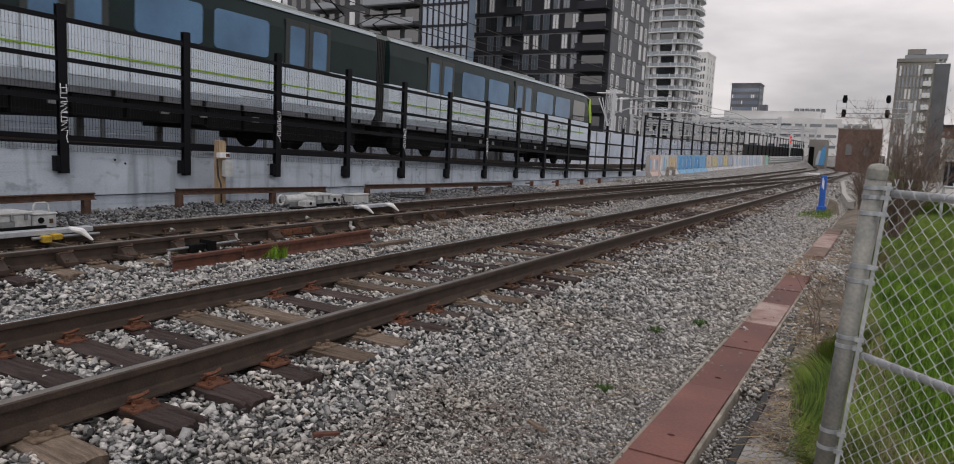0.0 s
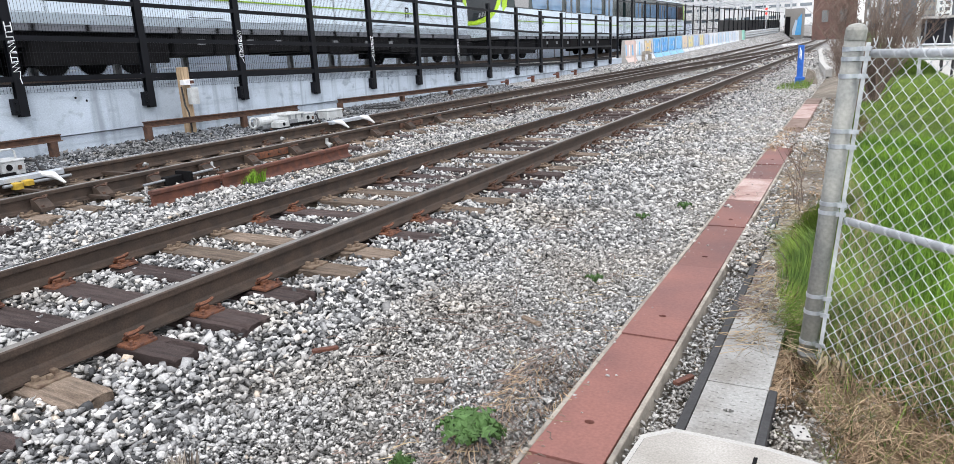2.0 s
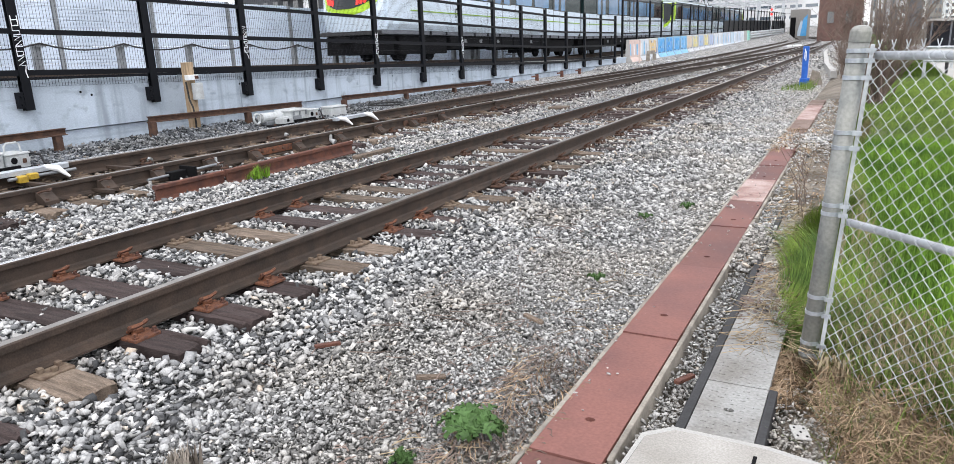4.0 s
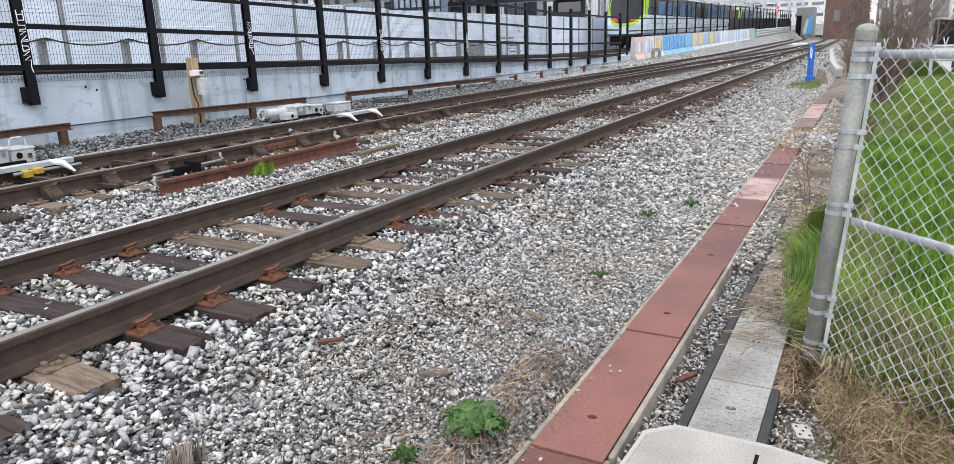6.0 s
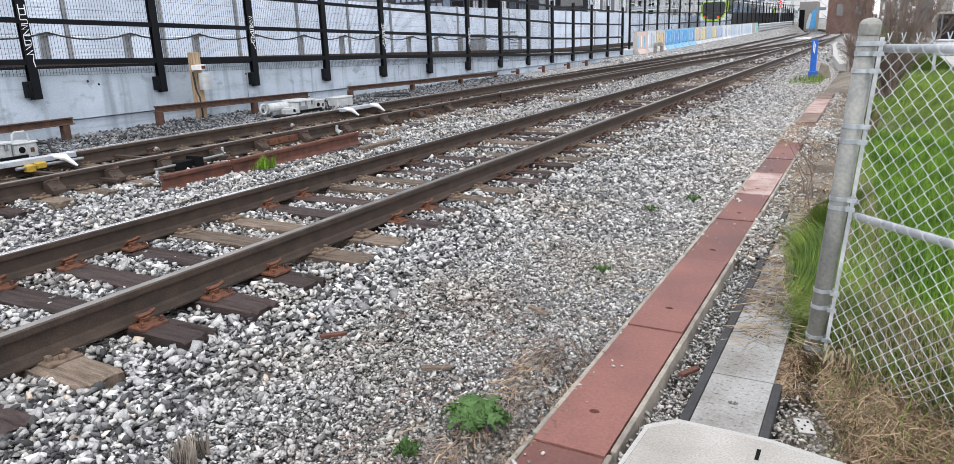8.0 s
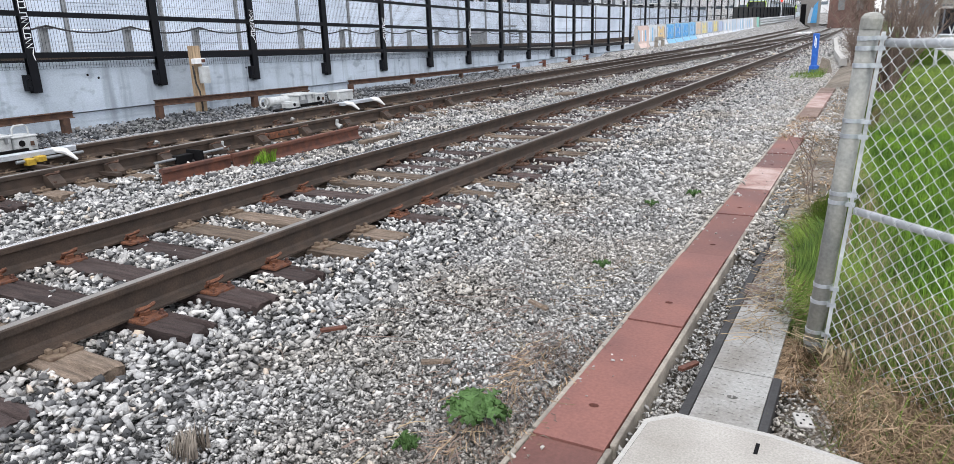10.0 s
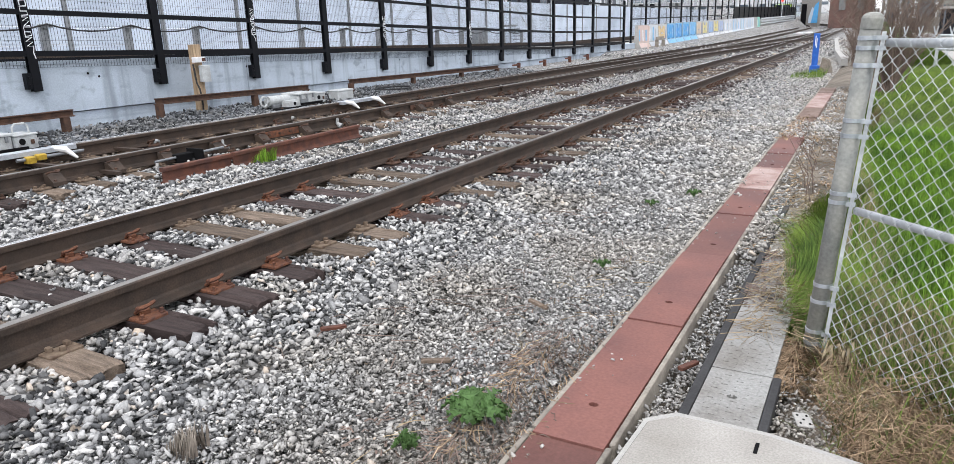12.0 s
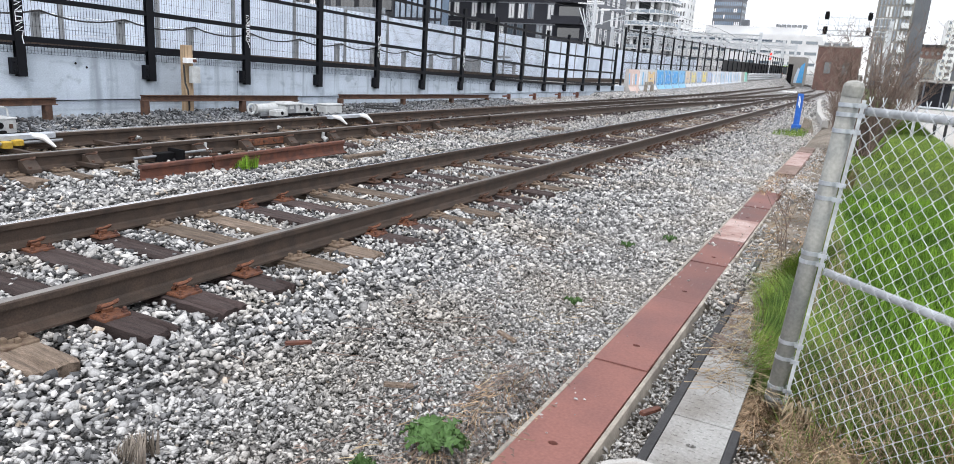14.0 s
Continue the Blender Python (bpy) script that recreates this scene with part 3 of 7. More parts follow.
def build_track_far():
    t = thing("railway_track", "rusty turnout track with bright rail heads beside the retaining wall", "railway track", group="railway tracks")
    mid = (TRACK2_NEAR + TRACK2_FAR) / 2
    add_rail(t, TRACK2_NEAR, TRACK2_Z, -12, 170, M_RUN)
    add_rail(t, TRACK2_FAR, TRACK2_Z, -12, 170, M_SHINY)
    add_rail(t, TRACK2_NEAR + 0.02, TRACK2_Z - 0.004, 15, 78, M_RUN, diverge)
    add_rail(t, TRACK2_FAR + 0.075, TRACK2_Z - 0.004, 3.0, 78, M_RUN, diverge)
    add_ties(t, mid, TRACK2_Z, 0.1, 58, (TRACK2_NEAR, TRACK2_FAR), 8, (PALE | {1, 6, 10, 11, 13, 16, 18, 19, 24, 25, 28}, 2), 22)
    add_ties(t, mid, TRACK2_Z, 0.1 - 24 * 0.505, 0.11, (TRACK2_NEAR, TRACK2_FAR), 32, ({2, 7, 8, 15, 19}, 0), 22)
    # guard and stretcher pieces at the switch
    for k, y in enumerate((3.6, 4.3, 5.0, 5.7, 6.5, 7.3, 8.2, 9.2, 10.3, 11.4, 12.5)):
        wedge = [(0.05, -0.18), (0.21, -0.18), (0.21, -0.14), (0.11, -0.06), (0.05, -0.05)]
        n = len(wedge)
        b = Shape().add([(TRACK2_NEAR + u, y + d, TRACK2_Z + w) for d in (-0.075, 0.075) for u, w in wedge],
                        [tuple(range(n)), tuple(range(2 * n - 1, n - 1, -1))] + [(q, n + q, n + (q + 1) % n, (q + 1) % n) for q in range(n)])
        b = part("rail_brace", b, M_RAIL, t)
        part("clip", Shape().tube([(TRACK2_NEAR + 0.10, y - 0.07, TRACK2_Z - 0.05), (TRACK2_NEAR + 0.14, y - 0.05, TRACK2_Z - 0.035), (TRACK2_NEAR + 0.15, y + 0.03, TRACK2_Z - 0.04),
                                   (TRACK2_NEAR + 0.11, y + 0.07, TRACK2_Z - 0.03), (TRACK2_NEAR + 0.06, y + 0.05, TRACK2_Z - 0.045)], 0.012, 5), M_DARK_RUST, b)
        part("bolt", Shape().box(TRACK2_NEAR + 0.17, TRACK2_NEAR + 0.20, y - 0.05, y - 0.02, TRACK2_Z - 0.14, TRACK2_Z - 0.11, c=0.004), M_DARK_RUST, b)
    part("slide_rod", Shape().tube([(TRACK2_NEAR + 0.22, 5.45, TRACK2_Z - 0.13), (TRACK2_NEAR + 0.22, 6.5, TRACK2_Z - 0.11)], 0.016, 8), M_STEEL_GREY, t, "grey steel adjusting rod")
    # bolted joint bars on the rails' webs
    for x, a, b, m in ((TRACK2_NEAR, 7.4, 8.25, M_ORANGE_RUST), (TRACK2_FAR, 7.5, 8.4, M_DARK_RUST), (TRACK2_NEAR, 11.2, 12.0, M_DARK_RUST)):
        bar = part("joint_bar", Shape().box(x + 0.012, x + 0.045, a, b, TRACK2_Z - 0.15, TRACK2_Z - 0.055, c=0.008), m, t, "rusty bolted joint bar")
        for k in range(4):
            part("bolt", Shape().disc_bar((x + 0.055, a + (b - a) * (k + 0.5) / 4, TRACK2_Z - 0.10), (1, 0, 0), 0.02, 0.03, 6), M_DARK_RUST, bar)
    for y in (6.35, 9.0):
        part("rail_tag", Shape().box(TRACK2_FAR + 0.011, TRACK2_FAR + 0.016, y, y + 0.20, TRACK2_Z - 0.12, TRACK2_Z - 0.07), M_RIM, t, "pale maker's plate on the web")
    for y in (4.9, 6.1):
        part("stretcher_bar", Shape().box(TRACK2_FAR - 0.9, TRACK2_NEAR + 0.35, y - 0.03, y + 0.03, TRACK2_Z - 0.17, TRACK2_Z - 0.13, c=0.006), M_RAIL, t)
    part("switch_clamp", Shape().box(TRACK2_NEAR + 0.14, TRACK2_NEAR + 0.26, 5.75, 6.0, TRACK2_Z - 0.19, TRACK2_Z - 0.09, c=0.015)
         .box(TRACK2_NEAR + 0.12, TRACK2_NEAR + 0.40, 6.0, 6.03, TRACK2_Z - 0.22, TRACK2_Z - 0.05).box(TRACK2_NEAR + 0.2, TRACK2_NEAR + 0.44, 5.6, 6.2, TRACK2_Z - 0.22, TRACK2_Z - 0.192), M_UNDER, t)


build_track_near()
build_track_far()


def build_loose_rail():
    p = [(-3.16, 5.05, -0.03), (-3.19, 6.05, -0.03)]
    q = [(-3.15, 6.06, -0.02), (-3.33, 8.75, -0.03)]
    solid("spare_rail", Shape().sweep(RAIL, p), M_RUST, "short rusty red rail lying on the ballast", "rail", "spare rails")
    solid("spare_rail", Shape().sweep(RAIL, q), M_RUST, "long rusty red rail lying on the ballast", "rail", "spare rails")


build_loose_rail()
solid("steel_strip", Shape().sweep([(-0.05, 0), (0.05, 0), (0.05, 0.03), (-0.05, 0.03)], [(-3.40, 6.1, -0.15), (-3.52, 8.3, -0.11)]), M_RUST, "flat rusty strip lying along the spare rail", "steel strip")
solid("timber_offcut", Shape().box(-2.83, -2.71, 8.1, 9.05, -0.24, -0.15, c=0.012), M_TIE_PALE, "weathered timber offcut half sunk in the ballast", "timber")


# ---- retaining wall and guideway ----
def wall_ribbon(x0, x1, top, bottom, y0, y1, step=2.0):
    """An upright slab between x0 and x1, whose top and bottom are functions of y."""
    s = Shape()
    n = int((y1 - y0) / step)
    vs, fs = [], []
    for k in range(n + 1):
        y = y0 + (y1 - y0) * k / n
        vs += [(x0, y, bottom(y)), (x1, y, bottom(y)), (x1, y, top(y)), (x0, y, top(y))]
    for k in range(n):
        for a in range(4):
            b = (a + 1) % 4
            fs.append((4 * k + a, 4 * k + b, 4 * k + 4 + b, 4 * k + 4 + a))
    fs += [(3, 2, 1, 0), (4 * n, 4 * n + 1, 4 * n + 2, 4 * n + 3)]
    return s.add(vs, fs)


wall = thing("wall_east", "pale grey concrete retaining wall under the guideway fence", "wall", kind="structure")
part("footing", wall_ribbon(-9.0, WALL_FACE - 0.05, lambda y: 0.15 - 0.004 * (y - 8), lambda y: -0.6, -6, 41), M_CONC, wall)
for k in range(8):
    y0 = -6 + 5.87 * k
    part("panel", wall_ribbon(-9.0, WALL_FACE, wall_top, lambda y: 0.17 - 0.004 * (y - 8), y0, y0 + 5.855, 1.4), M_CONC, wall)
for k, y in enumerate((2.2, 4.9, 7.9, 8.1, 11.6, 14.3, 17.5, 21.0, 24.6, 28.3)):
    part("form_hole", Shape().disc_bar((WALL_FACE, y, wall_top(y) - 0.17 - 0.06 * (k % 2)), (1, 0, 0), 0.022, 0.006, 10), M_UNDER, wall, "small dark form-tie hole")
part("coping", wall_ribbon(-9.05, WALL_FACE + 0.012, lambda y: wall_top(y) + 0.06, lambda y: wall_top(y) + 0.004, -6, 41), M_CONC, wall)

deck = thing("guideway_deck", "concrete guideway deck carrying two steel rails", "railway deck", kind="structure")
part("slab", wall_ribbon(-16.2, -9.06, lambda y: deck_rail(y) - 0.30, lambda y: -0.8, -14, 320, 3), M_CONC_LIGHT, deck)
for x in (-11.87, -13.37):
    part("rail", Shape().sweep(RAIL, [(x, y, deck_rail(y)) for y in range(-14, 320, 3)]), M_RAIL, deck)
    part("plinth", wall_ribbon(x - 0.22, x + 0.22, lambda y: deck_rail(y) - 0.19, lambda y: deck_rail(y) - 0.31, -14, 320, 3), M_CONC_LIGHT, deck)
for x, dz in ((-10.2, 0.02), (-10.45, -0.1)):
    part("cable_tray", wall_ribbon(x - 0.06, x + 0.06, lambda y, d=dz: deck_rail(y) - 0.12 + d, lambda y, d=dz: deck_rail(y) - 0.20 + d, -10, 45), M_BLACK, deck)


def build_noise_wall():
    t = thing("noise_wall", "white ribbed acoustic panels between slim grey posts", "noise barrier", kind="structure")
    x = -15.9
    top = lambda y: max(2.72, 3.25 - 0.018 * y) + 0.15
    pitch = 3.05
    for k in range(34):
        y0 = -6 + pitch * k
        zb, zt = deck_rail(y0 + 1.5) - 0.3, top(y0 + 1.5)
        h = (zt - zb) / 5
        s = Shape()
        for j in range(5):
            s.box(x - 0.06, x + 0.02, y0 + 0.07, y0 + pitch - 0.07, zb + h * j + 0.006, zb + h * (j + 1) - 0.006)
            for r in range(5):
                z = zb + h * (j + 0.1 + r * 0.2)
                s.box(x + 0.021, x + 0.035, y0 + 0.08, y0 + pitch - 0.08, z, z + h * 0.1)
        part("panel", s, M_PANEL, t)
        part("post", Shape().box(x - 0.10, x + 0.07, y0 - 0.06, y0 + 0.06, zb, zt + 0.04), M_STEEL_GREY, t)


build_noise_wall()


def build_cable_stanchions():
    for k in range(14):
        y = 8.3 + 2.25 * k
        z = deck_rail(y)
        t = thing("cable_stanchion", "short galvanised post holding a cable behind the rails", "post", group="cable stanchions")
        part("post", Shape().box(-14.16, -14.02, y - 0.10, y + 0.10, z - 0.31, z + 0.66, c=0.02), M_STEEL_GREY, t)
        part("bracket", Shape().box(-14.02, -13.92, y - 0.16, y + 0.16, z + 0.58, z + 0.65, c=0.01), M_STEEL_GREY, t)
    pts = []
    for k in range(13 * 6):
        y = 8.3 + 2.25 * k / 6
        f = (k % 6) / 6
        pts.append((-13.9, y, deck_rail(y) + 0.66 - 0.16 * 4 * f * (1 - f)))
    solid("slung_cable", Shape().tube(pts, 0.022, 6), M_DARK_RUBBER, "black cable sagging from post to post", "cable")


build_cable_stanchions()


# ---- guideway fence ----
def spray_strokes(at, height, seed):
    """White strokes of spray paint down a post's face, as plain bars."""
    x, y, z = at
    rnd = random.Random(seed)
    n = 5
    step, half = height / n, 0.052
    pts = []
    for k in range(n):
        z0, z1 = z - step * k, z - step * (k + 0.86)
        zm = (z0 + z1) / 2
        nodes = [(-half, z0), (half, z0), (half, zm), (-half, zm), (-half, z1), (half, z1)]
        order = rnd.choice([(1, 0, 3, 2, 5, 4), (0, 4, 3, 2, 1, 5), (1, 0, 4, 5, 2, 3), (0, 5, 1, 4, 5), (0, 1, 3, 2, 4, 5)])
        pts += [(x + 0.003, y + nodes[q][0] + rnd.uniform(-0.006, 0.006), nodes[q][1] + rnd.uniform(-0.008, 0.008)) for q in order]
    pts += [(x + 0.003, y + 0.03, z - height * 1.1), (x + 0.003, y + 0.05, z - height * 1.22)]
    return Shape().tube(pts, 0.009, 4)


def mesh_panel(y0, y1, zb, zt, pitch=0.055):
    """Welded wire between two posts: upright and level wires."""
    s = Shape()
    n = int((y1 - y0) / pitch)
    for k in range(1, n):
        y = y0 + (y1 - y0) * k / n
        f = k / n
        b, t = zb[0] * (1 - f) + zb[1] * f, zt[0] * (1 - f) + zt[1] * f
        r = 0.0024
        s.add([(FENCE_X - 0.05 - r, y - r, b), (FENCE_X - 0.05 + r, y - r, b), (FENCE_X - 0.05, y + r, b),
               (FENCE_X - 0.05 - r, y - r, t), (FENCE_X - 0.05 + r, y - r, t), (FENCE_X - 0.05, y + r, t)],
              [(0, 1, 4, 3), (1, 2, 5, 4), (2, 0, 3, 5)])
    m = max(2, int((zt[0] - zb[0]) / 0.2))
    for k in range(m + 1):
        f = k / m
        a, b = zb[0] * (1 - f) + zt[0] * f, zb[1] * (1 - f) + zt[1] * f
        r = 0.0018
        s.add([(FENCE_X - 0.044, y0, a - r), (FENCE_X - 0.044, y0, a + r), (FENCE_X - 0.044 + 2 * r, y0, a),
               (FENCE_X - 0.044, y1, b - r), (FENCE_X - 0.044, y1, b + r), (FENCE_X - 0.044 + 2 * r, y1, b)],
              [(0, 1, 4, 3), (1, 2, 5, 4), (2, 0, 3, 5)])
    return s


def build_fence_low():
    t = thing("guideway_fence", "black steel fence of posts, rails and welded wire on the wall", "fence")
    ys = [6.93 + 2.44 * k for k in range(-4, 14)]
    top = lambda y: 3.37 - 0.031 * (y - 6.9) if y < 30 else 2.655 - 0.008 * (y - 30)
    low = lambda y: max(0.10, 0.57 - 0.0295 * (y - 6.9) + 0.00045 * max(0, y - 6.9) ** 2)
    for k, y in enumerate(ys):
        w = 0.075
        p = part("post", Shape().box(FENCE_X - 0.10, FENCE_X - 0.085, y - w, y + w, low(y), top(y))
                 .box(FENCE_X - 0.015, FENCE_X, y - w, y + w, low(y), top(y))
                 .box(FENCE_X - 0.086, FENCE_X - 0.014, y - 0.03, y + 0.03, low(y), top(y) - 0.002), M_BLACK, t)
        part("bracket", Shape().box(WALL_FACE + 0.001, FENCE_X - 0.0, y - w - 0.09, y - w - 0.002, low(y) + 0.04, low(y) + 0.30, c=0.006)
             .disc_bar((FENCE_X + 0.01, y - w - 0.045, low(y) + 0.10), (1, 0, 0), 0.018, 0.03, 8)
             .disc_bar((FENCE_X + 0.01, y - w - 0.045, low(y) + 0.23), (1, 0, 0), 0.018, 0.03, 8), M_BLACK, p)
        if k in (4, 6, 8, 10):
            part("paint_mark", spray_strokes((FENCE_X + 0.0025, y, top(y) - 1.3), 0.80 if k == 4 else 0.56, k), M_SPRAY, p, "white spray-painted strokes")
    for y0, y1 in zip(ys[:-1], ys[1:]):
        a, b = y0 + 0.076, y1 - 0.076
        for d0, d1 in ((-0.28, -0.20), (-0.93, -0.855), (-1.585, -1.50), (-2.24, -2.15)):
            part("rail", Shape().add([(FENCE_X - 0.045, a, top(a) + d0), (FENCE_X - 0.005, a, top(a) + d0), (FENCE_X - 0.005, a, top(a) + d1), (FENCE_X - 0.045, a, top(a) + d1),
                                      (FENCE_X - 0.045, b, top(b) + d0), (FENCE_X - 0.005, b, top(b) + d0), (FENCE_X - 0.005, b, top(b) + d1), (FENCE_X - 0.045, b, top(b) + d1)],
                                     [(0, 1, 2, 3), (7, 6, 5, 4), (0, 4, 5, 1), (1, 5, 6, 2), (2, 6, 7, 3), (3, 7, 4, 0)]), M_BLACK, t)
        if y0 < 28:
            part("wire_mesh", mesh_panel(a, b, (top(a) - 2.42, top(b) - 2.42), (top(a) - 0.24, top(b) - 0.24)), M_BLACK, t, "fine welded wire")


build_fence_low()


def barrier_x(y):
    return FENCE_X - 0.05 + 0.15 * smoothstep(41, 90, y)


def barrier_mesh(length, h):
    prof = [(0.30, 0.0), (0.30, 0.10), (0.14, 0.36), (0.08, h), (-0.08, h), (-0.14, 0.36), (-0.30, 0.10), (-0.30, 0.0)]
    return Shape().sweep(prof, [(0, 0.02, 0), (0, length - 0.02, 0)])


GRAFFITI = {0: (0.62, 0.47, 0.42), 1: (0.58, 0.62, 0.66), 2: (0.64, 0.47, 0.22), 3: (0.05, 0.34, 0.70), 4: (0.04, 0.30, 0.68), 5: (0.05, 0.34, 0.70), 6: (0.13, 0.42, 0.74),
            7: (0.62, 0.50, 0.36), 8: (0.64, 0.56, 0.22), 9: (0.30, 0.44, 0.66), 10: (0.66, 0.56, 0.18), 11: (0.36, 0.44, 0.64), 12: (0.60, 0.62, 0.66), 13: (0.62, 0.65, 0.70),
            14: (0.46, 0.56, 0.66), 15: (0.56, 0.60, 0.68), 16: (0.42, 0.54, 0.64), 17: (0.60, 0.64, 0.70), 18: (0.54, 0.60, 0.68), 19: (0.62, 0.66, 0.70), 21: (0.20, 0.56, 0.42)}
PAINTS = {k: mat("spray_paint", c, 0.6, 0, 0.2, 5, 60, 0.05, tone=tuple(0.75 * a + 0.12 for a in c)) for k, c in GRAFFITI.items()}
M_PAINT_DARK = mat("dark_spray_paint", (0.04, 0.11, 0.28), 0.6, 0, 0.2, 5, 60, 0.0)


M_PAINT_PALE = mat("pale_spray_paint", (0.58, 0.60, 0.62), 0.6, 0, 0.2, 5, 60, 0.0)
M_PAINT_SKY = mat("sky_blue_spray_paint", (0.24, 0.52, 0.78), 0.6, 0, 0.2, 5, 60, 0.0)


def build_barriers():
    n, length = 22, 2.12
    for k in range(n):
        y = 41.0 + length * k
        h = 1.36
        b = tagged(part("concrete_barrier", barrier_mesh(length, h), M_CONC_LIGHT), "concrete barrier segment sprayed with colourful graffiti" if k in GRAFFITI
                   else "pale grey concrete barrier segment", "barrier", "concrete barriers")
        b.location = (barrier_x(y), y, barrier_base(y) - 0.1)
        b.rotation_euler.z = math.atan2(barrier_x(y) - barrier_x(y + length), length)
        # painted fields follow the barrier's slope
        if k in GRAFFITI:
            s = Shape()
            for i in range(2):
                y0 = 0.04 + i * 1.02
                z0, z1 = 0.38, h - 0.02
                f = lambda z: 0.14 - 0.06 * (z - 0.36) / (h - 0.36) + 0.003
                s.add([(f(z0), y0, z0), (f(z0), y0 + 1.0, z0), (f(z1), y0 + 1.0, z1), (f(z1), y0, z1)], [(0, 1, 2, 3)])
                s.add([(0.297, y0, 0.115), (0.297, y0 + 1.0, 0.115), (0.147, y0 + 1.0, 0.365), (0.147, y0, 0.365)], [(0, 1, 2, 3)])
            bold = 2 <= k <= 11
            part("painted_field", s, M_PAINT_SKY if 3 <= k <= 6 else M_PAINT_PALE if bold else PAINTS[k], b)
            rnd = random.Random(k)
            g = lambda z: 0.14 - 0.06 * (z - 0.36) / (h - 0.36) + 0.007
            def bar(y0, y1, z0, z1, off, m, slant=0.0):
                part("painted_bar", Shape().add([(g(z0) + off, y0, z0), (g(z0) + off, y1, z0), (g(z1) + off, y1 + slant, z1), (g(z1) + off, y0 + slant, z1)], [(0, 1, 2, 3)]), m, b)
            # fat bars with a dark edge to one side
            low, high = 0.42 + rnd.uniform(0, 0.06), h - 0.06 - rnd.uniform(0, 0.08)
            slant = rnd.uniform(-0.08, 0.12)
            if bold:
                for a, c in ((0.10, 0.62), (1.12, 1.66)):
                    bar(a + 0.10, c + 0.12, low - 0.04, high - 0.05, 0.0, M_PAINT_DARK, slant)
                    bar(a, c, low, high, 0.004, PAINTS[k], slant)
                for z in (low + 0.02, low + 0.36, high - 0.26)[:2 + k % 2]:
                    bar(0.3, 1.5, z, z + 0.24, 0.008, PAINTS[k])
                bar(0.2, 0.26, low + 0.1, high - 0.1, 0.012, M_SPRAY, slant)
                bar(1.30, 1.35, low + 0.15, high - 0.2, 0.012, M_SPRAY, slant)
            else:
                for q in range(3):
                    a = 0.15 + 0.62 * q + rnd.uniform(-0.1, 0.1)
                    bar(a, a + rnd.uniform(0.12, 0.34), low, high - rnd.uniform(0, 0.3), 0.0, (M_PAINT_SKY, M_SPRAY, M_PAINT_SKY, M_PAINT_PALE)[(k + q) % 4], slant)
    y0 = 41.0 + length * n
    g = thing("guard_rail", "grey ribbed guard rail carrying on past the barriers", "guard rail")
    pts = [(barrier_x(y) + 0.2, y, barrier_base(y)) for y in [y0 + 4 * i for i in range(10)]]
    for dz in (0.35, 0.62, 0.9):
        part("beam", Shape().sweep([(-0.03, 0), (0.05, 0.03), (0.07, 0.11), (0.05, 0.19), (-0.03, 0.22)], [(a, b, c + dz) for a, b, c in pts]), M_GALV, g)
    part("plinth", Shape().sweep([(-0.3, -0.4), (0.2, -0.4), (0.1, 0.85), (-0.1, 0.85)], [(a - 0.25, b, c) for a, b, c in pts]), M_CONC_LIGHT, g)


build_barriers()


def build_fence_high():
    t = thing("guideway_fence", "tall black steel fence standing behind the concrete barriers", "fence")
    ys = [41.0 + 2.95 * k for k in range(31)]
    x = lambda y: barrier_x(y) - 0.32
    base = lambda y: barrier_base(y) + (0.1 if y < 42 else 1.0)
    top = lambda y: barrier_base(y) + 3.55
    for y in ys:
        part("post", Shape().box(x(y) - 0.05, x(y) + 0.05, y - 0.06, y + 0.06, base(y), top(y)), M_BLACK, t)
    for y0, y1 in zip(ys[:-1], ys[1:]):
        for d in (-0.12, -1.25, -1.95):
            part("rail", Shape().sweep([(-0.02, -0.035), (0.02, -0.035), (0.02, 0.035), (-0.02, 0.035)],
                                       [(x(y0), y0 + 0.061, top(y0) + d), (x(y1), y1 - 0.061, top(y1) + d)]), M_BLACK, t)
        if y0 < 72:
            wires = Shape()
            for k in range(1, 24):
                f = k / 24
                y = y0 + (y1 - y0) * f
                a, b, r = base(y0) * (1 - f) + base(y1) * f, top(y) - 0.12, 0.003
                wires.add([(x(y) - 0.03 - r, y - r, a), (x(y) - 0.03 + r, y - r, a), (x(y) - 0.03, y + r, a), (x(y) - 0.03 - r, y - r, b), (x(y) - 0.03 + r, y - r, b), (x(y) - 0.03, y + r, b)],
                          [(0, 1, 4, 3), (1, 2, 5, 4), (2, 0, 3, 5)])
            part("wire_mesh", wires, M_BLACK, t, "fine upright wires", kind="stuff")
        else:
            part("screen", Shape().add([(x(y0) - 0.03, y0 + 0.07, base(y0)), (x(y1) - 0.03, y1 - 0.07, base(y1)), (x(y1) - 0.03, y1 - 0.07, top(y1) - 1.25), (x(y0) - 0.03, y0 + 0.07, top(y0) - 1.25),
                                        (x(y0) - 0.05, y0 + 0.07, base(y0)), (x(y1) - 0.05, y1 - 0.07, base(y1)), (x(y1) - 0.05, y1 - 0.07, top(y1) - 1.25), (x(y0) - 0.05, y0 + 0.07, top(y0) - 1.25)],
                                       [(0, 1, 2, 3), (7, 6, 5, 4), (0, 4, 5, 1), (1, 5, 6, 2), (2, 6, 7, 3), (3, 7, 4, 0)]), M_BLACK, t)


build_fence_high()


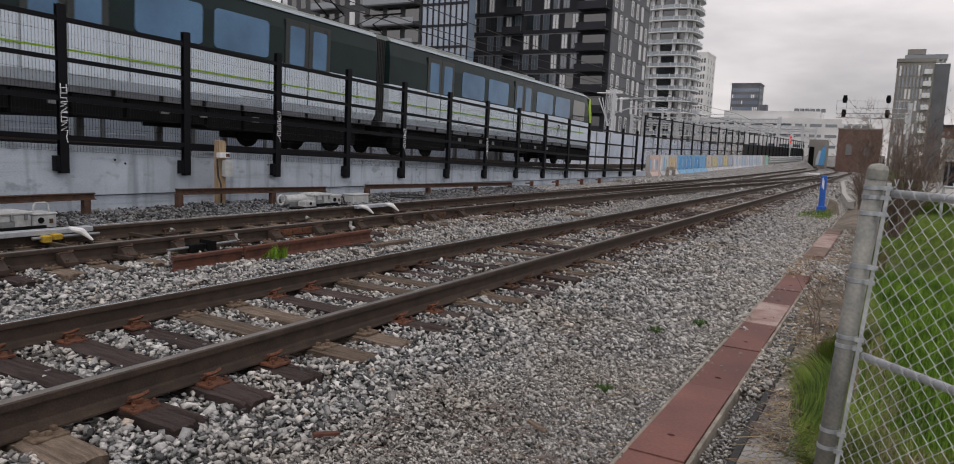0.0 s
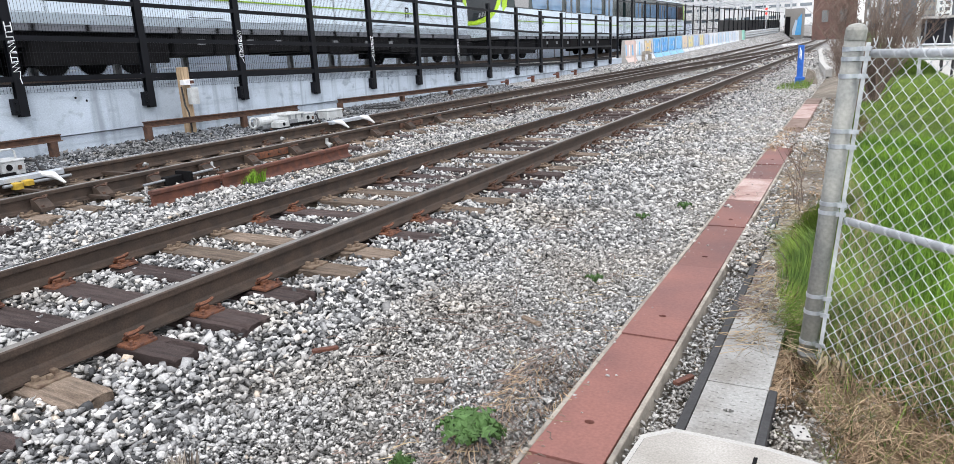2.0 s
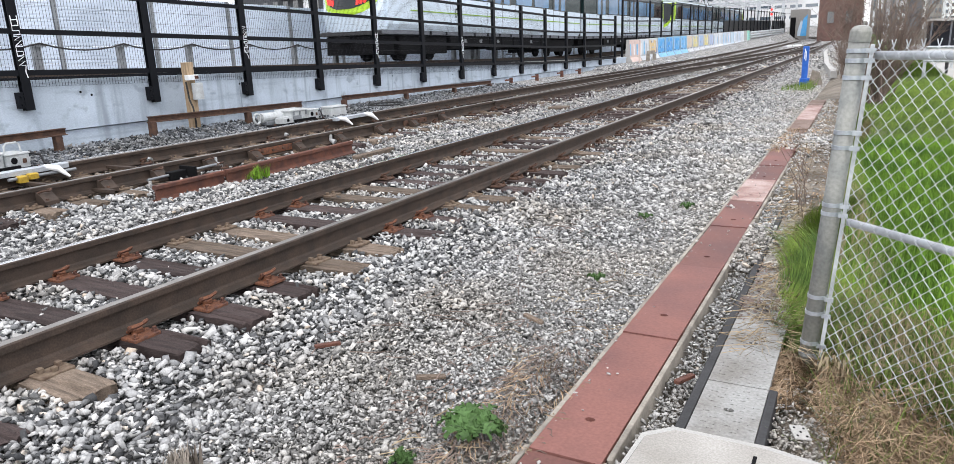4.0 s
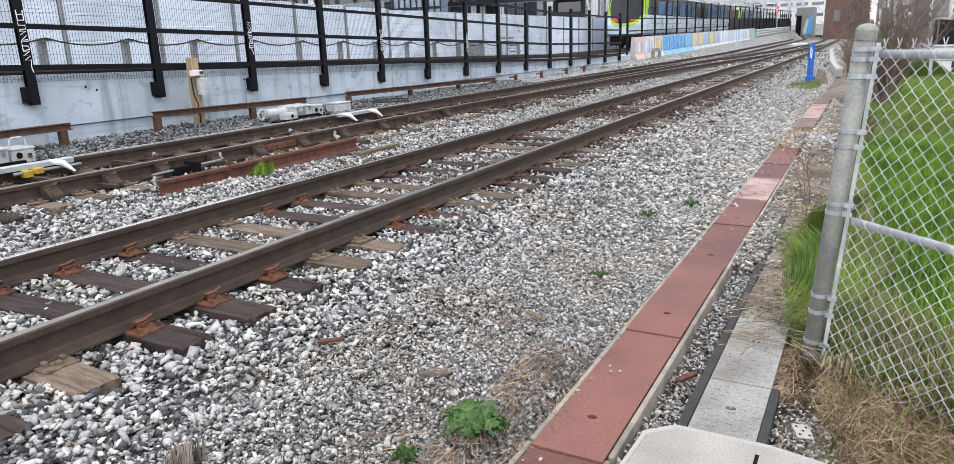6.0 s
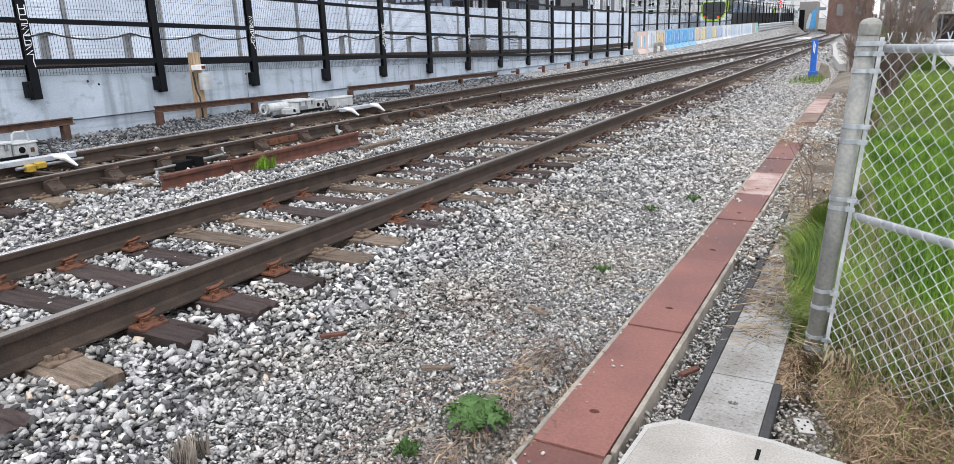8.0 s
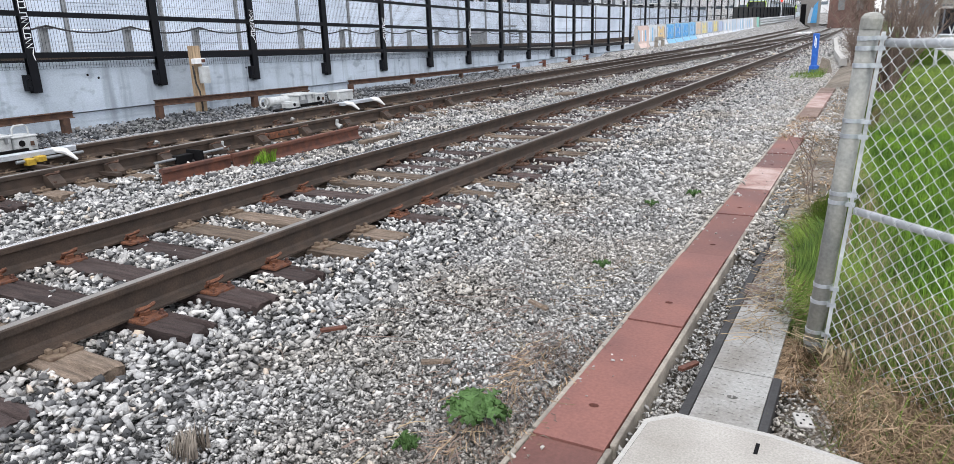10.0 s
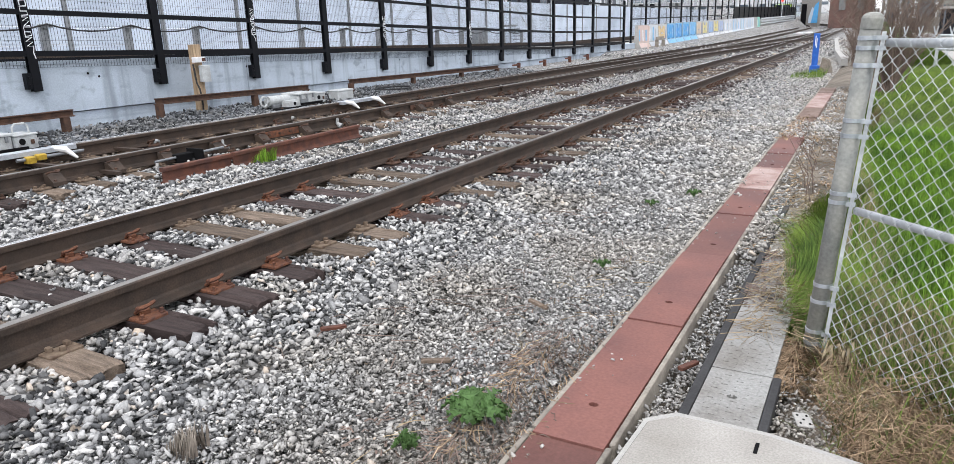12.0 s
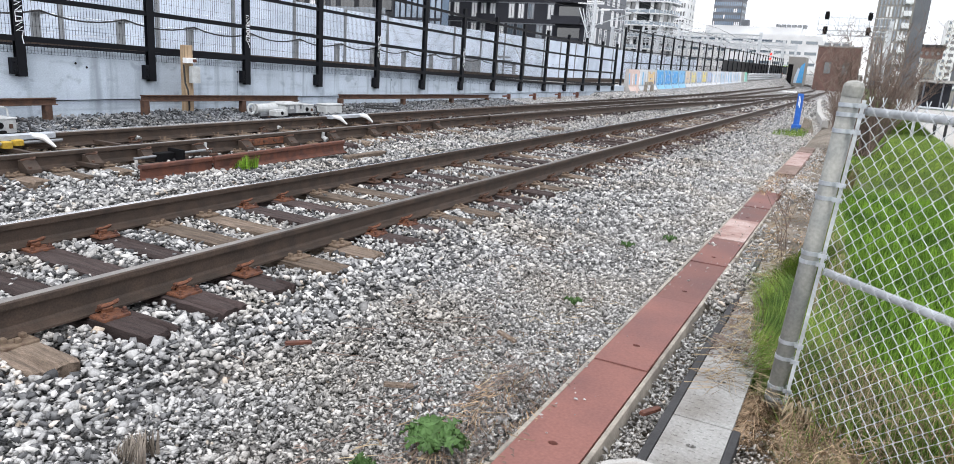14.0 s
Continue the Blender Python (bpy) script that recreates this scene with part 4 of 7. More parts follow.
# ---- train ----
CAR_L = 20.15


def shell(profile_of, ys):
    """A skin through cross-sections at ys; each section a list of (x, z)."""
    s = Shape()
    rings = [[(x, y, z) for x, z in profile_of(y)] for y in ys]
    n = len(rings[0])
    vs = [p for r in rings for p in r]
    fs = []
    for k in range(len(ys) - 1):
        for a in range(n):
            b = (a + 1) % n
            fs.append((k * n + a, k * n + b, k * n + n + b, k * n + n + a))
    fs += [tuple(range(n))[::-1], tuple(range((len(ys) - 1) * n, len(ys) * n))]
    return s.add(vs, fs)


def taper(y):
    """Narrowing of the cab towards its tip."""
    t = max(0.0, (y - 18.15) / 2.0)
    return 1 - 0.10 * t * t


def rounded_panel(y0, y1, z0, z1, x0, x1, r=0.12):
    """A pane with rounded corners, standing from x0 to x1."""
    ring = []
    for cy, cz, a0 in ((y1 - r, z1 - r, 0), (y0 + r, z1 - r, 90), (y0 + r, z0 + r, 180), (y1 - r, z0 + r, 270)):
        for a in (0, 30, 60, 90):
            ring.append((cy + r * math.cos(radians(a0 + a)), cz + r * math.sin(radians(a0 + a))))
    n = len(ring)
    vs = [(x0, a, b) for a, b in ring] + [(x1, a, b) for a, b in ring]
    fs = [tuple(range(n)), tuple(range(2 * n - 1, n - 1, -1))] + [(i, (i + 1) % n, n + (i + 1) % n, n + i) for i in range(n)]
    return Shape().add(vs, fs)


def build_car(pantograph, lit=False):
    """A carriage from its gangway end (y 0) to its cab (y 20.15); z 0 is the rail head."""
    t = thing("train_carriage", "white and dark light-metro carriage with a lime stripe and cab", "train carriage", group="train carriages")
    low = lambda y: [(-1.36 * taper(y), 1.08), (1.36 * taper(y), 1.08), (1.47 * taper(y), 1.28), (1.47 * taper(y), 2.36), (-1.47 * taper(y), 2.36), (-1.47 * taper(y), 1.28)]
    drop = lambda y: 0.0 if y < 18.45 else 0.18 * (y - 18.45)
    up = lambda y: [(-1.46 * taper(y), 2.363), (1.46 * taper(y), 2.363), (1.46 * taper(y), 3.3 - drop(y) * 0.3), (1.38 * taper(y), 3.79 - drop(y)), (-1.38 * taper(y), 3.79 - drop(y)), (-1.46 * taper(y), 3.3 - drop(y) * 0.3)]
    top = lambda y: [(-1.40 * taper(y), 3.793 - drop(y)), (1.40 * taper(y), 3.793 - drop(y)), (1.28 * taper(y), 3.93 - drop(y)), (0.7 * taper(y), 4.05 - drop(y)), (-0.7 * taper(y), 4.05 - drop(y)), (-1.28 * taper(y), 3.93 - drop(y))]
    ys = [0.35, 18.15, 18.75, 19.25, 19.60, 19.80]
    part("lower_body", shell(low, ys[:-2] + [19.47]), M_CAR_WHITE, t, "white lower side")
    part("upper_body", shell(up, ys[:-3] + [19.05]), M_CAR_DARK, t, "dark glossy window band")
    part("roof", shell(top, ys[:-3] + [19.10]), M_CAR_ROOF, t, "grey roof", smooth=False)
    part("gangway", shell(lambda y: [(-1.2, 1.1), (1.2, 1.1), (1.2, 3.77), (-1.2, 3.77)], [-0.02, 0.36]), M_UNDER, t, "black folding gangway")
    for k in range(4):
        part("gangway_rib", Shape().box(-1.26, 1.26, 0.02 + 0.09 * k, 0.06 + 0.09 * k, 1.1, 3.79), M_DARK_RUBBER, t)
    for sx in (-1, 1):
        part("stripe", Shape().box(sx * 1.491, sx * 1.495, 0.4, 18.15, 1.75, 1.79), M_STRIPE, t, "thin lime line")
        part("cant_rail", Shape().box(sx * 1.40, sx * 1.43, 0.4, 18.25, 3.77, 3.84), M_CAR_WHITE, t, "pale gutter strip")
        for a, b in ((5.05, 6.85), (7.2, 9.0), (11.95, 13.85), (14.15, 16.05)):
            part("window", rounded_panel(a, b, 2.41, 3.38, sx * 1.44, sx * 1.474), M_GLASS_CAR, t, "pale window tinted as if reflecting the sky")
        part("cab_window", rounded_panel(16.5, 18.15, 2.41, 3.42, sx * 1.44, sx * 1.474), M_GLASS_DARK, t)
        for a, b in ((2.62, 3.52), (3.54, 4.44), (9.62, 10.52), (10.54, 11.44)):
            d = part("door_leaf", rounded_panel(a, b, 1.28, 3.6, sx * 1.455, sx * 1.482, 0.04), M_CAR_DOOR, t, "grey sliding door leaf")
            part("door_window", rounded_panel(a + 0.16, b - 0.16, 2.36, 3.42, sx * 1.478, sx * 1.488, 0.06), M_GLASS_CAR, d)
            part("door_sill", Shape().box(sx * 1.478, sx * 1.490, a + 0.02, b - 0.02, 1.285, 2.32), M_CAR_WHITE, d)
        for y in (1.3, 5.0, 9.1, 12.0, 15.2, 17.6):
            part("panel_joint", Shape().box(sx * 1.468, sx * 1.4725, y, y + 0.02, 1.28, 2.34), M_UNDER, t)
        for a, b in ((4.9, 6.6), (12.6, 14.6)):
            part("hatch_seam", Shape().box(sx * 1.468, sx * 1.4735, a, b, 1.30, 1.315).box(sx * 1.468, sx * 1.4735, a, a + 0.015, 1.3155, 1.62).box(sx * 1.468, sx * 1.4735, b - 0.015, b, 1.3155, 1.62), M_UNDER, t)
        for y in (5.2, 6.9, 8.0, 10.6, 12.3, 13.7):
            part("data_plate", Shape().box(sx * 1.318, sx * 1.326, y, y + 0.22, 0.66, 0.80), M_STEEL_GREY, t)
        for k in range(14):
            part("sole_bracket", Shape().box(sx * 1.34, sx * 1.40, 1.0 + 1.2 * k, 1.08 + 1.2 * k, 0.94, 1.07), M_UNDER, t)
        part("access_hatch", Shape().box(sx * 1.47, sx * 1.476, 6.0, 7.9, 1.24, 1.5), M_CAR_WHITE, t)
        part("letter_mark", Shape().box(sx * 1.474, sx * 1.48, 14.6, 14.66, 1.62, 1.98).box(sx * 1.474, sx * 1.48, 14.66, 14.82, 1.92, 1.98).box(sx * 1.474, sx * 1.48, 14.78, 14.84, 1.80, 1.92)
             .box(sx * 1.474, sx * 1.48, 14.66, 14.82, 1.76, 1.81).box(sx * 1.474, sx * 1.48, 14.76, 14.83, 1.62, 1.76), M_UNDER, t, "small dark emblem")
    # cab front: a bowed, raked nose with a lime U round the dark screen
    wide = lambda z: 1.33 if z < 3.2 else 1.33 - 0.25 * (z - 3.2)
    tip = lambda x, z: 20.15 - 0.52 * (x / 1.35) ** 2 - (0.26 * (z - 1.7) if z > 1.7 else 0.25 * (1.7 - z))
    def plate(rows, off, deep):
        s, cols = Shape(), 8
        vs, fs = [], []
        for z, w in rows:
            for i in range(cols + 1):
                x = w * (2 * i / cols - 1)
                vs.append((x, tip(x, z) + off, z))
        m = len(vs)
        vs += [(x, (deep if deep else y - 0.03), z) for x, y, z in vs]
        c = cols + 1
        for k in range(len(rows) - 1):
            for i in range(cols):
                q = (k * c + i, k * c + i + 1, (k + 1) * c + i + 1, (k + 1) * c + i)
                fs += [q, tuple(m + j for j in q[::-1])]
            fs += [(k * c, (k + 1) * c, m + (k + 1) * c, m + k * c), (k * c + cols, m + k * c + cols, m + (k + 1) * c + cols, (k + 1) * c + cols)]
        e = (len(rows) - 1) * c
        for i in range(cols):
            fs += [(i, m + i, m + i + 1, i + 1), (e + i, e + i + 1, m + e + i + 1, m + e + i)]
        return s.add(vs, fs)
    part("nose", plate([(z, wide(z)) for z in (1.05, 1.3, 1.7, 2.2, 2.8, 3.3, 3.78)], 0.0, 18.75), M_CAR_WHITE, t, "white nose panel")
    part("green_rim", plate([(1.60, 0.40), (1.68, 0.72), (1.85, 1.02), (2.15, 1.22), (2.5, 1.33), (3.2, 1.335), (3.70, 1.21)], 0.014, 0), M_LIME, t, "lime green cab frame")
    part("windscreen", plate([(1.80, 0.30), (1.88, 0.62), (2.05, 0.92), (2.3, 1.14), (2.9, 1.24), (3.4, 1.22), (3.62, 1.09)], 0.032, 0), M_WINDSCREEN, t, "raked dark windscreen")
    for sx in (-1, 1):
        xa, xb = sx * (1.47 * taper(18.85) + 0.012), sx * (1.47 * taper(19.35) + 0.004)
        part("green_rim", Shape().add([(xa, 18.85, 3.74), (xa, 18.75, 3.2), (xa, 19.05, 2.40), (xb, 19.41, 2.1), (xb, 19.35, 2.9), (xb, 19.10, 3.7),
                                       (xa - sx * 0.03, 18.85, 3.74), (xa - sx * 0.03, 18.75, 3.2), (xa - sx * 0.03, 19.05, 2.40), (xb - sx * 0.03, 19.41, 2.1), (xb - sx * 0.03, 19.35, 2.9), (xb - sx * 0.03, 19.10, 3.7)],
                                      [(0, 1, 2, 3, 4, 5), (11, 10, 9, 8, 7, 6)] + [(i, (i + 1) % 6, 6 + (i + 1) % 6, 6 + i) for i in range(6)]), M_LIME, t, "lime green cab frame")
        for k in range(3):
            x = sx * (0.52 + 0.13 * k)
            y = tip(x, 2.0) + 0.03
            part("lamp", Shape().add([(x - 0.045, y, 1.93 + 0.03 * k), (x + 0.045, y, 1.93 + 0.03 * k), (x + 0.045 + sx * 0.05, y - 0.03, 2.13 + 0.03 * k), (x - 0.045 + sx * 0.05, y - 0.03, 2.13 + 0.03 * k),
                                      (x - 0.045, y + 0.03, 1.93 + 0.03 * k), (x + 0.045, y + 0.03, 1.93 + 0.03 * k), (x + 0.045 + sx * 0.05, y, 2.13 + 0.03 * k), (x - 0.045 + sx * 0.05, y, 2.13 + 0.03 * k)],
                                     [(3, 2, 1, 0), (4, 5, 6, 7), (0, 1, 5, 4), (1, 2, 6, 5), (2, 3, 7, 6), (3, 0, 4, 7)]), M_RED_LIGHT if lit else M_STEEL_GREY, t, "red tail lamp" if lit else "unlit grey lamp bar")
    part("skirt", Shape().box(-1.3, 1.3, 19.35, 19.97, 0.92, 1.045, c=0.03), M_DARK_RUBBER, t, "dark bumper beam")
    part("coupler", Shape().box(-1.15, 1.15, 18.75, 19.85, 0.25, 0.91, c=0.08).tube([(0, 20.05, 0.72), (0, 20.57, 0.72)], 0.16, 8), M_UNDER, t, "black coupler and buffer beam")
    # running gear
    rnd = random.Random(4)
    y = 4.5
    while y < 14.2:
        w = rnd.uniform(0.9, 2.2)
        part("equipment_box", Shape().box(-1.32, 1.32, y, min(y + w, 15.0), rnd.uniform(0.40, 0.52), 0.93, c=0.03), M_UNDER, t, "black underfloor equipment")
        y += w + rnd.uniform(0.04, 0.12)
    part("sole_bar", Shape().box(-1.36, 1.36, 0.4, 19.75, 0.935, 1.075), M_GREY_FACADE, t)
    part("end_frame", Shape().box(-1.1, 1.1, 0.4, 19.75, 0.62, 0.93), M_UNDER, t)
    for cy in (2.7, 16.9):
        bogie = part("bogie", Shape().box(-1.25, -0.9, cy - 1.7, cy + 1.7, 0.24, 0.86, c=0.05).box(0.9, 1.25, cy - 1.7, cy + 1.7, 0.24, 0.86, c=0.05)
                     .box(-1.1, 1.1, cy - 0.35, cy + 0.35, 0.4, 0.95, c=0.05), M_UNDER, t)
        for dy in (-1.0, 1.0):
            for sx in (-1, 1):
                part("wheel", Shape().disc_bar((sx * 0.78, cy + dy, 0.39), (1, 0, 0), 0.39, 0.13, 20), M_UNDER, bogie)
    for a, b in ((3.2, 6.2), (10.4, 13.2)):
        part("roof_unit", Shape().box(-0.72, 0.72, a, b, 4.03, 4.16, c=0.06), M_CAR_ROOF, t, "grey roof equipment cover")
    if pantograph:
        p = part("pantograph", Shape().box(-0.6, 0.6, 0.75, 2.0, 4.0, 4.12).tube([(-0.4, 1.8, 3.98), (-0.35, 0.75, 4.45), (-0.3, 1.7, 4.95)], 0.03, 6)
                 .tube([(0.4, 1.8, 3.98), (0.35, 0.75, 4.45), (0.3, 1.7, 4.95)], 0.03, 6).tube([(-0.85, 1.7, 4.97), (0.85, 1.7, 4.97)], 0.03, 6), M_UNDER, t)
    return t


CARS = [build_car(True)]
CARS.append(copy_thing(CARS[0], pose(0, 0, 0)))
CARS.append(copy_thing(CARS[0], pose(0, 0, 0)))
CARS.append(build_car(False, True))
TRAIN_X = -12.62
# seconds and the place of the leading cab's tip along the guideway
NOSE = [(0, 39.2), (0.5, 47.2), (1, 54.9), (1.5, 62.3), (2, 70.4), (2.5, 78.8), (3, 87.1), (3.7, 98.4), (4.6, 112.7), (5.5, 127.1), (6, 135.1), (6.5, 143.3),
        (7, 151.1), (7.5, 158.9), (8, 166.7), (9, 182.3), (10.5, 206.0), (12, 230.0), (14, 262.0)]


def car_pose(gang, forward):
    other = gang + CAR_L * (1 if forward else -1)
    z0, z1 = deck_rail(gang), deck_rail(other)
    tilt = math.degrees(math.atan2(z1 - z0, CAR_L))
    return pose(TRAIN_X, gang, z0, tilt, 0, 0 if forward else 180)


def motions():
    offsets = [(CAR_L, True), (CAR_L, False), (3 * CAR_L + 2.0, True), (3 * CAR_L + 2.0, False)]
    for car, (back, forward) in zip(CARS, offsets):
        walk(car, [(t, car_pose(s - back, forward)) for t, s in NOSE])


# ---- trackside on the wall's foot ----
def build_timber_post():
    t = thing("timber_post", "square tan timber post with a small white box and cable", "post")
    part("post", Shape().box(-8.30, -8.13, 9.88, 10.05, -0.25, 1.22, c=0.012), M_WOOD_POST, t)
    b = part("meter_box", Shape().box(-8.10, -7.98, 9.90, 10.10, 0.50, 0.82, c=0.015), M_MACHINE, t, "white enamelled box")
    part("indicator", Shape().box(-8.14, -8.02, 9.80, 10.05, 0.88, 0.98, c=0.01), M_WHITE_PAINT, t)
    part("lens", Shape().box(-8.02, -8.005, 9.95, 10.03, 0.90, 0.96), M_RUST, t)
    part("conduit", Shape().tube([(-8.11, 9.80, 0.85), (-8.10, 9.82, 0.5), (-8.05, 9.84, 0.35), (-8.05, 9.86, 0.05), (-8.10, 9.88, -0.2)], 0.018, 6), M_DARK_RUBBER, t)


build_timber_post()


def rust_frame(points, leg, drop=0.45):
    t = thing("rusty_rail_frame", "low horizontal rusty rail on short legs along the wall", "rail frame", group="rusty rail frames")
    part("beam", Shape().sweep([(-0.06, 0), (0.06, 0), (0.06, 0.012), (0.008, 0.02), (0.008, 0.09), (0.04, 0.1), (0.04, 0.115), (-0.04, 0.115), (-0.04, 0.1), (-0.008, 0.09), (-0.008, 0.02), (-0.06, 0.012)], points), M_DARK_RUST, t)
    for x, y, z in leg:
        part("leg", Shape().box(x - 0.06, x + 0.06, y - 0.06, y + 0.06, z - drop, z - 0.002, c=0.01), M_DARK_RUST, t)
    return t


rust_frame([(-8.0, 8.75, 0.17), (-8.0, 12.9, 0.10)], [(-8.0, 8.82, 0.17), (-8.0, 11.2, 0.13), (-8.0, 12.8, 0.10)])
rust_frame([(-8.0, 3.0, 0.15), (-8.0, 7.15, 0.15)], [(-8.0, 7.0, 0.15), (-8.0, 5.0, 0.15)])
rust_frame([(-7.9, 14.3, 0.12), (-7.95, 22.6, 0.0)], [(-7.9, 14.36, 0.12), (-7.92, 17.2, 0.08), (-7.94, 20.0, 0.04), (-7.95, 22.5, 0.0)])
for y in (24.2, 26.6, 29.3, 31.5):
    s = Shape().box(-7.98, -7.86, y - 0.05, y + 0.05, -0.3, 0.12, c=0.01).box(-7.94, -7.90, y - 0.5, y + 0.05, 0.02, 0.08)
    solid("rusty_stub_post", s, M_RUST, "short rusty steel stub beside the wall", "post", "rusty stubs")


def build_switch_machine(x, y, yaw, handle):
    t = thing("switch_machine", "light grey point machine with a ring handle and latched covers", "switch machine", group="switch machines")
    part("base", Shape().box(-0.34, 0.34, -1.0, 0.95, -0.24, -0.13, c=0.02), M_UNDER, t)
    part("motor", Shape().disc_bar((-0.08, -0.62, 0.03), (0, 1, 0), 0.115, 0.72, 16), M_MACHINE, t, smooth=False)
    part("motor_foot", Shape().box(-0.2, 0.04, -0.9, -0.3, -0.13, -0.06, c=0.01), M_STEEL_GREY, t)
    ring = [(-0.02, -1.16 + 0.11 * math.cos(a), 0.04 + 0.11 * math.sin(a)) for a in [2 * math.pi * k / 16 for k in range(17)]]
    part("ring_handle", Shape().tube(ring, 0.026, 8, False).tube([(-0.05, -1.06, 0.03), (-0.07, -0.97, 0.03)], 0.03, 8), M_MACHINE, t)
    low = part("crank_case", Shape().box(0.06, 0.34, -0.66, -0.30, -0.12, 0.0, c=0.02).box(0.10, 0.30, -0.62, -0.34, 0.002, 0.03, c=0.01), M_MACHINE, t)
    part("dial", Shape().disc_bar((0.345, -0.48, -0.05), (1, 0, 0), 0.04, 0.02, 12), M_UNDER, low)
    gear = part("gear_case", Shape().box(-0.26, 0.26, -0.27, 0.38, -0.12, 0.125, c=0.025), M_MACHINE, t)
    lid = part("cover", Shape().box(-0.285, 0.285, -0.295, 0.40, 0.127, 0.16, c=0.02).box(-0.2, 0.2, -0.2, 0.3, 0.162, 0.175, c=0.02), M_MACHINE, t)
    for dy in (-0.18, 0.05, 0.28):
        part("latch", Shape().box(0.262, 0.295, dy - 0.025, dy + 0.025, 0.03, 0.125, c=0.006), M_STEEL_GREY, lid)
    part("front_plate", Shape().box(0.261, 0.275, -0.2, 0.1, -0.10, 0.02), M_STEEL_GREY, gear)
    box = part("terminal_box", Shape().box(-0.22, 0.22, 0.42, 0.84, -0.12, 0.09, c=0.02), M_MACHINE, t)
    part("terminal_lid", Shape().box(-0.235, 0.235, 0.41, 0.855, 0.092, 0.115, c=0.015), M_MACHINE, box)
    part("round_port", Shape().disc_bar((0.225, 0.56, 0.0), (1, 0, 0), 0.05, 0.03, 12), M_UNDER, box)
    part("padlock", Shape().box(0.225, 0.255, 0.70, 0.76, -0.05, 0.02, c=0.008), M_DARK_RUST, box)
    for by in (-0.9, 0.0, 0.9):
        part("bolt", Shape().disc_bar((0.30, by, -0.12), (0, 0, 1), 0.03, 0.03, 6), M_DARK_RUST, t)
    part("lever_arm", Shape().box(0.27, 0.33, -0.2, 0.6, -0.12, -0.07, c=0.01), M_UNDER, t)
    part("drive_rod", Shape().box(0.25, 1.35, 0.08, 0.13, -0.16, -0.12), M_RAIL, t)
    part("cable", Shape().tube([(-0.1, 0.86, -0.02), (-0.12, 1.02, 0.06), (0.02, 1.15, 0.02), (0.05, 1.18, -0.12), (0.3, 1.3, -0.2)], 0.022, 6), M_DARK_RUBBER, t)
    if handle:
        part("lifting_handle", Shape().tube([(0.1, 0.50, 0.115), (0.1, 0.51, 0.23), (0.1, 0.55, 0.27), (0.1, 0.72, 0.27), (0.1, 0.77, 0.23), (0.1, 0.78, 0.115)], 0.017, 8), M_MACHINE, t, "bent steel lifting handle")
    t.location, t.rotation_euler.z = (x, y, 0.0), radians(yaw)
    t.scale = (0.84, 0.84, 0.9)
    return t


build_switch_machine(-7.3, 11.75, 0, False)
build_switch_machine(-7.0, 5.15, 3, True)
s = Shape().box(-0.16, 0.16, -0.28, 0.28, -0.2, 0.06, c=0.03).box(-0.17, 0.17, -0.29, 0.29, 0.062, 0.09, c=0.02)
jb = solid("junction_box", s, M_MACHINE, "grey junction box with a flexible conduit near the points", "junction box")
jb.location = (-7.3, 13.22, 0.0)
s = Shape()
ring = [(-7.35 + 0.42 * math.cos(a), 15.4 + 0.55 * math.sin(a), -0.06) for a in [2 * math.pi * k / 24 for k in range(25)]]
solid("cable_coil", s.tube(ring, 0.022, 6), M_DARK_RUBBER, "loose coil of black cable on the ballast", "cable")


def build_point_cover(y0, y1, hooks):
    t = thing("point_heater_cover", "bright metal cover over the switch blade with white hooked ends", "rail cover", group="point covers")
    x = TRACK2_FAR + 0.06
    part("plate", Shape().box(x, x + 0.14, y0, y1, TRACK2_Z - 0.05, TRACK2_Z + 0.012, c=0.01), M_ALU, t)
    for y in hooks:
        part("hook", Shape().tube([(x + 0.1, y, TRACK2_Z), (x + 0.22, y + 0.1, TRACK2_Z - 0.03), (x + 0.33, y + 0.17, TRACK2_Z - 0.14)], [0.03, 0.042, 0.014], 8), M_WHITE_PAINT, t)
    if len(hooks) == 1:
        m = (y0 + y1) / 2 + 0.1
        part("clamp", Shape().box(x + 0.13, x + 0.25, m, m + 0.11, TRACK2_Z - 0.13, TRACK2_Z - 0.05, c=0.02), M_YELLOW, t, "yellow clamp")
        part("clamp", Shape().box(x + 0.13, x + 0.22, m + 0.13, m + 0.26, TRACK2_Z - 0.11, TRACK2_Z - 0.04, c=0.02), M_YELLOW, t, "yellow clamp")
        part("clamp_bar", Shape().tube([(x + 0.18, m - 0.1, TRACK2_Z - 0.08), (x + 0.18, m + 0.75, TRACK2_Z - 0.08)], 0.02, 8), M_STEEL_GREY, t)


build_point_cover(3.9, 5.5, (5.2,))
build_point_cover(10.9, 12.1, (11.0, 11.85))
# white paint marks on the rail webs, built as short tapering tubes
for x, y in ((TRACK2_FAR + 0.05, 6.75), (TRACK2_NEAR + 0.05, 6.65), (TRACK2_FAR + 0.05, 9.6), (TRACK2_NEAR + 0.05, 9.05)):
    s = Shape().tube([(x - 0.005, y, TRACK2_Z - 0.045), (x - 0.015, y, TRACK2_Z - 0.12), (x + 0.06, y + 0.01, TRACK2_Z - 0.17)], [0.025, 0.03, 0.05], 8)
    solid("web_paint_mark", s, M_MACHINE, "whitish paint mark on the rail's web", "rail clip", "rail bonds")


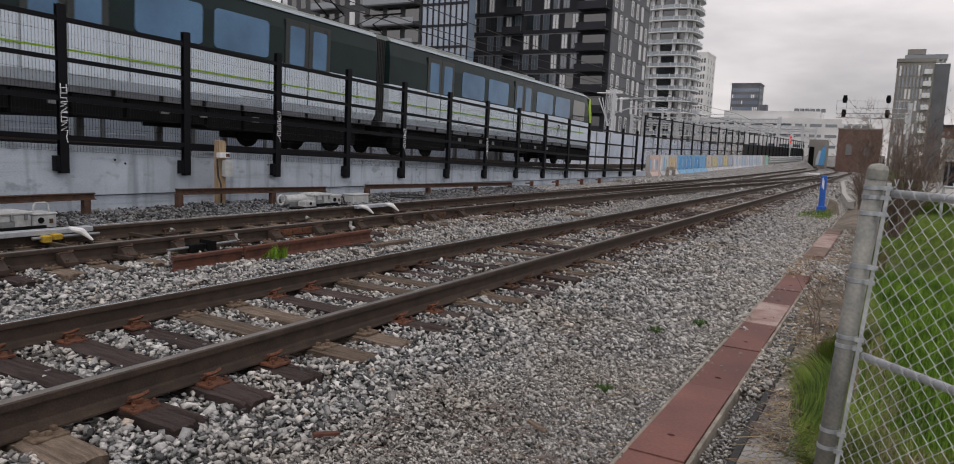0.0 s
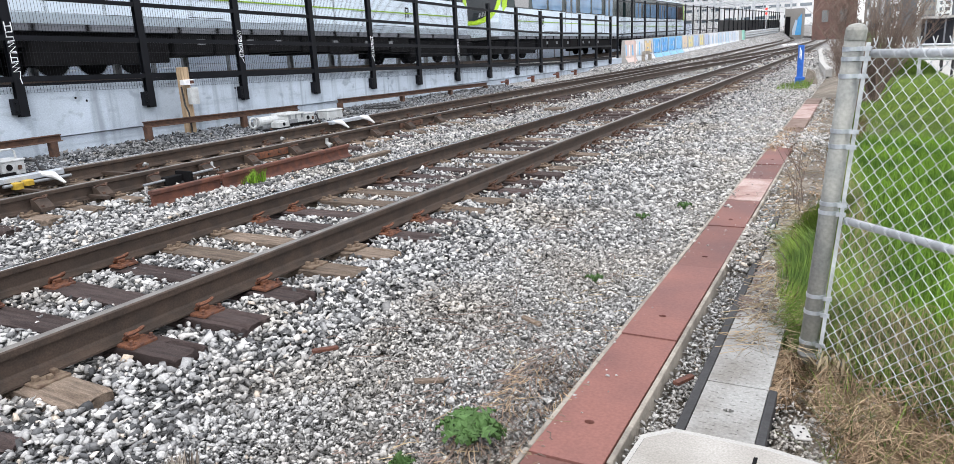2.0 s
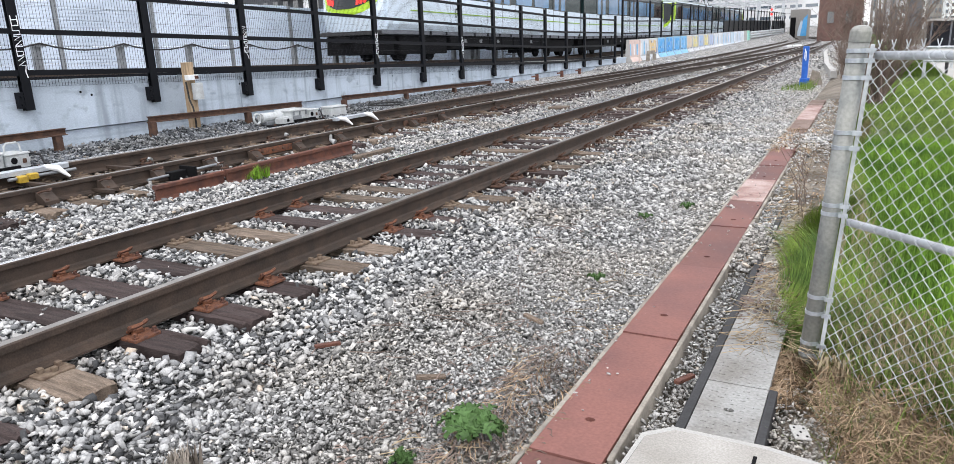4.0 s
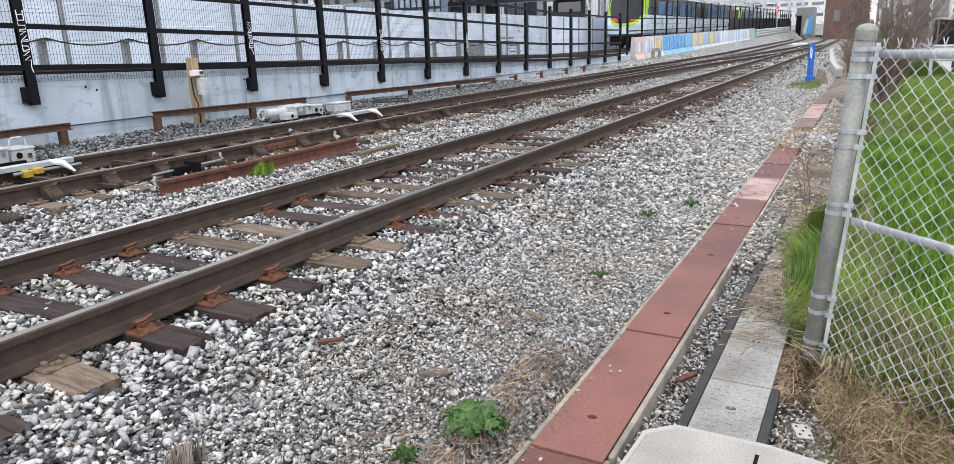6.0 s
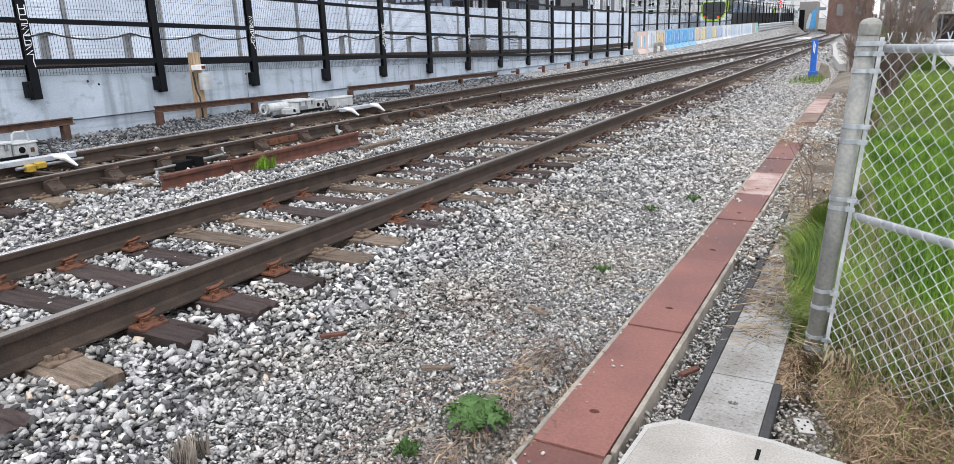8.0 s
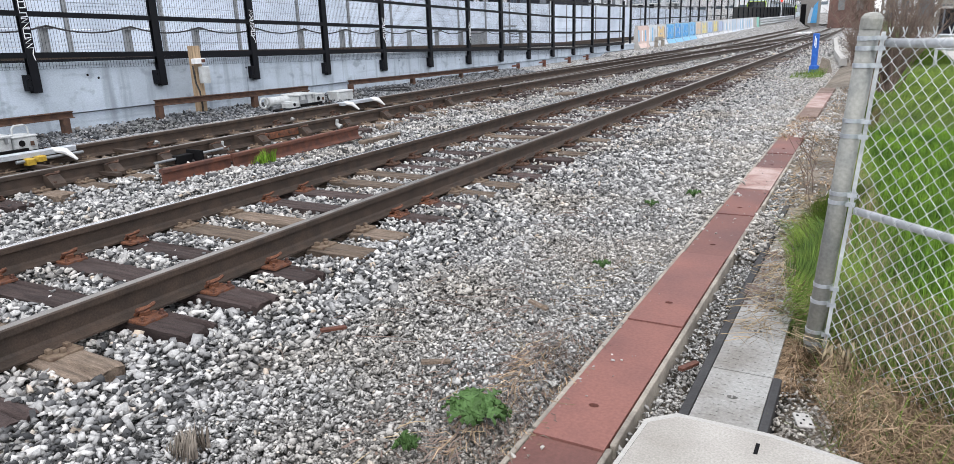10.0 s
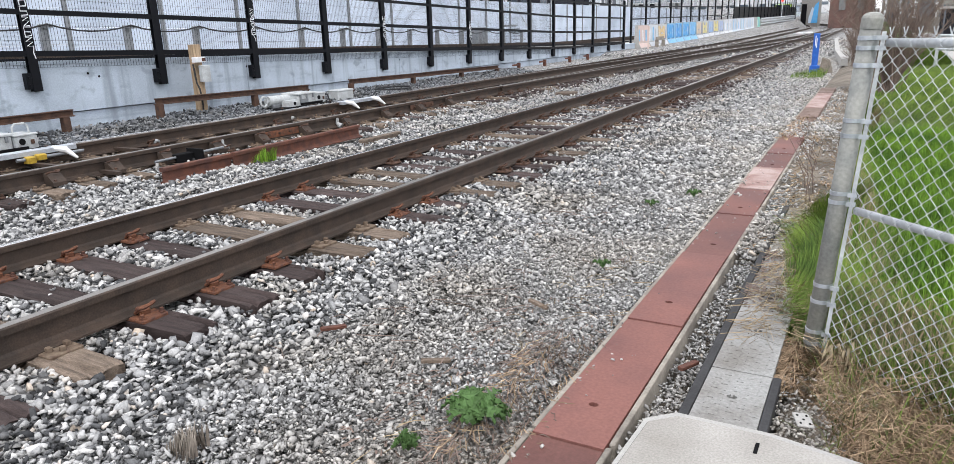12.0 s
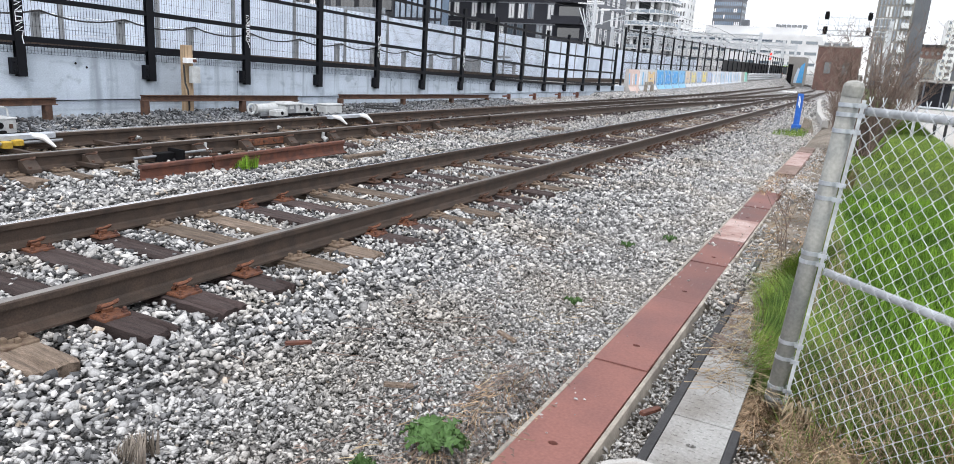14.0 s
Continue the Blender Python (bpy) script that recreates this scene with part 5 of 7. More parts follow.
# ---- cable troughs and slab beside the track ----
def lid_mesh(x0, x1, y0, y1, z, hole):
    """A trough lid with a lifting hole let into it."""
    bm = bmesh.new()
    cx, cy = (x0 + x1) / 2, y0 + (y1 - y0) * hole
    r = 0.017
    inner = [bm.verts.new((cx + r * 1.3 * math.cos(a), cy + r * math.sin(a), z)) for a in [2 * math.pi * k / 8 + math.pi / 8 for k in range(8)]]
    deep = [bm.verts.new((v.co.x, v.co.y, z - 0.035)) for v in inner]
    outer = [bm.verts.new(c) for c in ((x1, (cy + y1) / 2 if 0 else cy, z), (x1, y1, z), (cx, y1, z), (x0, y1, z), (x0, cy, z), (x0, y0, z), (cx, y0, z), (x1, y0, z))]
    base = [bm.verts.new((v.co.x, v.co.y, z - 0.05)) for v in outer]
    for k in range(8):
        j = (k + 1) % 8
        bm.faces.new((outer[k], outer[j], inner[j], inner[k]))
        bm.faces.new((inner[k], inner[j], deep[j], deep[k]))
        bm.faces.new((outer[j], outer[k], base[k], base[j]))
    bm.faces.new(deep)
    bm.faces.new(base[::-1])
    bmesh.ops.recalc_face_normals(bm, faces=bm.faces)
    me = bpy.data.meshes.new("lid")
    bm.to_mesh(me)
    bm.free()
    return me


def build_red_trough():
    t = thing("cable_trough", "cable trough under worn red-brown composite lids with pale rims", "cable trough", group="cable troughs")
    cuts = [0.9, 2.16, 3.36, 4.6, 5.75, 6.72, 7.8, 8.75, 10.25, 11.2, 12.3, 13.6, 15.2, 16.5, 17.8]
    for k, (a, b) in enumerate(zip(cuts[:-1], cuts[1:])):
        me = lid_mesh(2.625, 2.905, a + 0.004, b - 0.004, -0.145 + 0.006 * ((k * 7) % 3 - 1), 0.24 if k else 0.8)
        pale, soiled = k in (5, 11, 12), k in (8, 9, 10, 13)
        me.materials.append(M_LID_PALE if pale else M_LID_SOILED if soiled else M_LID_RED)
        part("lid", me, None, t, "bleached pinkish lid" if pale else "soil-stained brown lid" if soiled else "")
    for x, end in ((2.598, 17.8), (2.908, 9.4)):
        cuts = [0.9 + 1.3 * k for k in range(int((end - 0.9) / 1.3) + 1)] + [end]
        for k, (a, b) in enumerate(zip(cuts[:-1], cuts[1:])):
            d = 0.004 * ((k * 5) % 3 - 1)
            part("rim", Shape().box(x + d, x + d + 0.023, a + 0.004, b - 0.004, -0.34, -0.148 + d, c=0.006), M_RIM, t)


def build_grey_trough():
    t = thing("cable_trough", "cable trough under grey patterned polymer lids with dark edges", "cable trough", group="cable troughs")
    cuts = [2.0, 2.985, 3.62, 4.25, 4.85, 5.5, 6.15]
    for k, (a, b) in enumerate(zip(cuts[:-1], cuts[1:])):
        me = lid_mesh(3.125, 3.375, a + 0.004, b - 0.004, -0.142 - (0.0 if k < 3 else 0.012), 0.76)
        me.materials.append(M_LID_GREY if k < 4 else M_LID_WORN)
        lid = part("lid", me, None, t)
        if k < 3:
            s = Shape()
            for j in range(int((b - a) / 0.045)):
                for i in range(5):
                    y, x = a + 0.03 + 0.045 * j, 3.145 + 0.045 * i + (0.012 if j % 2 else 0)
                    if (i + j) % 2:
                        s.box(x, x + 0.028, y, y + 0.007, -0.1418, -0.1402)
                    else:
                        s.box(x + 0.01, x + 0.017, y - 0.012, y + 0.016, -0.1418, -0.1402)
            part("tread", s, M_LID_GREY, lid, kind="stuff")
    part("edge", Shape().box(3.085, 3.122, 2.0, 6.15, -0.34, -0.135, c=0.004), M_DARK_RUBBER, t)
    part("edge", Shape().box(3.378, 3.412, 2.0, 2.98, -0.34, -0.135, c=0.004), M_DARK_RUBBER, t)


build_red_trough()
build_grey_trough()


def build_slab():
    t = thing("access_cover", "pale concrete access cover with cut corners and a lifting slot", "access cover")
    ring = [(2.985, 0.9), (3.92, 0.9), (3.92, 2.24), (3.72, 2.37), (3.43, 2.43), (3.10, 2.43), (3.005, 2.34), (2.985, 2.0)]
    n = len(ring)
    def slab(shrink, z0, z1):
        cx, cy = 3.4, 1.7
        pts = [(cx + (x - cx) * (1 - shrink), cy + (y - cy) * (1 - shrink)) for x, y in ring]
        s = Shape()
        s.add([(x, y, z0) for x, y in pts] + [(x, y, z1) for x, y in pts],
              [tuple(range(n))[::-1], tuple(range(n, 2 * n))] + [(i, (i + 1) % n, n + (i + 1) % n, n + i) for i in range(n)])
        return s
    part("frame", slab(0.0, -0.32, -0.085), M_CONC_LIGHT, t, "pale frame edge")
    part("seam", slab(0.040, -0.0848, -0.0838), M_DARK_RUBBER, t, "narrow dark joint round the cover")
    part("cover", slab(0.052, -0.0836, -0.076), M_SLAB, t)
    part("lifting_slot", Shape().box(3.395, 3.408, 2.26, 2.33, -0.0755, -0.0745), M_UNDER, t, "narrow dark lifting slot")


build_slab()


# ---- chain-link fence ----
POLE = (3.505, 3.45)


def pole_x(z):
    """The end pole leans a little."""
    return POLE[0] + 0.063 * z



RUN = (0.7071, -0.7071)


def build_chain_fence():
    t = thing("chain_link_fence", "galvanised chain-link fence with an end pole and top rail", "fence")
    px, py = POLE
    pole = part("pole", Shape().tube([(pole_x(-0.4), py, -0.4), (pole_x(1.3), py, 1.30)], 0.0395, 20), M_POLE, t, "weathered grey end pole", smooth=True)
    part("cap", Shape().tube([(pole_x(1.28), py, 1.28), (pole_x(1.33), py, 1.322), (pole_x(1.33), py, 1.334), (pole_x(1.33), py, 1.343), (pole_x(1.33), py, 1.348)], [0.0415, 0.0415, 0.037, 0.027, 0.007], 28), M_POLE, pole, "domed metal cap")
    for z in (1.245, 1.205, 1.135, 0.905, 0.84, 0.585, 0.545, 0.15, 0.07, -0.08, -0.14):
        x = pole_x(z)
        part("tension_band", Shape().tube([(x, py, z - 0.009), (x, py, z + 0.009)], 0.0422, 20)
             .box(x + 0.03, x + 0.068, py - 0.055, py - 0.045, z - 0.009, z + 0.009), M_ALU, pole)
    bx, by = pole_x(-0.2) + 0.052, py - 0.052
    part("tension_bar", Shape().add([(bx - 0.008, by, -0.2), (bx + 0.008, by, -0.2), (bx + 0.008, by + 0.004, -0.2), (bx - 0.008, by + 0.004, -0.2),
                                     (bx + 0.085, by, 1.27), (bx + 0.101, by, 1.27), (bx + 0.101, by + 0.004, 1.27), (bx + 0.085, by + 0.004, 1.27)],
                                    [(0, 1, 2, 3), (7, 6, 5, 4), (0, 4, 5, 1), (1, 5, 6, 2), (2, 6, 7, 3), (3, 7, 4, 0)]), M_GALV, t)
    L = 2.6
    for z, r in ((1.225, 0.0175), (0.515, 0.0175)):
        part("rail", Shape().tube([(pole_x(z) + 0.075, py - 0.035, z), (px + 0.07 + RUN[0] * L, py + RUN[1] * L, z)], r, 12), M_GALV, t, "round galvanised rail", smooth=True)
    # woven wires: each a zigzag from bottom to top, linked with its neighbours
    pitch, step = 0.0335, 0.0335
    nz = int(1.52 / step)
    wires = Shape()
    n = int(L / pitch)
    for k in range(n):
        pts = []
        for j in range(nz + 1):
            u = 0.072 + pitch * k + (pitch * 1.04 if (j + k) % 2 else -pitch * 0.04)
            off = 0.003 * (1 if (j + k) % 2 else -1)
            x, y = px + RUN[0] * u + RUN[1] * off * -1, py + RUN[1] * u + RUN[0] * off
            zz = -0.25 + step * j
            pts.append((x + 0.063 * zz, y, zz))
        wires.tube(pts, 0.0019, 4, False)
        tip = pts[-1]
        if k % 2:
            continue
        wires.tube([tip, (tip[0] + 0.006, tip[1] - 0.006, tip[2] + 0.03)], 0.0021, 4)
        wires.tube([tip, (tip[0] - 0.008, tip[1] + 0.008, tip[2] + 0.028)], 0.0021, 4)
    part("chain_link_mesh", wires, M_GALV, t, "woven diamond wire", kind="stuff")
    ex, ey = px + RUN[0] * L, py + RUN[1] * L
    part("pole", Shape().tube([(ex, ey, -0.4), (ex, ey, 1.30)], 0.03, 14), M_POLE, t, smooth=True)


build_chain_fence()


# ---- along the right of way ----
def build_blue_post():
    t = thing("marker_post", "blue enamelled marker post with pale scrawls on its face", "post")
    part("post", Shape().box(1.90, 2.07, 24.25, 24.40, -0.3, 0.92, c=0.015), M_BLUE, t)
    part("foot", Shape().box(1.86, 2.14, 24.2, 24.42, -0.25, -0.02, c=0.03), M_BLUE, t)
    part("paint_mark", Shape().box(1.95, 1.975, 24.246, 24.249, 0.55, 0.85).box(1.985, 2.01, 24.246, 24.249, 0.5, 0.78).box(1.95, 2.01, 24.246, 24.249, 0.62, 0.65), M_SPRAY, t)


build_blue_post()
b = Shape().add([(2.12, 24.0, -0.25), (2.5, 23.8, -0.25), (2.5, 24.6, -0.25), (2.12, 24.6, -0.25), (2.2, 24.2, 0.22), (2.4, 24.0, 0.10), (2.4, 24.5, 0.13), (2.2, 24.5, 0.22)],
                [(0, 1, 2, 3), (7, 6, 5, 4), (0, 4, 5, 1), (1, 5, 6, 2), (2, 6, 7, 3), (3, 7, 4, 0)])
solid("concrete_block", b, M_DIRT, "brown weathered block beside the blue post", "block")
for k, (y0, y1, x0, x1) in enumerate(((28, 44, 2.66, 1.68), (44, 62, 1.68, 0.9))):
    s = Shape().sweep([(-0.12, -0.25), (0.12, -0.25), (0.10, 0.0), (-0.10, 0.0)], [(x0, y0 + 0.02, 0), ((x0 + x1) / 2 - 0.1, (y0 + y1) / 2, 0), (x1, y1 - 0.02, 0)])
    solid("concrete_kerb", s, M_CONC_LIGHT, "pale curved concrete kerb beside the track", "kerb", "concrete kerbs")
solid("concrete_slab", Shape().sweep([(-0.22, -0.3), (0.22, -0.3), (0.20, -0.04), (-0.20, -0.04)], [(2.98, 30, 0), (2.7, 40, 0)]), M_CONC_LIGHT, "long pale concrete slab lying beside the kerb", "slab")
s = Shape().box(-0.45, 0.45, -0.25, 0.25, -0.2, 0.10, c=0.08)
for dx in (0.0, 0.9):
    o = solid("white_bag", s, M_WHITE_PAINT, "small white sack lying between the tracks", "sack", "white sacks")
    o.location = (-3.9 + dx, 84 + dx, 0)
t = thing("wooden_trestle", "low grey wooden trestle by the barriers", "trestle")
part("top", Shape().box(-8.0, -7.9, 43.3, 44.8, 0.42, 0.62, c=0.01), M_RIM, t)
for y in (43.4, 44.9):
    part("leg", Shape().box(-8.05, -7.85, y - 0.05, y + 0.05, -0.2, 0.418), M_RIM, t)
solid("survey_stake", Shape().box(-7.9, -7.82, 41.2, 41.28, -0.2, 1.25), PAINTS[0], "tall salmon painted stake", "stake")
solid("dropped_plank", Shape().box(-2.85, -2.45, 15.5, 15.95, -0.2, -0.13, c=0.02), M_TIE_PALE, "short weathered plank lying on the ballast", "plank")


# ---- buildings ----
def facade_windows(t, x0, x1, y, z0, floors, floor_h, bays, win_w, win_h, material, along="x", pattern=None, proud=0.05, blinds=0.0, seed=1, framed=None):
    """Windows on an upright face, framed: the material of their surrounds. along 'x': a face at y looking towards -y; along 'y': a face at x = y looking towards +x."""
    rnd = random.Random(seed)
    bw = (x1 - x0) / bays
    for f in range(floors):
        for b in range(bays):
            if pattern and not pattern(f, b):
                continue
            c = x0 + bw * (b + 0.5)
            z = z0 + floor_h * f + 0.7
            m = M_CURTAIN if rnd.random() < blinds else material
            if along == "x":
                s = Shape().box(c - win_w / 2, c + win_w / 2, y - proud, y + 0.1, z, z + win_h)
            else:
                s = Shape().box(y - 0.1, y + proud, c - win_w / 2, c + win_w / 2, z, z + win_h)
            w = part("window", s, m, t)
            if framed:
                e, o = 0.11, proud + 0.03
                lo, hi, zb, zt = c - win_w / 2 - e, c + win_w / 2 + e, z - e, z + win_h + e
                f4 = ((lo, lo + e, zb, zt), (hi - e, hi, zb, zt), (lo + e, hi - e, zb, zb + e), (lo + e, hi - e, zt - e, zt), (c - 0.04, c + 0.04, zb + e, zt - e))
                fr = Shape()
                for a0, a1, b0, b1 in f4:
                    fr.box(a0, a1, y - o, y + 0.05, b0, b1) if along == "x" else fr.box(y - 0.05, y + o, a0, a1, b0, b1)
                part("frame", fr, framed, w)


def balcony(t, x0, x1, y, z, depth, slab_m, along="x"):
    if along == "x":
        b = part("balcony", Shape().box(x0, x1, y - depth, y - 0.002, z, z + 0.22), slab_m, t)
        part("railing", Shape().box(x0, x1, y - depth, y - depth + 0.05, z + 0.22, z + 1.1), slab_m if slab_m is M_DARK_BRICK else M_GLASS, b)
    else:
        b = part("balcony", Shape().box(y + 0.002, y + depth, x0, x1, z, z + 0.22), slab_m, t)
        part("railing", Shape().box(y + depth - 0.05, y + depth, x0, x1, z + 0.22, z + 1.2), M_GLASS, b)


def build_dark_block():
    t = thing("apartment_building", "charcoal brick apartment tower with stacked balconies and tall windows", "building", group="apartment buildings")
    part("wall", Shape().box(-56.5, -32.8, 100, 118, -1, 48), M_DARK_BRICK, t)
    facade_windows(t, -56.5, -37.5, 100, 1.0, 15, 2.95, 12, 0.85, 2.0, M_GLASS, "x", lambda f, b: (b * 5 + f * 3) % 4 != 0, blinds=0.55, seed=2, framed=M_GREY_FACADE)
    facade_windows(t, -56.5, -37.5, 100, 1.0, 15, 2.95, 6, 1.9, 2.1, M_GLASS_DARK, "x", lambda f, b: (b * 3 + f) % 3 == 0, proud=0.03, seed=3)
    part("side_wall", Shape().box(-32.79, -32.72, 100.2, 118, -1, 48), M_GREY_FACADE, t, "grey panelled side")
    facade_windows(t, 100.3, 117.7, -32.72, 1.0, 15, 2.95, 7, 0.8, 2.1, M_GLASS, "y", lambda f, b: (b + f) % 4 != 1, blinds=0.5, seed=4, framed=M_LIGHT_FACADE)
    for f in range(1, 15):
        balcony(t, -37.4, -33.0, 100, 1.0 + 2.95 * f, 1.9, M_DARK_BRICK)
        part("window", Shape().box(-37.0, -33.6, 99.96, 100.1, 1.3 + 2.95 * f, 3.5 + 2.95 * f), M_GLASS_DARK, t)
        balcony(t, -50.0, -46.8, 100, 1.0 + 2.95 * f, 1.2, M_DARK_BRICK)
        part("floor_band", Shape().box(-56.5, -37.45, 99.93, 99.998, 0.86 + 2.95 * f, 1.0 + 2.95 * f), M_GREY_FACADE, t)
        part("side_joint", Shape().box(-32.718, -32.69, 100.2, 118, 0.9 + 2.95 * f, 0.98 + 2.95 * f), M_DARK_BRICK, t)


def build_left_block():
    t = thing("apartment_building", "grey panelled apartment block with glazed corner and balconies", "building", group="apartment buildings")
    part("wall", Shape().box(-84, -55.9, 86, 110, -1, 44), M_SLATE, t)
    part("glazed_corner", Shape().box(-55.88, -48, 85.4, 87.2, -1, 44), M_GLASS_BLUE, t, "blue glazed corner bay")
    for k in range(9):
        x = -55.8 + k * 0.96
        part("mullion", Shape().box(x, x + 0.16, 85.25, 85.39, -1, 44), M_DARK_BRICK, t)
    for f in range(15):
        part("spandrel", Shape().box(-55.88, -48, 85.3, 85.39, 2.95 * f, 2.95 * f + 0.35), M_DARK_BRICK, t)
    facade_windows(t, -84, -66, 86, 0.4, 14, 2.95, 9, 1.0, 1.9, M_GLASS_DARK, "x", blinds=0.2, seed=6)
    facade_windows(t, -66, -56.2, 86, 0.4, 14, 2.95, 3, 2.4, 2.1, M_GLASS_DARK, "x", seed=7)
    for f in range(1, 14):
        balcony(t, -65.6, -56.4, 86, 2.95 * f + 0.3, 1.8, M_SLATE)
        if f % 2:
            balcony(t, -76, -71, 86, 2.95 * f + 0.3, 1.6, M_SLATE)


def build_round_tower():
    t = thing("apartment_building", "pale high tower wrapped in curved white balconies", "building", group="apartment buildings")
    cx, cy, r = -50.2, 198.0, 7.4
    ring = lambda q, z: [(cx + q * math.copysign(abs(math.cos(a)) ** 0.6, math.cos(a)), cy + q * math.copysign(abs(math.sin(a)) ** 0.6, math.sin(a)), z) for a in [2 * math.pi * k / 28 for k in range(28)]]
    def drum(q, z0, z1):
        a, b = ring(q, z0), ring(q, z1)
        return Shape().add(a + b, [tuple(range(28))[::-1], tuple(range(28, 56))] + [(i, (i + 1) % 28, 28 + (i + 1) % 28, 28 + i) for i in range(28)])
    part("wall", drum(r - 1.3, -1, 70), M_GLASS_DARK, t)
    rnd = random.Random(9)
    for f in range(23):
        z = 0.5 + 3.0 * f
        b = part("balcony", drum(r, z, z + 0.26), M_LIGHT_FACADE, t)
        part("railing", drum(r - 0.1, z + 0.262, z + 1.1), M_RAILING, b)
        for k in range(20):
            a = math.pi + math.pi * (k + 0.5) / 20
            x, y = cx + r * math.copysign(abs(math.cos(a)) ** 0.6, math.cos(a)), cy + r * math.copysign(abs(math.sin(a)) ** 0.6, math.sin(a))
            part("rail_post", Shape().box(x - 0.06, x + 0.06, y - 0.06, y + 0.06, z + 0.262, z + 1.25), M_LIGHT_FACADE if k % 4 else M_GREY_FACADE, b)
        for k in range(14):
            a = 2 * math.pi * k / 14 + rnd.uniform(-0.1, 0.1)
            q = r - 1.25
            x, y = cx + q * math.copysign(abs(math.cos(a)) ** 0.6, math.cos(a)), cy + q * math.copysign(abs(math.sin(a)) ** 0.6, math.sin(a))
            if y < cy + 1:
                part("pier", Shape().box(x - 0.4, x + 0.4, y - 0.4, y + 0.4, z + 0.33, z + 2.99), M_LIGHT_FACADE, t)


def build_plain_tower(name, label, x0, x1, y, depth, top, wall_m, bays, floors, win_w, win_m, side_bays=3, blinds=0.1, seed=1, z0=-1, tall=0.55):
    t = thing(name, label, "building", group="distant buildings")
    part("wall", Shape().box(x0, x1, y, y + depth, z0, top), wall_m, t)
    part("parapet", Shape().box(x0 - 0.15, x1 + 0.15, y - 0.15, y + depth + 0.15, top + 0.002, top + 0.7), wall_m, t)
    fh = (top - 1) / floors
    facade_windows(t, x0 + 0.3, x1 - 0.3, y, 0.0, floors, fh, bays, win_w, fh * tall, win_m, "x", blinds=blinds, seed=seed)
    if x1 < 3:
        facade_windows(t, y + 0.5, y + depth - 0.5, x1, 0.0, floors, fh, side_bays, win_w, fh * 0.55, win_m, "y", blinds=blinds, seed=seed + 1)
    return t


build_dark_block()
build_left_block()
build_round_tower()
build_plain_tower("residential_tower", "slim white tower with a grid of square windows", -60.5, -55.2, 262, 14, 37.5, M_LIGHT_FACADE, 5, 13, 0.6, M_GLASS_DARK)
t = build_plain_tower("office_tower", "black glass office tower with a flat top", -53.2, -42.5, 300, 10, 30.3, M_GREY_FACADE, 14, 12, 0.5, M_GLASS_BLUE, 5)
t = build_plain_tower("hotel_tower", "taupe stone tower with narrow windows and a stepped roof", 3.5, 9.6, 160, 9, 20.9, M_STONE_FACADE, 9, 9, 0.34, M_GLASS, blinds=0.35, tall=0.86)
# the tower's side face, its shade painted as a darker grey
part("shaded_side", Shape().box(9.61, 12.1, 160.4, 169, -1, 20.6), M_GREY_FACADE, t)
part("roof_storey", Shape().box(4.6, 11.6, 161.5, 168, 21.62, 22.5), M_GLASS, t)
part("roof_plant", Shape().box(5.0, 8.0, 162, 167, 22.61, 23.6), M_STONE_FACADE, t)
for f in range(9):
    part("balcony", Shape().box(8.0, 9.3, 159.2, 159.94, 1.0 + 2.2 * f, 1.9 + 2.2 * f), M_CURTAIN, t)


def build_white_terminal():
    t = thing("long_white_building", "long white building with stepped roofs and window bands", "building", group="distant buildings")
    part("wall", Shape().box(-60, -8.2, 220, 240, -1, 13.2), M_LIGHT_FACADE, t)
    part("upper_storey", Shape().box(-40, -14, 222, 238, 13.21, 15.3), M_LIGHT_FACADE, t)
    part("wall_wing", Shape().box(-8.19, -1.0, 221, 240, -1, 12.0), M_LIGHT_FACADE, t)
    for f in range(4):
        z = 2.2 + 2.9 * f
        for k in range(13):
            part("window", Shape().box(-59 + 3.9 * k, -56 + 3.9 * k, 219.95, 220.1, z, z + 0.8), M_GLASS, t)
        for k in range(3):
            part("window", Shape().box(-7.6 + 2.2 * k, -5.9 + 2.2 * k, 220.95, 221.1, z - 0.4, z + 0.7), M_GLASS, t)
    for k in range(6):
        part("roof_unit", Shape().box(-21 + 1.4 * k, -20 + 1.4 * k, 224, 227, 15.31, 16.2), M_STEEL_GREY, t)
    part("roof_unit", Shape().box(-30.5, -28.5, 224, 227, 15.31, 17.2), M_GREY_FACADE, t)


build_white_terminal()
t = thing("brick_building", "low red-brown brick building beyond the tracks", "building", group="distant buildings")
part("wall", Shape().box(-2.6, 2.6, 110, 124, -1, 5.9), M_BRICK, t)
part("coping", Shape().box(-2.7, 2.7, 109.9, 124, 5.902, 6.1), M_STONE_FACADE, t)
for k in range(2):
    part("window", Shape().box(-1.5 + 2.2 * k, -0.7 + 2.2 * k, 109.95, 110.1, 2.4, 3.9), M_GLASS_DARK, t)
t = thing("bridge_abutment", "brick bridge abutment with a blue painted mural", "abutment")
part("wall", Shape().box(-7.7, -5.15, 128, 134, -1, 4.9), M_STONE_FACADE, t)
part("portal", Shape().box(-7.6, -6.85, 127.95, 128.1, 0.5, 3.7), M_UNDER, t, "dark arched passage")
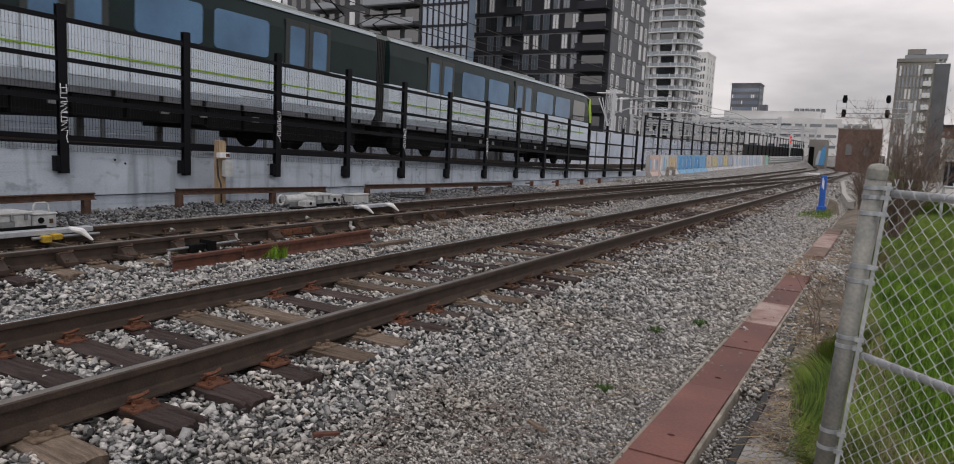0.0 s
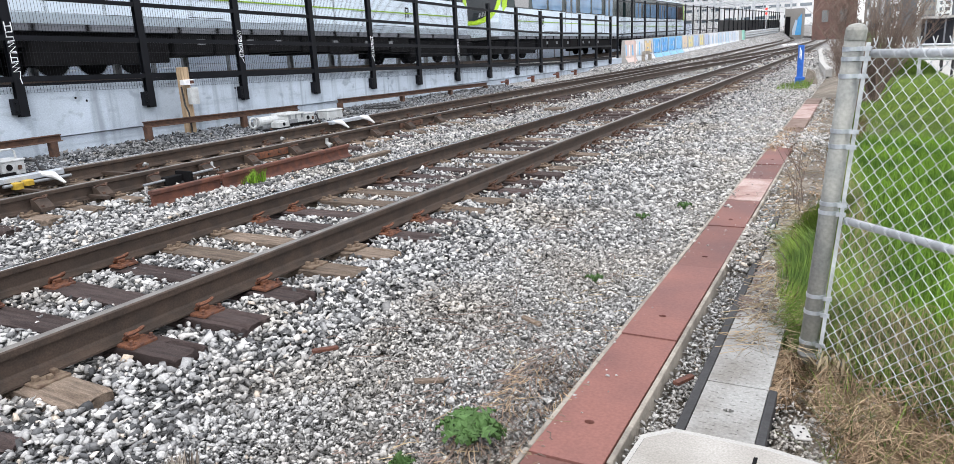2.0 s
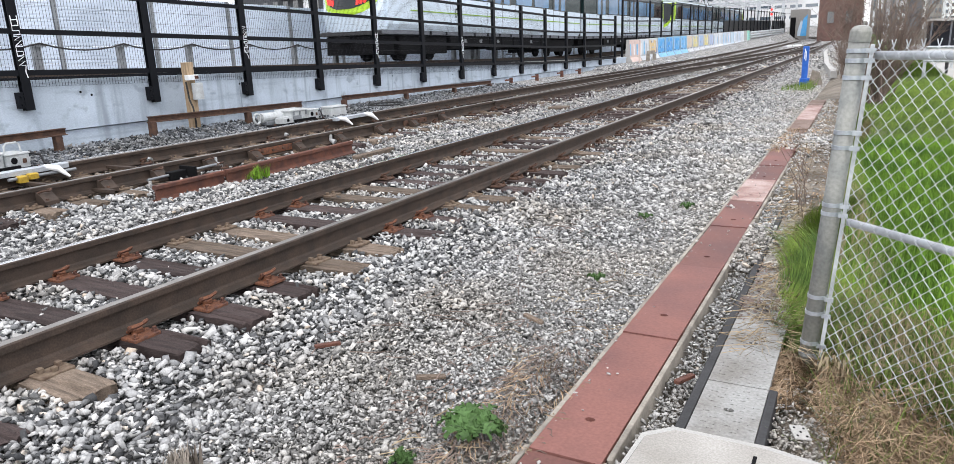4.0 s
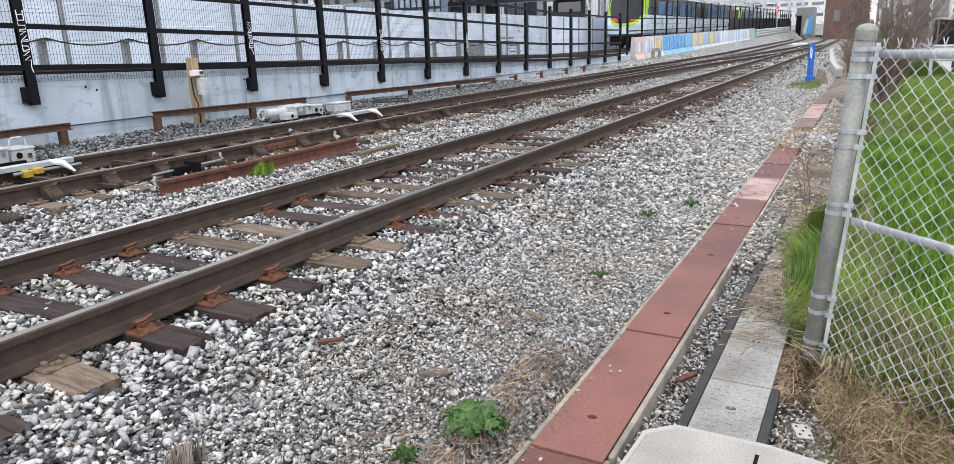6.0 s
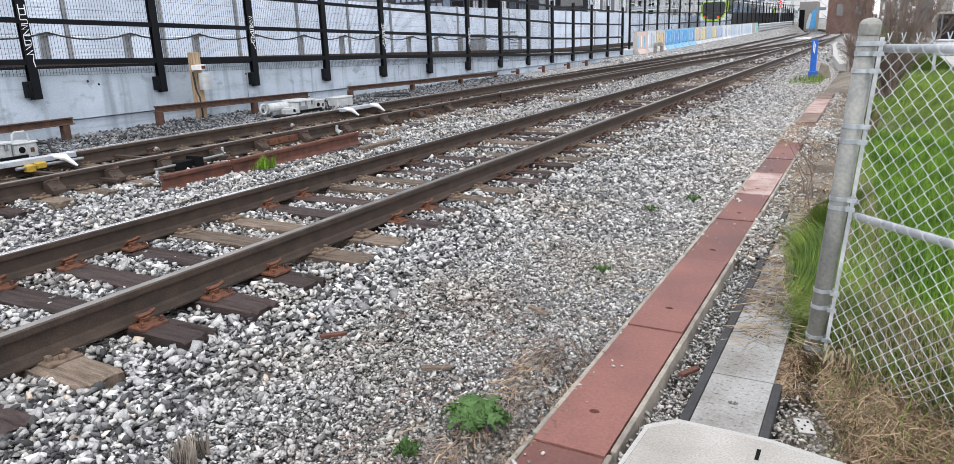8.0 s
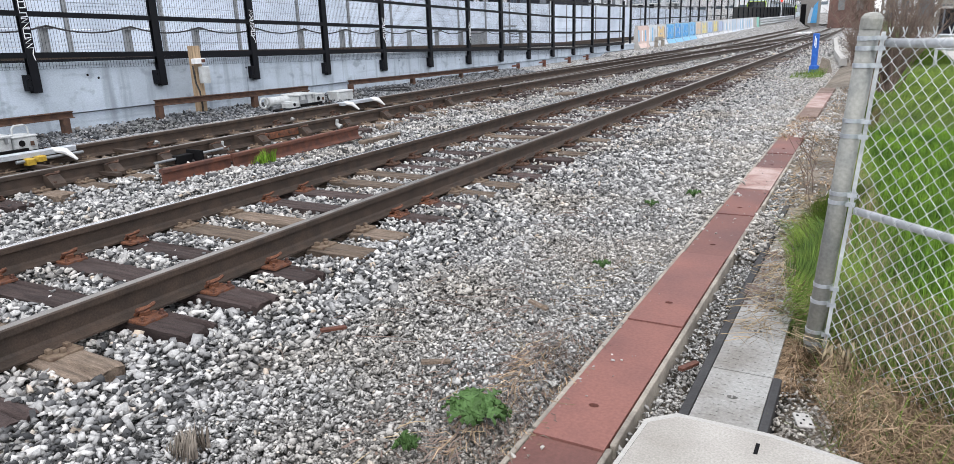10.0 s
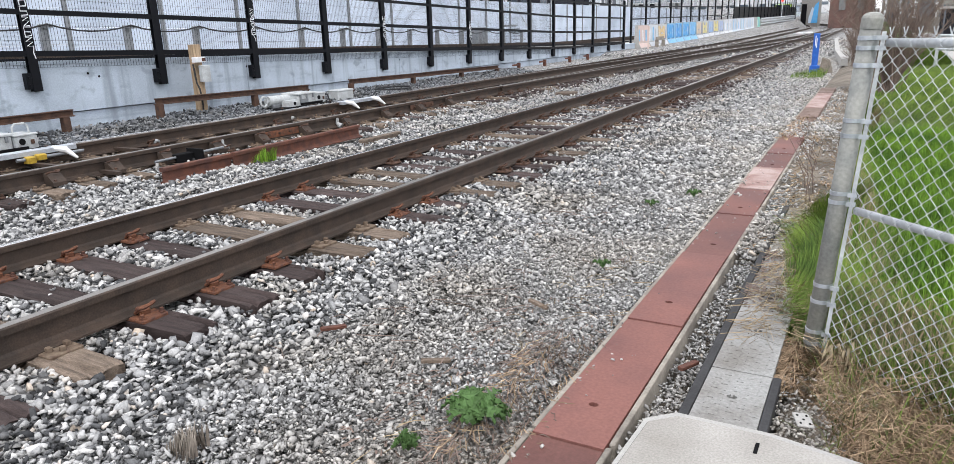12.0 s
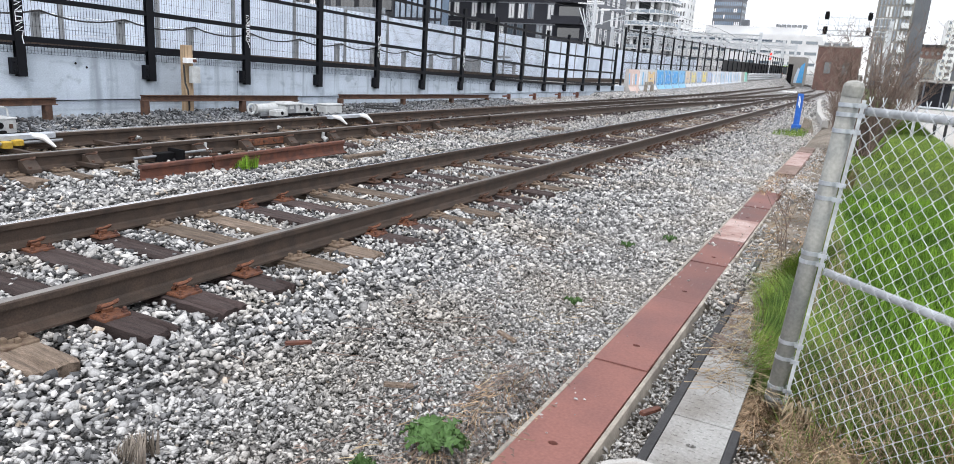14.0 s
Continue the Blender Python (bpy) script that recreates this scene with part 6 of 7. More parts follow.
part("mural", Shape().add([(-6.3, 127.98, 0.8), (-5.2, 127.98, 0.8), (-5.17, 127.98, 4.1), (-5.7, 127.98, 3.5), (-6.1, 127.98, 2.4)], [(0, 1, 2, 3, 4)]), PAINTS[5], t, "blue sweeping mural")
part("mural", Shape().add([(-6.5, 127.97, 0.8), (-6.1, 127.97, 0.8), (-5.8, 127.97, 3.0), (-6.1, 127.97, 3.2), (-6.5, 127.97, 1.6)], [(0, 1, 2, 3, 4)]), PAINTS[14], t)
t = thing("apartment_building", "grey apartment tower with a white balconied corner", "building", group="apartment buildings")
part("wall", Shape().box(40.3, 92, 420, 440, -1, 36), M_GREY_FACADE, t)
part("corner_wall", Shape().box(34.6, 40.29, 419.4, 440, -1, 34), M_LIGHT_FACADE, t, "white corner bay")
facade_windows(t, 41.0, 80, 420, 1.0, 11, 3.0, 10, 1.9, 1.3, M_GLASS_DARK, "x", blinds=0.15, seed=31)
for f in range(11):
    part("window", Shape().box(37.4, 39.4, 419.3, 419.45, 1.8 + 3.0 * f, 3.3 + 3.0 * f), M_GLASS_DARK, t)
    part("window", Shape().box(35.2, 36.2, 419.3, 419.45, 1.8 + 3.0 * f, 3.3 + 3.0 * f), M_GLASS, t)
    for x in (45.5, 57.2, 68.9):
        part("balcony", Shape().box(x - 2, x + 2, 418.4, 419.94, 1.0 + 3.0 * f, 2.0 + 3.0 * f), M_CURTAIN, t)
t = thing("apartment_building", "small white building with a dark red upper storey", "building", group="apartment buildings")
part("wall", Shape().box(15.2, 20.4, 300, 312, -1, 11.6), M_LIGHT_FACADE, t)
part("wing", Shape().box(20.41, 25.2, 300.4, 312, -1, 11.4), M_STONE_FACADE, t)
part("upper_storey", Shape().box(18.4, 26.5, 304, 314, 11.62, 15.4), M_BRICK, t, "dark red upper storey")
part("roof", Shape().box(18.0, 27, 303.5, 314, 15.42, 16.4), M_DARK_BRICK, t, "dark flat roof")
facade_windows(t, 15.6, 20.2, 300, 0.2, 4, 2.7, 3, 0.8, 1.3, M_GLASS_DARK, "x", seed=33)
facade_windows(t, 20.6, 25.0, 300.4, 0.2, 4, 2.7, 4, 0.6, 1.3, M_GLASS, "x", seed=34)
facade_windows(t, 19.0, 26.0, 304, 12.0, 1, 2.7, 4, 0.9, 1.2, M_GLASS_DARK, "x", seed=35)
t = thing("platform_shelter", "dark open shelter with a pale flat roof beyond the field", "shelter")
part("roof", Shape().box(7.3, 9.5, 60, 64, 1.78, 1.92), M_CONC_LIGHT, t)
part("back_wall", Shape().box(7.4, 9.4, 63.6, 63.9, -0.4, 1.758), M_DARK_BRICK, t)
for x in (7.4, 8.55, 9.3):
    part("pier", Shape().box(x, x + 0.1, 60.2, 60.3, -0.4, 1.778), M_GREY_FACADE, t)
t = thing("field_wall", "low pale concrete wall closing the field", "wall", kind="structure")
part("panel", Shape().box(5.2, 60, 76, 76.4, -0.5, 1.2), M_STONE_FACADE, t)
for k, (x, y) in enumerate(((6.75, 22.6), (7.9, 30.5), (8.2, 34.0))):
    o = solid("yard_barrier", barrier_mesh(3.0, 0.62), M_CONC_LIGHT, "pale concrete barrier standing in the paved yard", "barrier", "yard barriers")
    o.location, o.rotation_euler.z = (x, y, -0.24), -0.09
for x, y in ((5.95, 18.5), (6.0, 22.0), (6.03, 25.6), (6.05, 29.2), (6.3, 32.6), (7.3, 36.5)):
    o = solid("bollard", Shape().tube([(0, 0, -0.1), (0, 0, 0.56), (0, 0, 0.59)], [0.04, 0.04, 0.02], 12), M_DARK_RUBBER, "dark steel bollard at the edge of the grass", "bollard", "bollards")
    o.location = (x, y, -0.22)


def build_parked_car(x, y, paint):
    t = thing("parked_car", "dark parked car seen across the yard", "car", at=(x, y, -0.22), group="parked cars")
    prof = [(-2.1, 0.3), (-2.15, 0.75), (-1.9, 0.92), (-1.2, 0.98), (-0.5, 1.42), (0.9, 1.45), (1.6, 1.02), (2.1, 0.95), (2.15, 0.35)]
    n = len(prof)
    body = Shape().add([(-0.85, a, b) for a, b in prof] + [(0.85, a, b) for a, b in prof], [tuple(range(n)), tuple(range(2 * n - 1, n - 1, -1))] + [(i, n + i, n + (i + 1) % n, (i + 1) % n) for i in range(n)])
    part("body", body, paint, t)
    for sx in (-1, 1):
        part("side_window", Shape().box(sx * 0.851, sx * 0.858, -0.5, 1.0, 1.04, 1.34), M_GLASS_DARK, t)
        for w in (-1.35, 1.35):
            part("wheel", Shape().disc_bar((sx * 0.8, w, 0.31), (1, 0, 0), 0.31, 0.2, 16), M_UNDER, t)


build_parked_car(9.0, 31.0, M_BRICK)
build_parked_car(9.2, 37.5, M_DARK_BRICK)
t = thing("pipe_railing", "galvanised pipe railing at the field's edge", "railing")
part("rail", Shape().tube([(5.2, 26, 0.35), (9.5, 22, 0.35)], 0.04, 8), M_GALV, t)
part("rail", Shape().tube([(5.2, 26, 0.75), (9.5, 22, 0.75)], 0.04, 8), M_GALV, t)
for k in range(4):
    part("post", Shape().tube([(5.2 + 1.43 * k, 26 - 1.333 * k, -0.3), (5.2 + 1.43 * k, 26 - 1.333 * k, 0.78)], 0.045, 8), M_UNDER if k % 2 else M_GALV, t)


# ---- overhead line and signals ----
def lattice(s, a, b, w, n, r=0.03):
    """A square lattice mast or beam between a and b."""
    a, b = Vector(a), Vector(b)
    d = (b - a).normalized()
    ref = Vector((0, 0, 1)) if abs(d.z) < 0.9 else Vector((1, 0, 0))
    u = d.cross(ref).normalized() * w / 2
    v = d.cross(u).normalized() * w / 2
    corners = [u + v, u - v, -u - v, -u + v]
    for c in corners:
        s.tube([a + c, b + c], r, 4)
    for k in range(n):
        p, q = a.lerp(b, k / n), a.lerp(b, (k + 1) / n)
        for i in range(4):
            c0, c1 = corners[i], corners[(i + 1) % 4]
            s.tube([p + c0, q + c1] if k % 2 else [p + c1, q + c0], r * 0.6, 4, False)
    return s


def build_mast(x, y, h, reach):
    t = thing("catenary_mast", "galvanised overhead-line mast with a bracket arm and insulators", "mast", group="catenary masts")
    z = -0.3
    part("mast", Shape().box(x - 0.13, x + 0.13, y - 0.13, y + 0.13, z, h), M_GALV, t)
    part("arm", Shape().tube([(x, y, h - 0.9), (x + reach, y, h - 0.7)], 0.05, 6).tube([(x, y, h - 2.2), (x + reach * 0.9, y, h - 0.8)], 0.04, 6)
         .tube([(x + reach * 0.3, y, h - 1.75), (x + reach * 1.05, y, h - 1.6)], 0.03, 6), M_GALV, t)
    part("insulator", Shape().tube([(x + reach * 0.12, y, h - 0.88), (x + reach * 0.3, y, h - 0.84)], 0.09, 8), M_WHITE_PAINT, t)
    part("insulator", Shape().tube([(x - 0.8, y, h - 0.2), (x + 0.8, y, h - 0.2)], 0.06, 8), M_WHITE_PAINT, t)


for x, y, h, r in ((-18.2, 62, 7.0, 4.5), (-17.6, 92, 7.4, 4.5), (-17.6, 122, 7.8, 4.5), (-17.4, 152, 8.4, 4.5), (-26, 106, 8.2, 3.5), (-28, 140, 8.6, 3.5)):
    build_mast(x, y, h, r)
t = thing("lattice_mast", "tall galvanised lattice mast with guy braces", "mast", group="catenary masts")
part("mast", lattice(Shape(), (-22.2, 72, -0.3), (-22.2, 72, 7.8), 0.6, 12), M_GALV, t)
part("brace", Shape().tube([(-23.4, 72, 7.0), (-20.6, 72, 0.5)], 0.06, 5).tube([(-23.0, 72, 7.0), (-21.4, 72, 0.5)], 0.06, 5), M_GALV, t)
part("cross_arm", Shape().tube([(-23.6, 72, 7.5), (-20.8, 72, 7.5)], 0.07, 6), M_WHITE_PAINT, t)
for y, x0, x1, h in ((104, -30, -9.5, 6.5), (130, -36, -9.0, 6.8), (160, -42, -9.5, 7.6), (190, -46, -12, 8.6)):
    t = thing("overhead_gantry", "grey steel portal spanning the tracks with wire droppers", "gantry", group="overhead gantries")
    part("beam", lattice(Shape(), (x0, y, h), (x1, y, h), 0.5, 26, 0.05), M_GALV, t)
    n = 4
    for k in range(n):
        x = x0 + (x1 - x0) * k / (n - 1)
        part("column", Shape().box(x - 0.2, x + 0.2, y - 0.2, y + 0.2, -0.4, h + 0.6), M_GALV, t)
    for k in range(6):
        x = x0 + (x1 - x0) * (k + 0.5) / 6
        part("dropper", Shape().tube([(x, y, h - 0.25), (x, y, h - 1.6)], 0.05, 5).tube([(x - 1.6, y, h - 1.5), (x + 1.2, y, h - 1.3)], 0.04, 5), M_GALV, t)
s = Shape()
for x, z in ((-12.6, 6.6), (-12.6, 5.6), (-17.0, 7.2), (-22, 7.4), (-25.5, 7.6)):
    s.tube([(x, y, z - 0.02 * max(0, 30 - y) * 0 + 0.02 * abs((y % 45) - 22) - (0.0205 * min(y, 40) - 0.4)) for y in range(0, 200, 15)], 0.018, 4)
solid("overhead_wires", s, M_DARK_RUBBER, "thin dark overhead wires above the guideway", "wires", kind="stuff")


def build_signal_gantry():
    t = thing("signal_gantry", "cantilever signal gantry with railings and round black signal heads", "signal gantry")
    y = 90
    part("column", Shape().box(5.0, 5.4, y - 0.2, y + 0.2, -0.3, 8.0), M_GALV, t)
    part("beam", lattice(Shape(), (-1.9, y, 6.6), (5.2, y, 6.6), 0.5, 12, 0.035), M_GALV, t)
    rail = Shape()
    for z in (7.4, 8.2):
        rail.tube([(-1.9, y - 0.4, z), (5.2, y - 0.4, z)], 0.03, 5)
    for k in range(8):
        x = -1.9 + 1.0 * k
        rail.tube([(x, y - 0.4, 6.8), (x, y - 0.4, 8.2)], 0.03, 5)
    part("railing", rail, M_GALV, t)
    for x in (-1.1, 3.1):
        for z in (6.8, 8.35):
            part("signal_head", Shape().tube([(x, y - 0.7, z), (x, y - 0.9, z)], [0.26, 0.26], 14).box(x - 0.2, x + 0.2, y - 0.95, y - 0.72, z - 0.42, z + 0.42, c=0.06), M_UNDER, t, "black signal head")


build_signal_gantry()
t = thing("dwarf_signal", "red-lit signal on a slim mast beside the screen", "signal")
part("mast", Shape().tube([(-8.3, 108, 0.2), (-8.3, 108, 4.6)], 0.07, 6), M_GALV, t)
for z in (3.9, 4.5):
    part("lamp", Shape().tube([(-8.3, 107.9, z), (-8.3, 107.75, z)], 0.16, 10), M_RED_LIGHT, t)
t = thing("equipment_cabinet", "grey trackside cabinet beyond the fence end", "cabinet")
part("case", Shape().box(-9.6, -8.7, 131, 132, 0.3, 3.0, c=0.05), M_STEEL_GREY, t)


def build_stairs():
    t = thing("steel_stair", "small steel access stair against the noise wall", "stair")
    y0 = 38.5
    for k in range(6):
        y, z = y0 + 0.28 * k, 1.5 - 0.2 * k
        part("tread", Shape().box(-15.6, -14.9, y, y + 0.26, z, z + 0.04), M_STEEL_GREY, t)
    part("stringer", Shape().box(-14.9, -14.85, y0 - 1.6, y0, 1.45, 1.56), M_STEEL_GREY, t)
    part("handrail", Shape().tube([(-14.88, y0 - 1.6, 1.5), (-14.88, y0 - 1.6, 2.5), (-14.88, y0, 2.5), (-14.88, y0 + 1.7, 1.4), (-14.88, y0 + 1.7, 0.4)], 0.03, 6), M_GALV, t)
    part("cabinet", Shape().box(-15.3, -14.7, 33.6, 34.5, 0.3, 1.45, c=0.03), M_STEEL_GREY, t)


build_stairs()


# ---- bare bush ----
def build_bush(x, y, h, spread, n, seed):
    rnd = random.Random(seed)
    t = thing("bare_shrub", "leafless brown shrub with many upright forking stems", "shrub", at=(0, 0, 0))
    stems, twigs = Shape(), Shape()
    for k in range(n):
        a, lean = rnd.uniform(0, 2 * math.pi), rnd.uniform(0.1, 1.0) * spread
        p = Vector((x + rnd.uniform(-0.12, 0.12), y + rnd.uniform(-0.3, 0.3), -0.25))
        pts = [p.copy()]
        seg = 6
        top = h * rnd.uniform(0.6, 1.0)
        for j in range(1, seg + 1):
            f = j / seg
            pts.append(p + Vector((math.cos(a) * lean * f ** 1.05 + rnd.uniform(-0.05, 0.05), math.sin(a) * lean * f ** 1.05 + rnd.uniform(-0.05, 0.05), top * f)))
        r = rnd.uniform(0.008, 0.02)
        stems.tube(pts, [r * (1 - 0.85 * j / seg) for j in range(seg + 1)], 4, False)
        for j in range(2, seg + 1):
            for _ in range(6):
                b = pts[j - 1].lerp(pts[j], rnd.random())
                d = Vector((rnd.uniform(-1, 1), rnd.uniform(-1, 1), rnd.uniform(0.2, 1.1))).normalized()
                ln = rnd.uniform(0.2, 0.6)
                q = b + d * ln * 0.5 + Vector((rnd.uniform(-0.05, 0.05), 0, 0.03))
                e = b + d * ln + Vector((0, 0, 0.08))
                twigs.tube([b, q, e], [0.004, 0.0028, 0.0012], 3, False)
                for _ in range(2):
                    d2 = (d + Vector((rnd.uniform(-1, 1), rnd.uniform(-1, 1), rnd.uniform(-0.2, 0.8)))).normalized()
                    twigs.tube([q, q + d2 * ln * 0.45], [0.003, 0.0012], 3, False)
    part("stem", stems, M_TWIG, t)
    part("twig", twigs, M_TWIG, t, kind="stuff")


build_bush(3.85, 17.0, 2.65, 1.45, 46, 3)
build_bush(3.02, 27.0, 1.35, 0.5, 12, 5)
for k, (x, y) in enumerate(((5.6, 58), (6.6, 62), (10.4, 57), (12.2, 58), (14.2, 60))):
    build_bush(x, y, 2.3, 1.7, 14, 60 + k)


# ---- stones, grass and litter ----
CUBE = (np.array([(-1, -1, -1), (1, -1, -1), (1, 1, -1), (-1, 1, -1), (-1, -1, 1), (1, -1, 1), (1, 1, 1), (-1, 1, 1)], float) * 0.66,
        np.array([(0, 2, 1), (0, 3, 2), (4, 5, 6), (4, 6, 7), (0, 1, 5), (0, 5, 4), (1, 2, 6), (1, 6, 5), (2, 3, 7), (2, 7, 6), (3, 0, 4), (3, 4, 7)]))
OCTA = (np.array([(1, 0, 0), (-1, 0, 0), (0, 1, 0), (0, -1, 0), (0, 0, 1), (0, 0, -1)], float),
        np.array([(0, 2, 4), (2, 1, 4), (1, 3, 4), (3, 0, 4), (2, 0, 5), (1, 2, 5), (3, 1, 5), (0, 3, 5)]))


def raw_mesh(name, verts, tris, material):
    me = bpy.data.meshes.new(name)
    me.vertices.add(len(verts))
    me.vertices.foreach_set("co", np.ascontiguousarray(verts, dtype=np.float32).ravel())
    me.loops.add(tris.size)
    me.loops.foreach_set("vertex_index", np.ascontiguousarray(tris, dtype=np.int32).ravel())
    me.polygons.add(len(tris))
    me.polygons.foreach_set("loop_start", np.arange(0, tris.size, 3, dtype=np.int32))
    me.polygons.foreach_set("loop_total", np.full(len(tris), 3, dtype=np.int32))
    me.update(calc_edges=True)
    me.materials.append(material)
    return me


def bed_height(x, y):
    """Top of the ballast, by place."""
    z = np.full_like(x, -0.215)
    for a, b in ((0.0, -GAUGE), (TRACK2_NEAR, TRACK2_FAR)):
        lift = TRACK2_Z if a != 0 else 0.0
        inside = (x < a + 0.9) & (x > b - 0.9)
        z = np.where(inside, -0.212 + lift, z)
    z = np.where(x < -6.2, -0.215 + 0.13 * np.clip((-6.2 - x) / 1.8, 0, 1), z)
    z = np.where((x < -2.3) & (x > -3.45), -0.192, z)
    z = np.where(x > 1.4, -0.205 - 0.02 * np.clip((x - 1.4) / 1.0, 0, 1), z)
    z = np.where((x > 2.93) & (x < 3.1), -0.195, z)
    return z + 0.015 * np.sin(x * 2.1 + y * 1.3) + 0.01 * np.sin(x * 5.3 - y * 3.7)


def scatter(name, label, x0, x1, y0, y1, count, size, base, seed, keep=None, flat=0.58, material=None, lift=0.0):
    rng = np.random.default_rng(seed)
    x, y = rng.uniform(x0, x1, count), rng.uniform(y0, y1, count)
    if keep is not None:
        k = keep(x, y)
        x, y = x[k], y[k]

    n = len(x)
    bv, bf = base
    m = len(bv)
    r = size * np.clip(rng.lognormal(-0.04, 0.33, n), 0.45, 2.0) / 2
    r *= 1 - 0.42 * np.clip((x - 0.5) / 1.5, 0, 1) * np.clip((8.5 - y) / 4, 0, 1) * (size < 0.05)
    sc = np.stack([r * rng.uniform(0.95, 1.95, n), r * rng.uniform(0.7, 1.15, n), r * rng.uniform(flat * 0.75, flat * 1.3, n)], 1)
    v = bv[None] * (1 + rng.uniform(-0.34, 0.26, (n, m, 1))) + rng.uniform(-0.25, 0.25, (n, m, 3))
    # broken faces: the upper half narrows and leans over, another half is cut slantwise
    top = (bv[:, 2] > 0)[None, :, None]
    v[..., :2] = np.where(top, v[..., :2] * rng.uniform(0.3, 1.0, (n, 1, 2)) + rng.uniform(-0.4, 0.4, (n, 1, 2)), v[..., :2])
    v[..., 2] += v[..., 0] * rng.uniform(-0.45, 0.45, (n, 1))
    v *= sc[:, None, :]
    a, b, c = rng.uniform(0, 2 * np.pi, n), rng.normal(0, 0.45, n), rng.normal(0, 0.45, n)
    ca, sa, cb, sb, cc, sd = np.cos(a), np.sin(a), np.cos(b), np.sin(b), np.cos(c), np.sin(c)
    X, Y, Z = v[..., 0], v[..., 1], v[..., 2]
    Y, Z = Y * cb[:, None] - Z * sb[:, None], Y * sb[:, None] + Z * cb[:, None]
    X, Z = X * cc[:, None] + Z * sd[:, None], -X * sd[:, None] + Z * cc[:, None]
    X, Y = X * ca[:, None] - Y * sa[:, None], X * sa[:, None] + Y * ca[:, None]
    z = bed_height(x, y) + rng.uniform(-0.056, 0.018, n) + lift
    v = np.stack([X + x[:, None], Y + y[:, None], Z + z[:, None]], 2).reshape(-1, 3)
    tris = (bf[None] + (np.arange(n) * m)[:, None, None]).reshape(-1, 3)
    return tagged(new(name, raw_mesh(name, v, tris, material or M_STONE)), label, "ballast", kind="stuff")


def clear_of_rails(x, y):
    k = (y > 1.4 - 0.5 * x) & (y > 0.55 + 0.5 * x)
    for r in (0.0, -GAUGE, TRACK2_NEAR, TRACK2_FAR):
        k &= np.abs(x - r) > 0.10
    for a, b in ((0.56, -GAUGE - 0.56), (TRACK2_NEAR + 0.56, TRACK2_FAR - 0.56)):
        phase = np.abs(((y + 0.175 + 0.2525) % 0.505) - 0.2525) if a > 0 else np.abs(((y - 0.1 + 0.2525) % 0.505) - 0.2525)
        on_tie = (x < a) & (x > b) & (phase < 0.125)
        k &= ~on_tie | (np.random.default_rng(1).random(len(x)) < 0.015)
    k &= ~((x > 2.58) & (x < 2.96)) & ~((x > 3.07) & (x < 3.42))
    k &= ~((x > -3.42) & (x < -3.04) & (y > 5.0) & (y < 8.8))
    return k


def beside_turnout(x, y):
    return clear_of_rails(x, y) & ((x > TRACK2_NEAR + 0.1) | (x < TRACK2_FAR - 0.1))


scatter("ballast_stones", "angular grey crushed stones beside the near rail", -2.6, 2.60, 0.6, 6.2, 67000, 0.037, CUBE, 11, clear_of_rails)
scatter("ballast_stones", "angular grey crushed stones between the tracks", -6.6, 2.60, 6.2, 13.5, 74000, 0.037, CUBE, 12, beside_turnout)
scatter("ballast_stones", "angular grey crushed stones between the tracks", -6.6, -2.6, 2.0, 6.2, 31000, 0.040, CUBE, 13, beside_turnout)
scatter("ballast_stones", "rust-stained stones between the turnout's rails", TRACK2_FAR, TRACK2_NEAR, 2.6, 13.5, 15000, 0.040, CUBE, 20, clear_of_rails, material=M_STONE_RUSTY, lift=-0.015)
scatter("ballast_stones", "small dusty stones beside the red lids", 1.2, 2.60, 1.2, 5.0, 26000, 0.026, OCTA, 58, clear_of_rails, lift=0.004)
scatter("ballast_stones", "grey crushed stones along the tracks", -7.0, 2.6, 13.5, 34, 52000, 0.042, OCTA, 14, clear_of_rails)
scatter("ballast_stones", "blue-grey stones darkened for shade at the foot of the wall", -8.5, -6.5, 3.0, 24, 26000, 0.048, CUBE, 15, material=M_STONE_DARK)
scatter("ballast_stones", "grey crushed stones at the barriers' foot", -8.2, 2.4, 34, 62, 11000, 0.085, OCTA, 19, clear_of_rails, lift=0.06)
scatter("gravel", "small pale gravel between the two cable troughs", 2.94, 3.08, 1.6, 7.0, 4200, 0.026, CUBE, 16)
scatter("gravel", "small gravel and stones at the fence foot", 3.41, 3.78, 1.9, 3.2, 3000, 0.024, CUBE, 17, lift=0.045)
scatter("gravel", "stones and grit scattered on the bare soil", 2.94, 3.45, 6.2, 18, 3200, 0.030, CUBE, 18, lift=0.062)


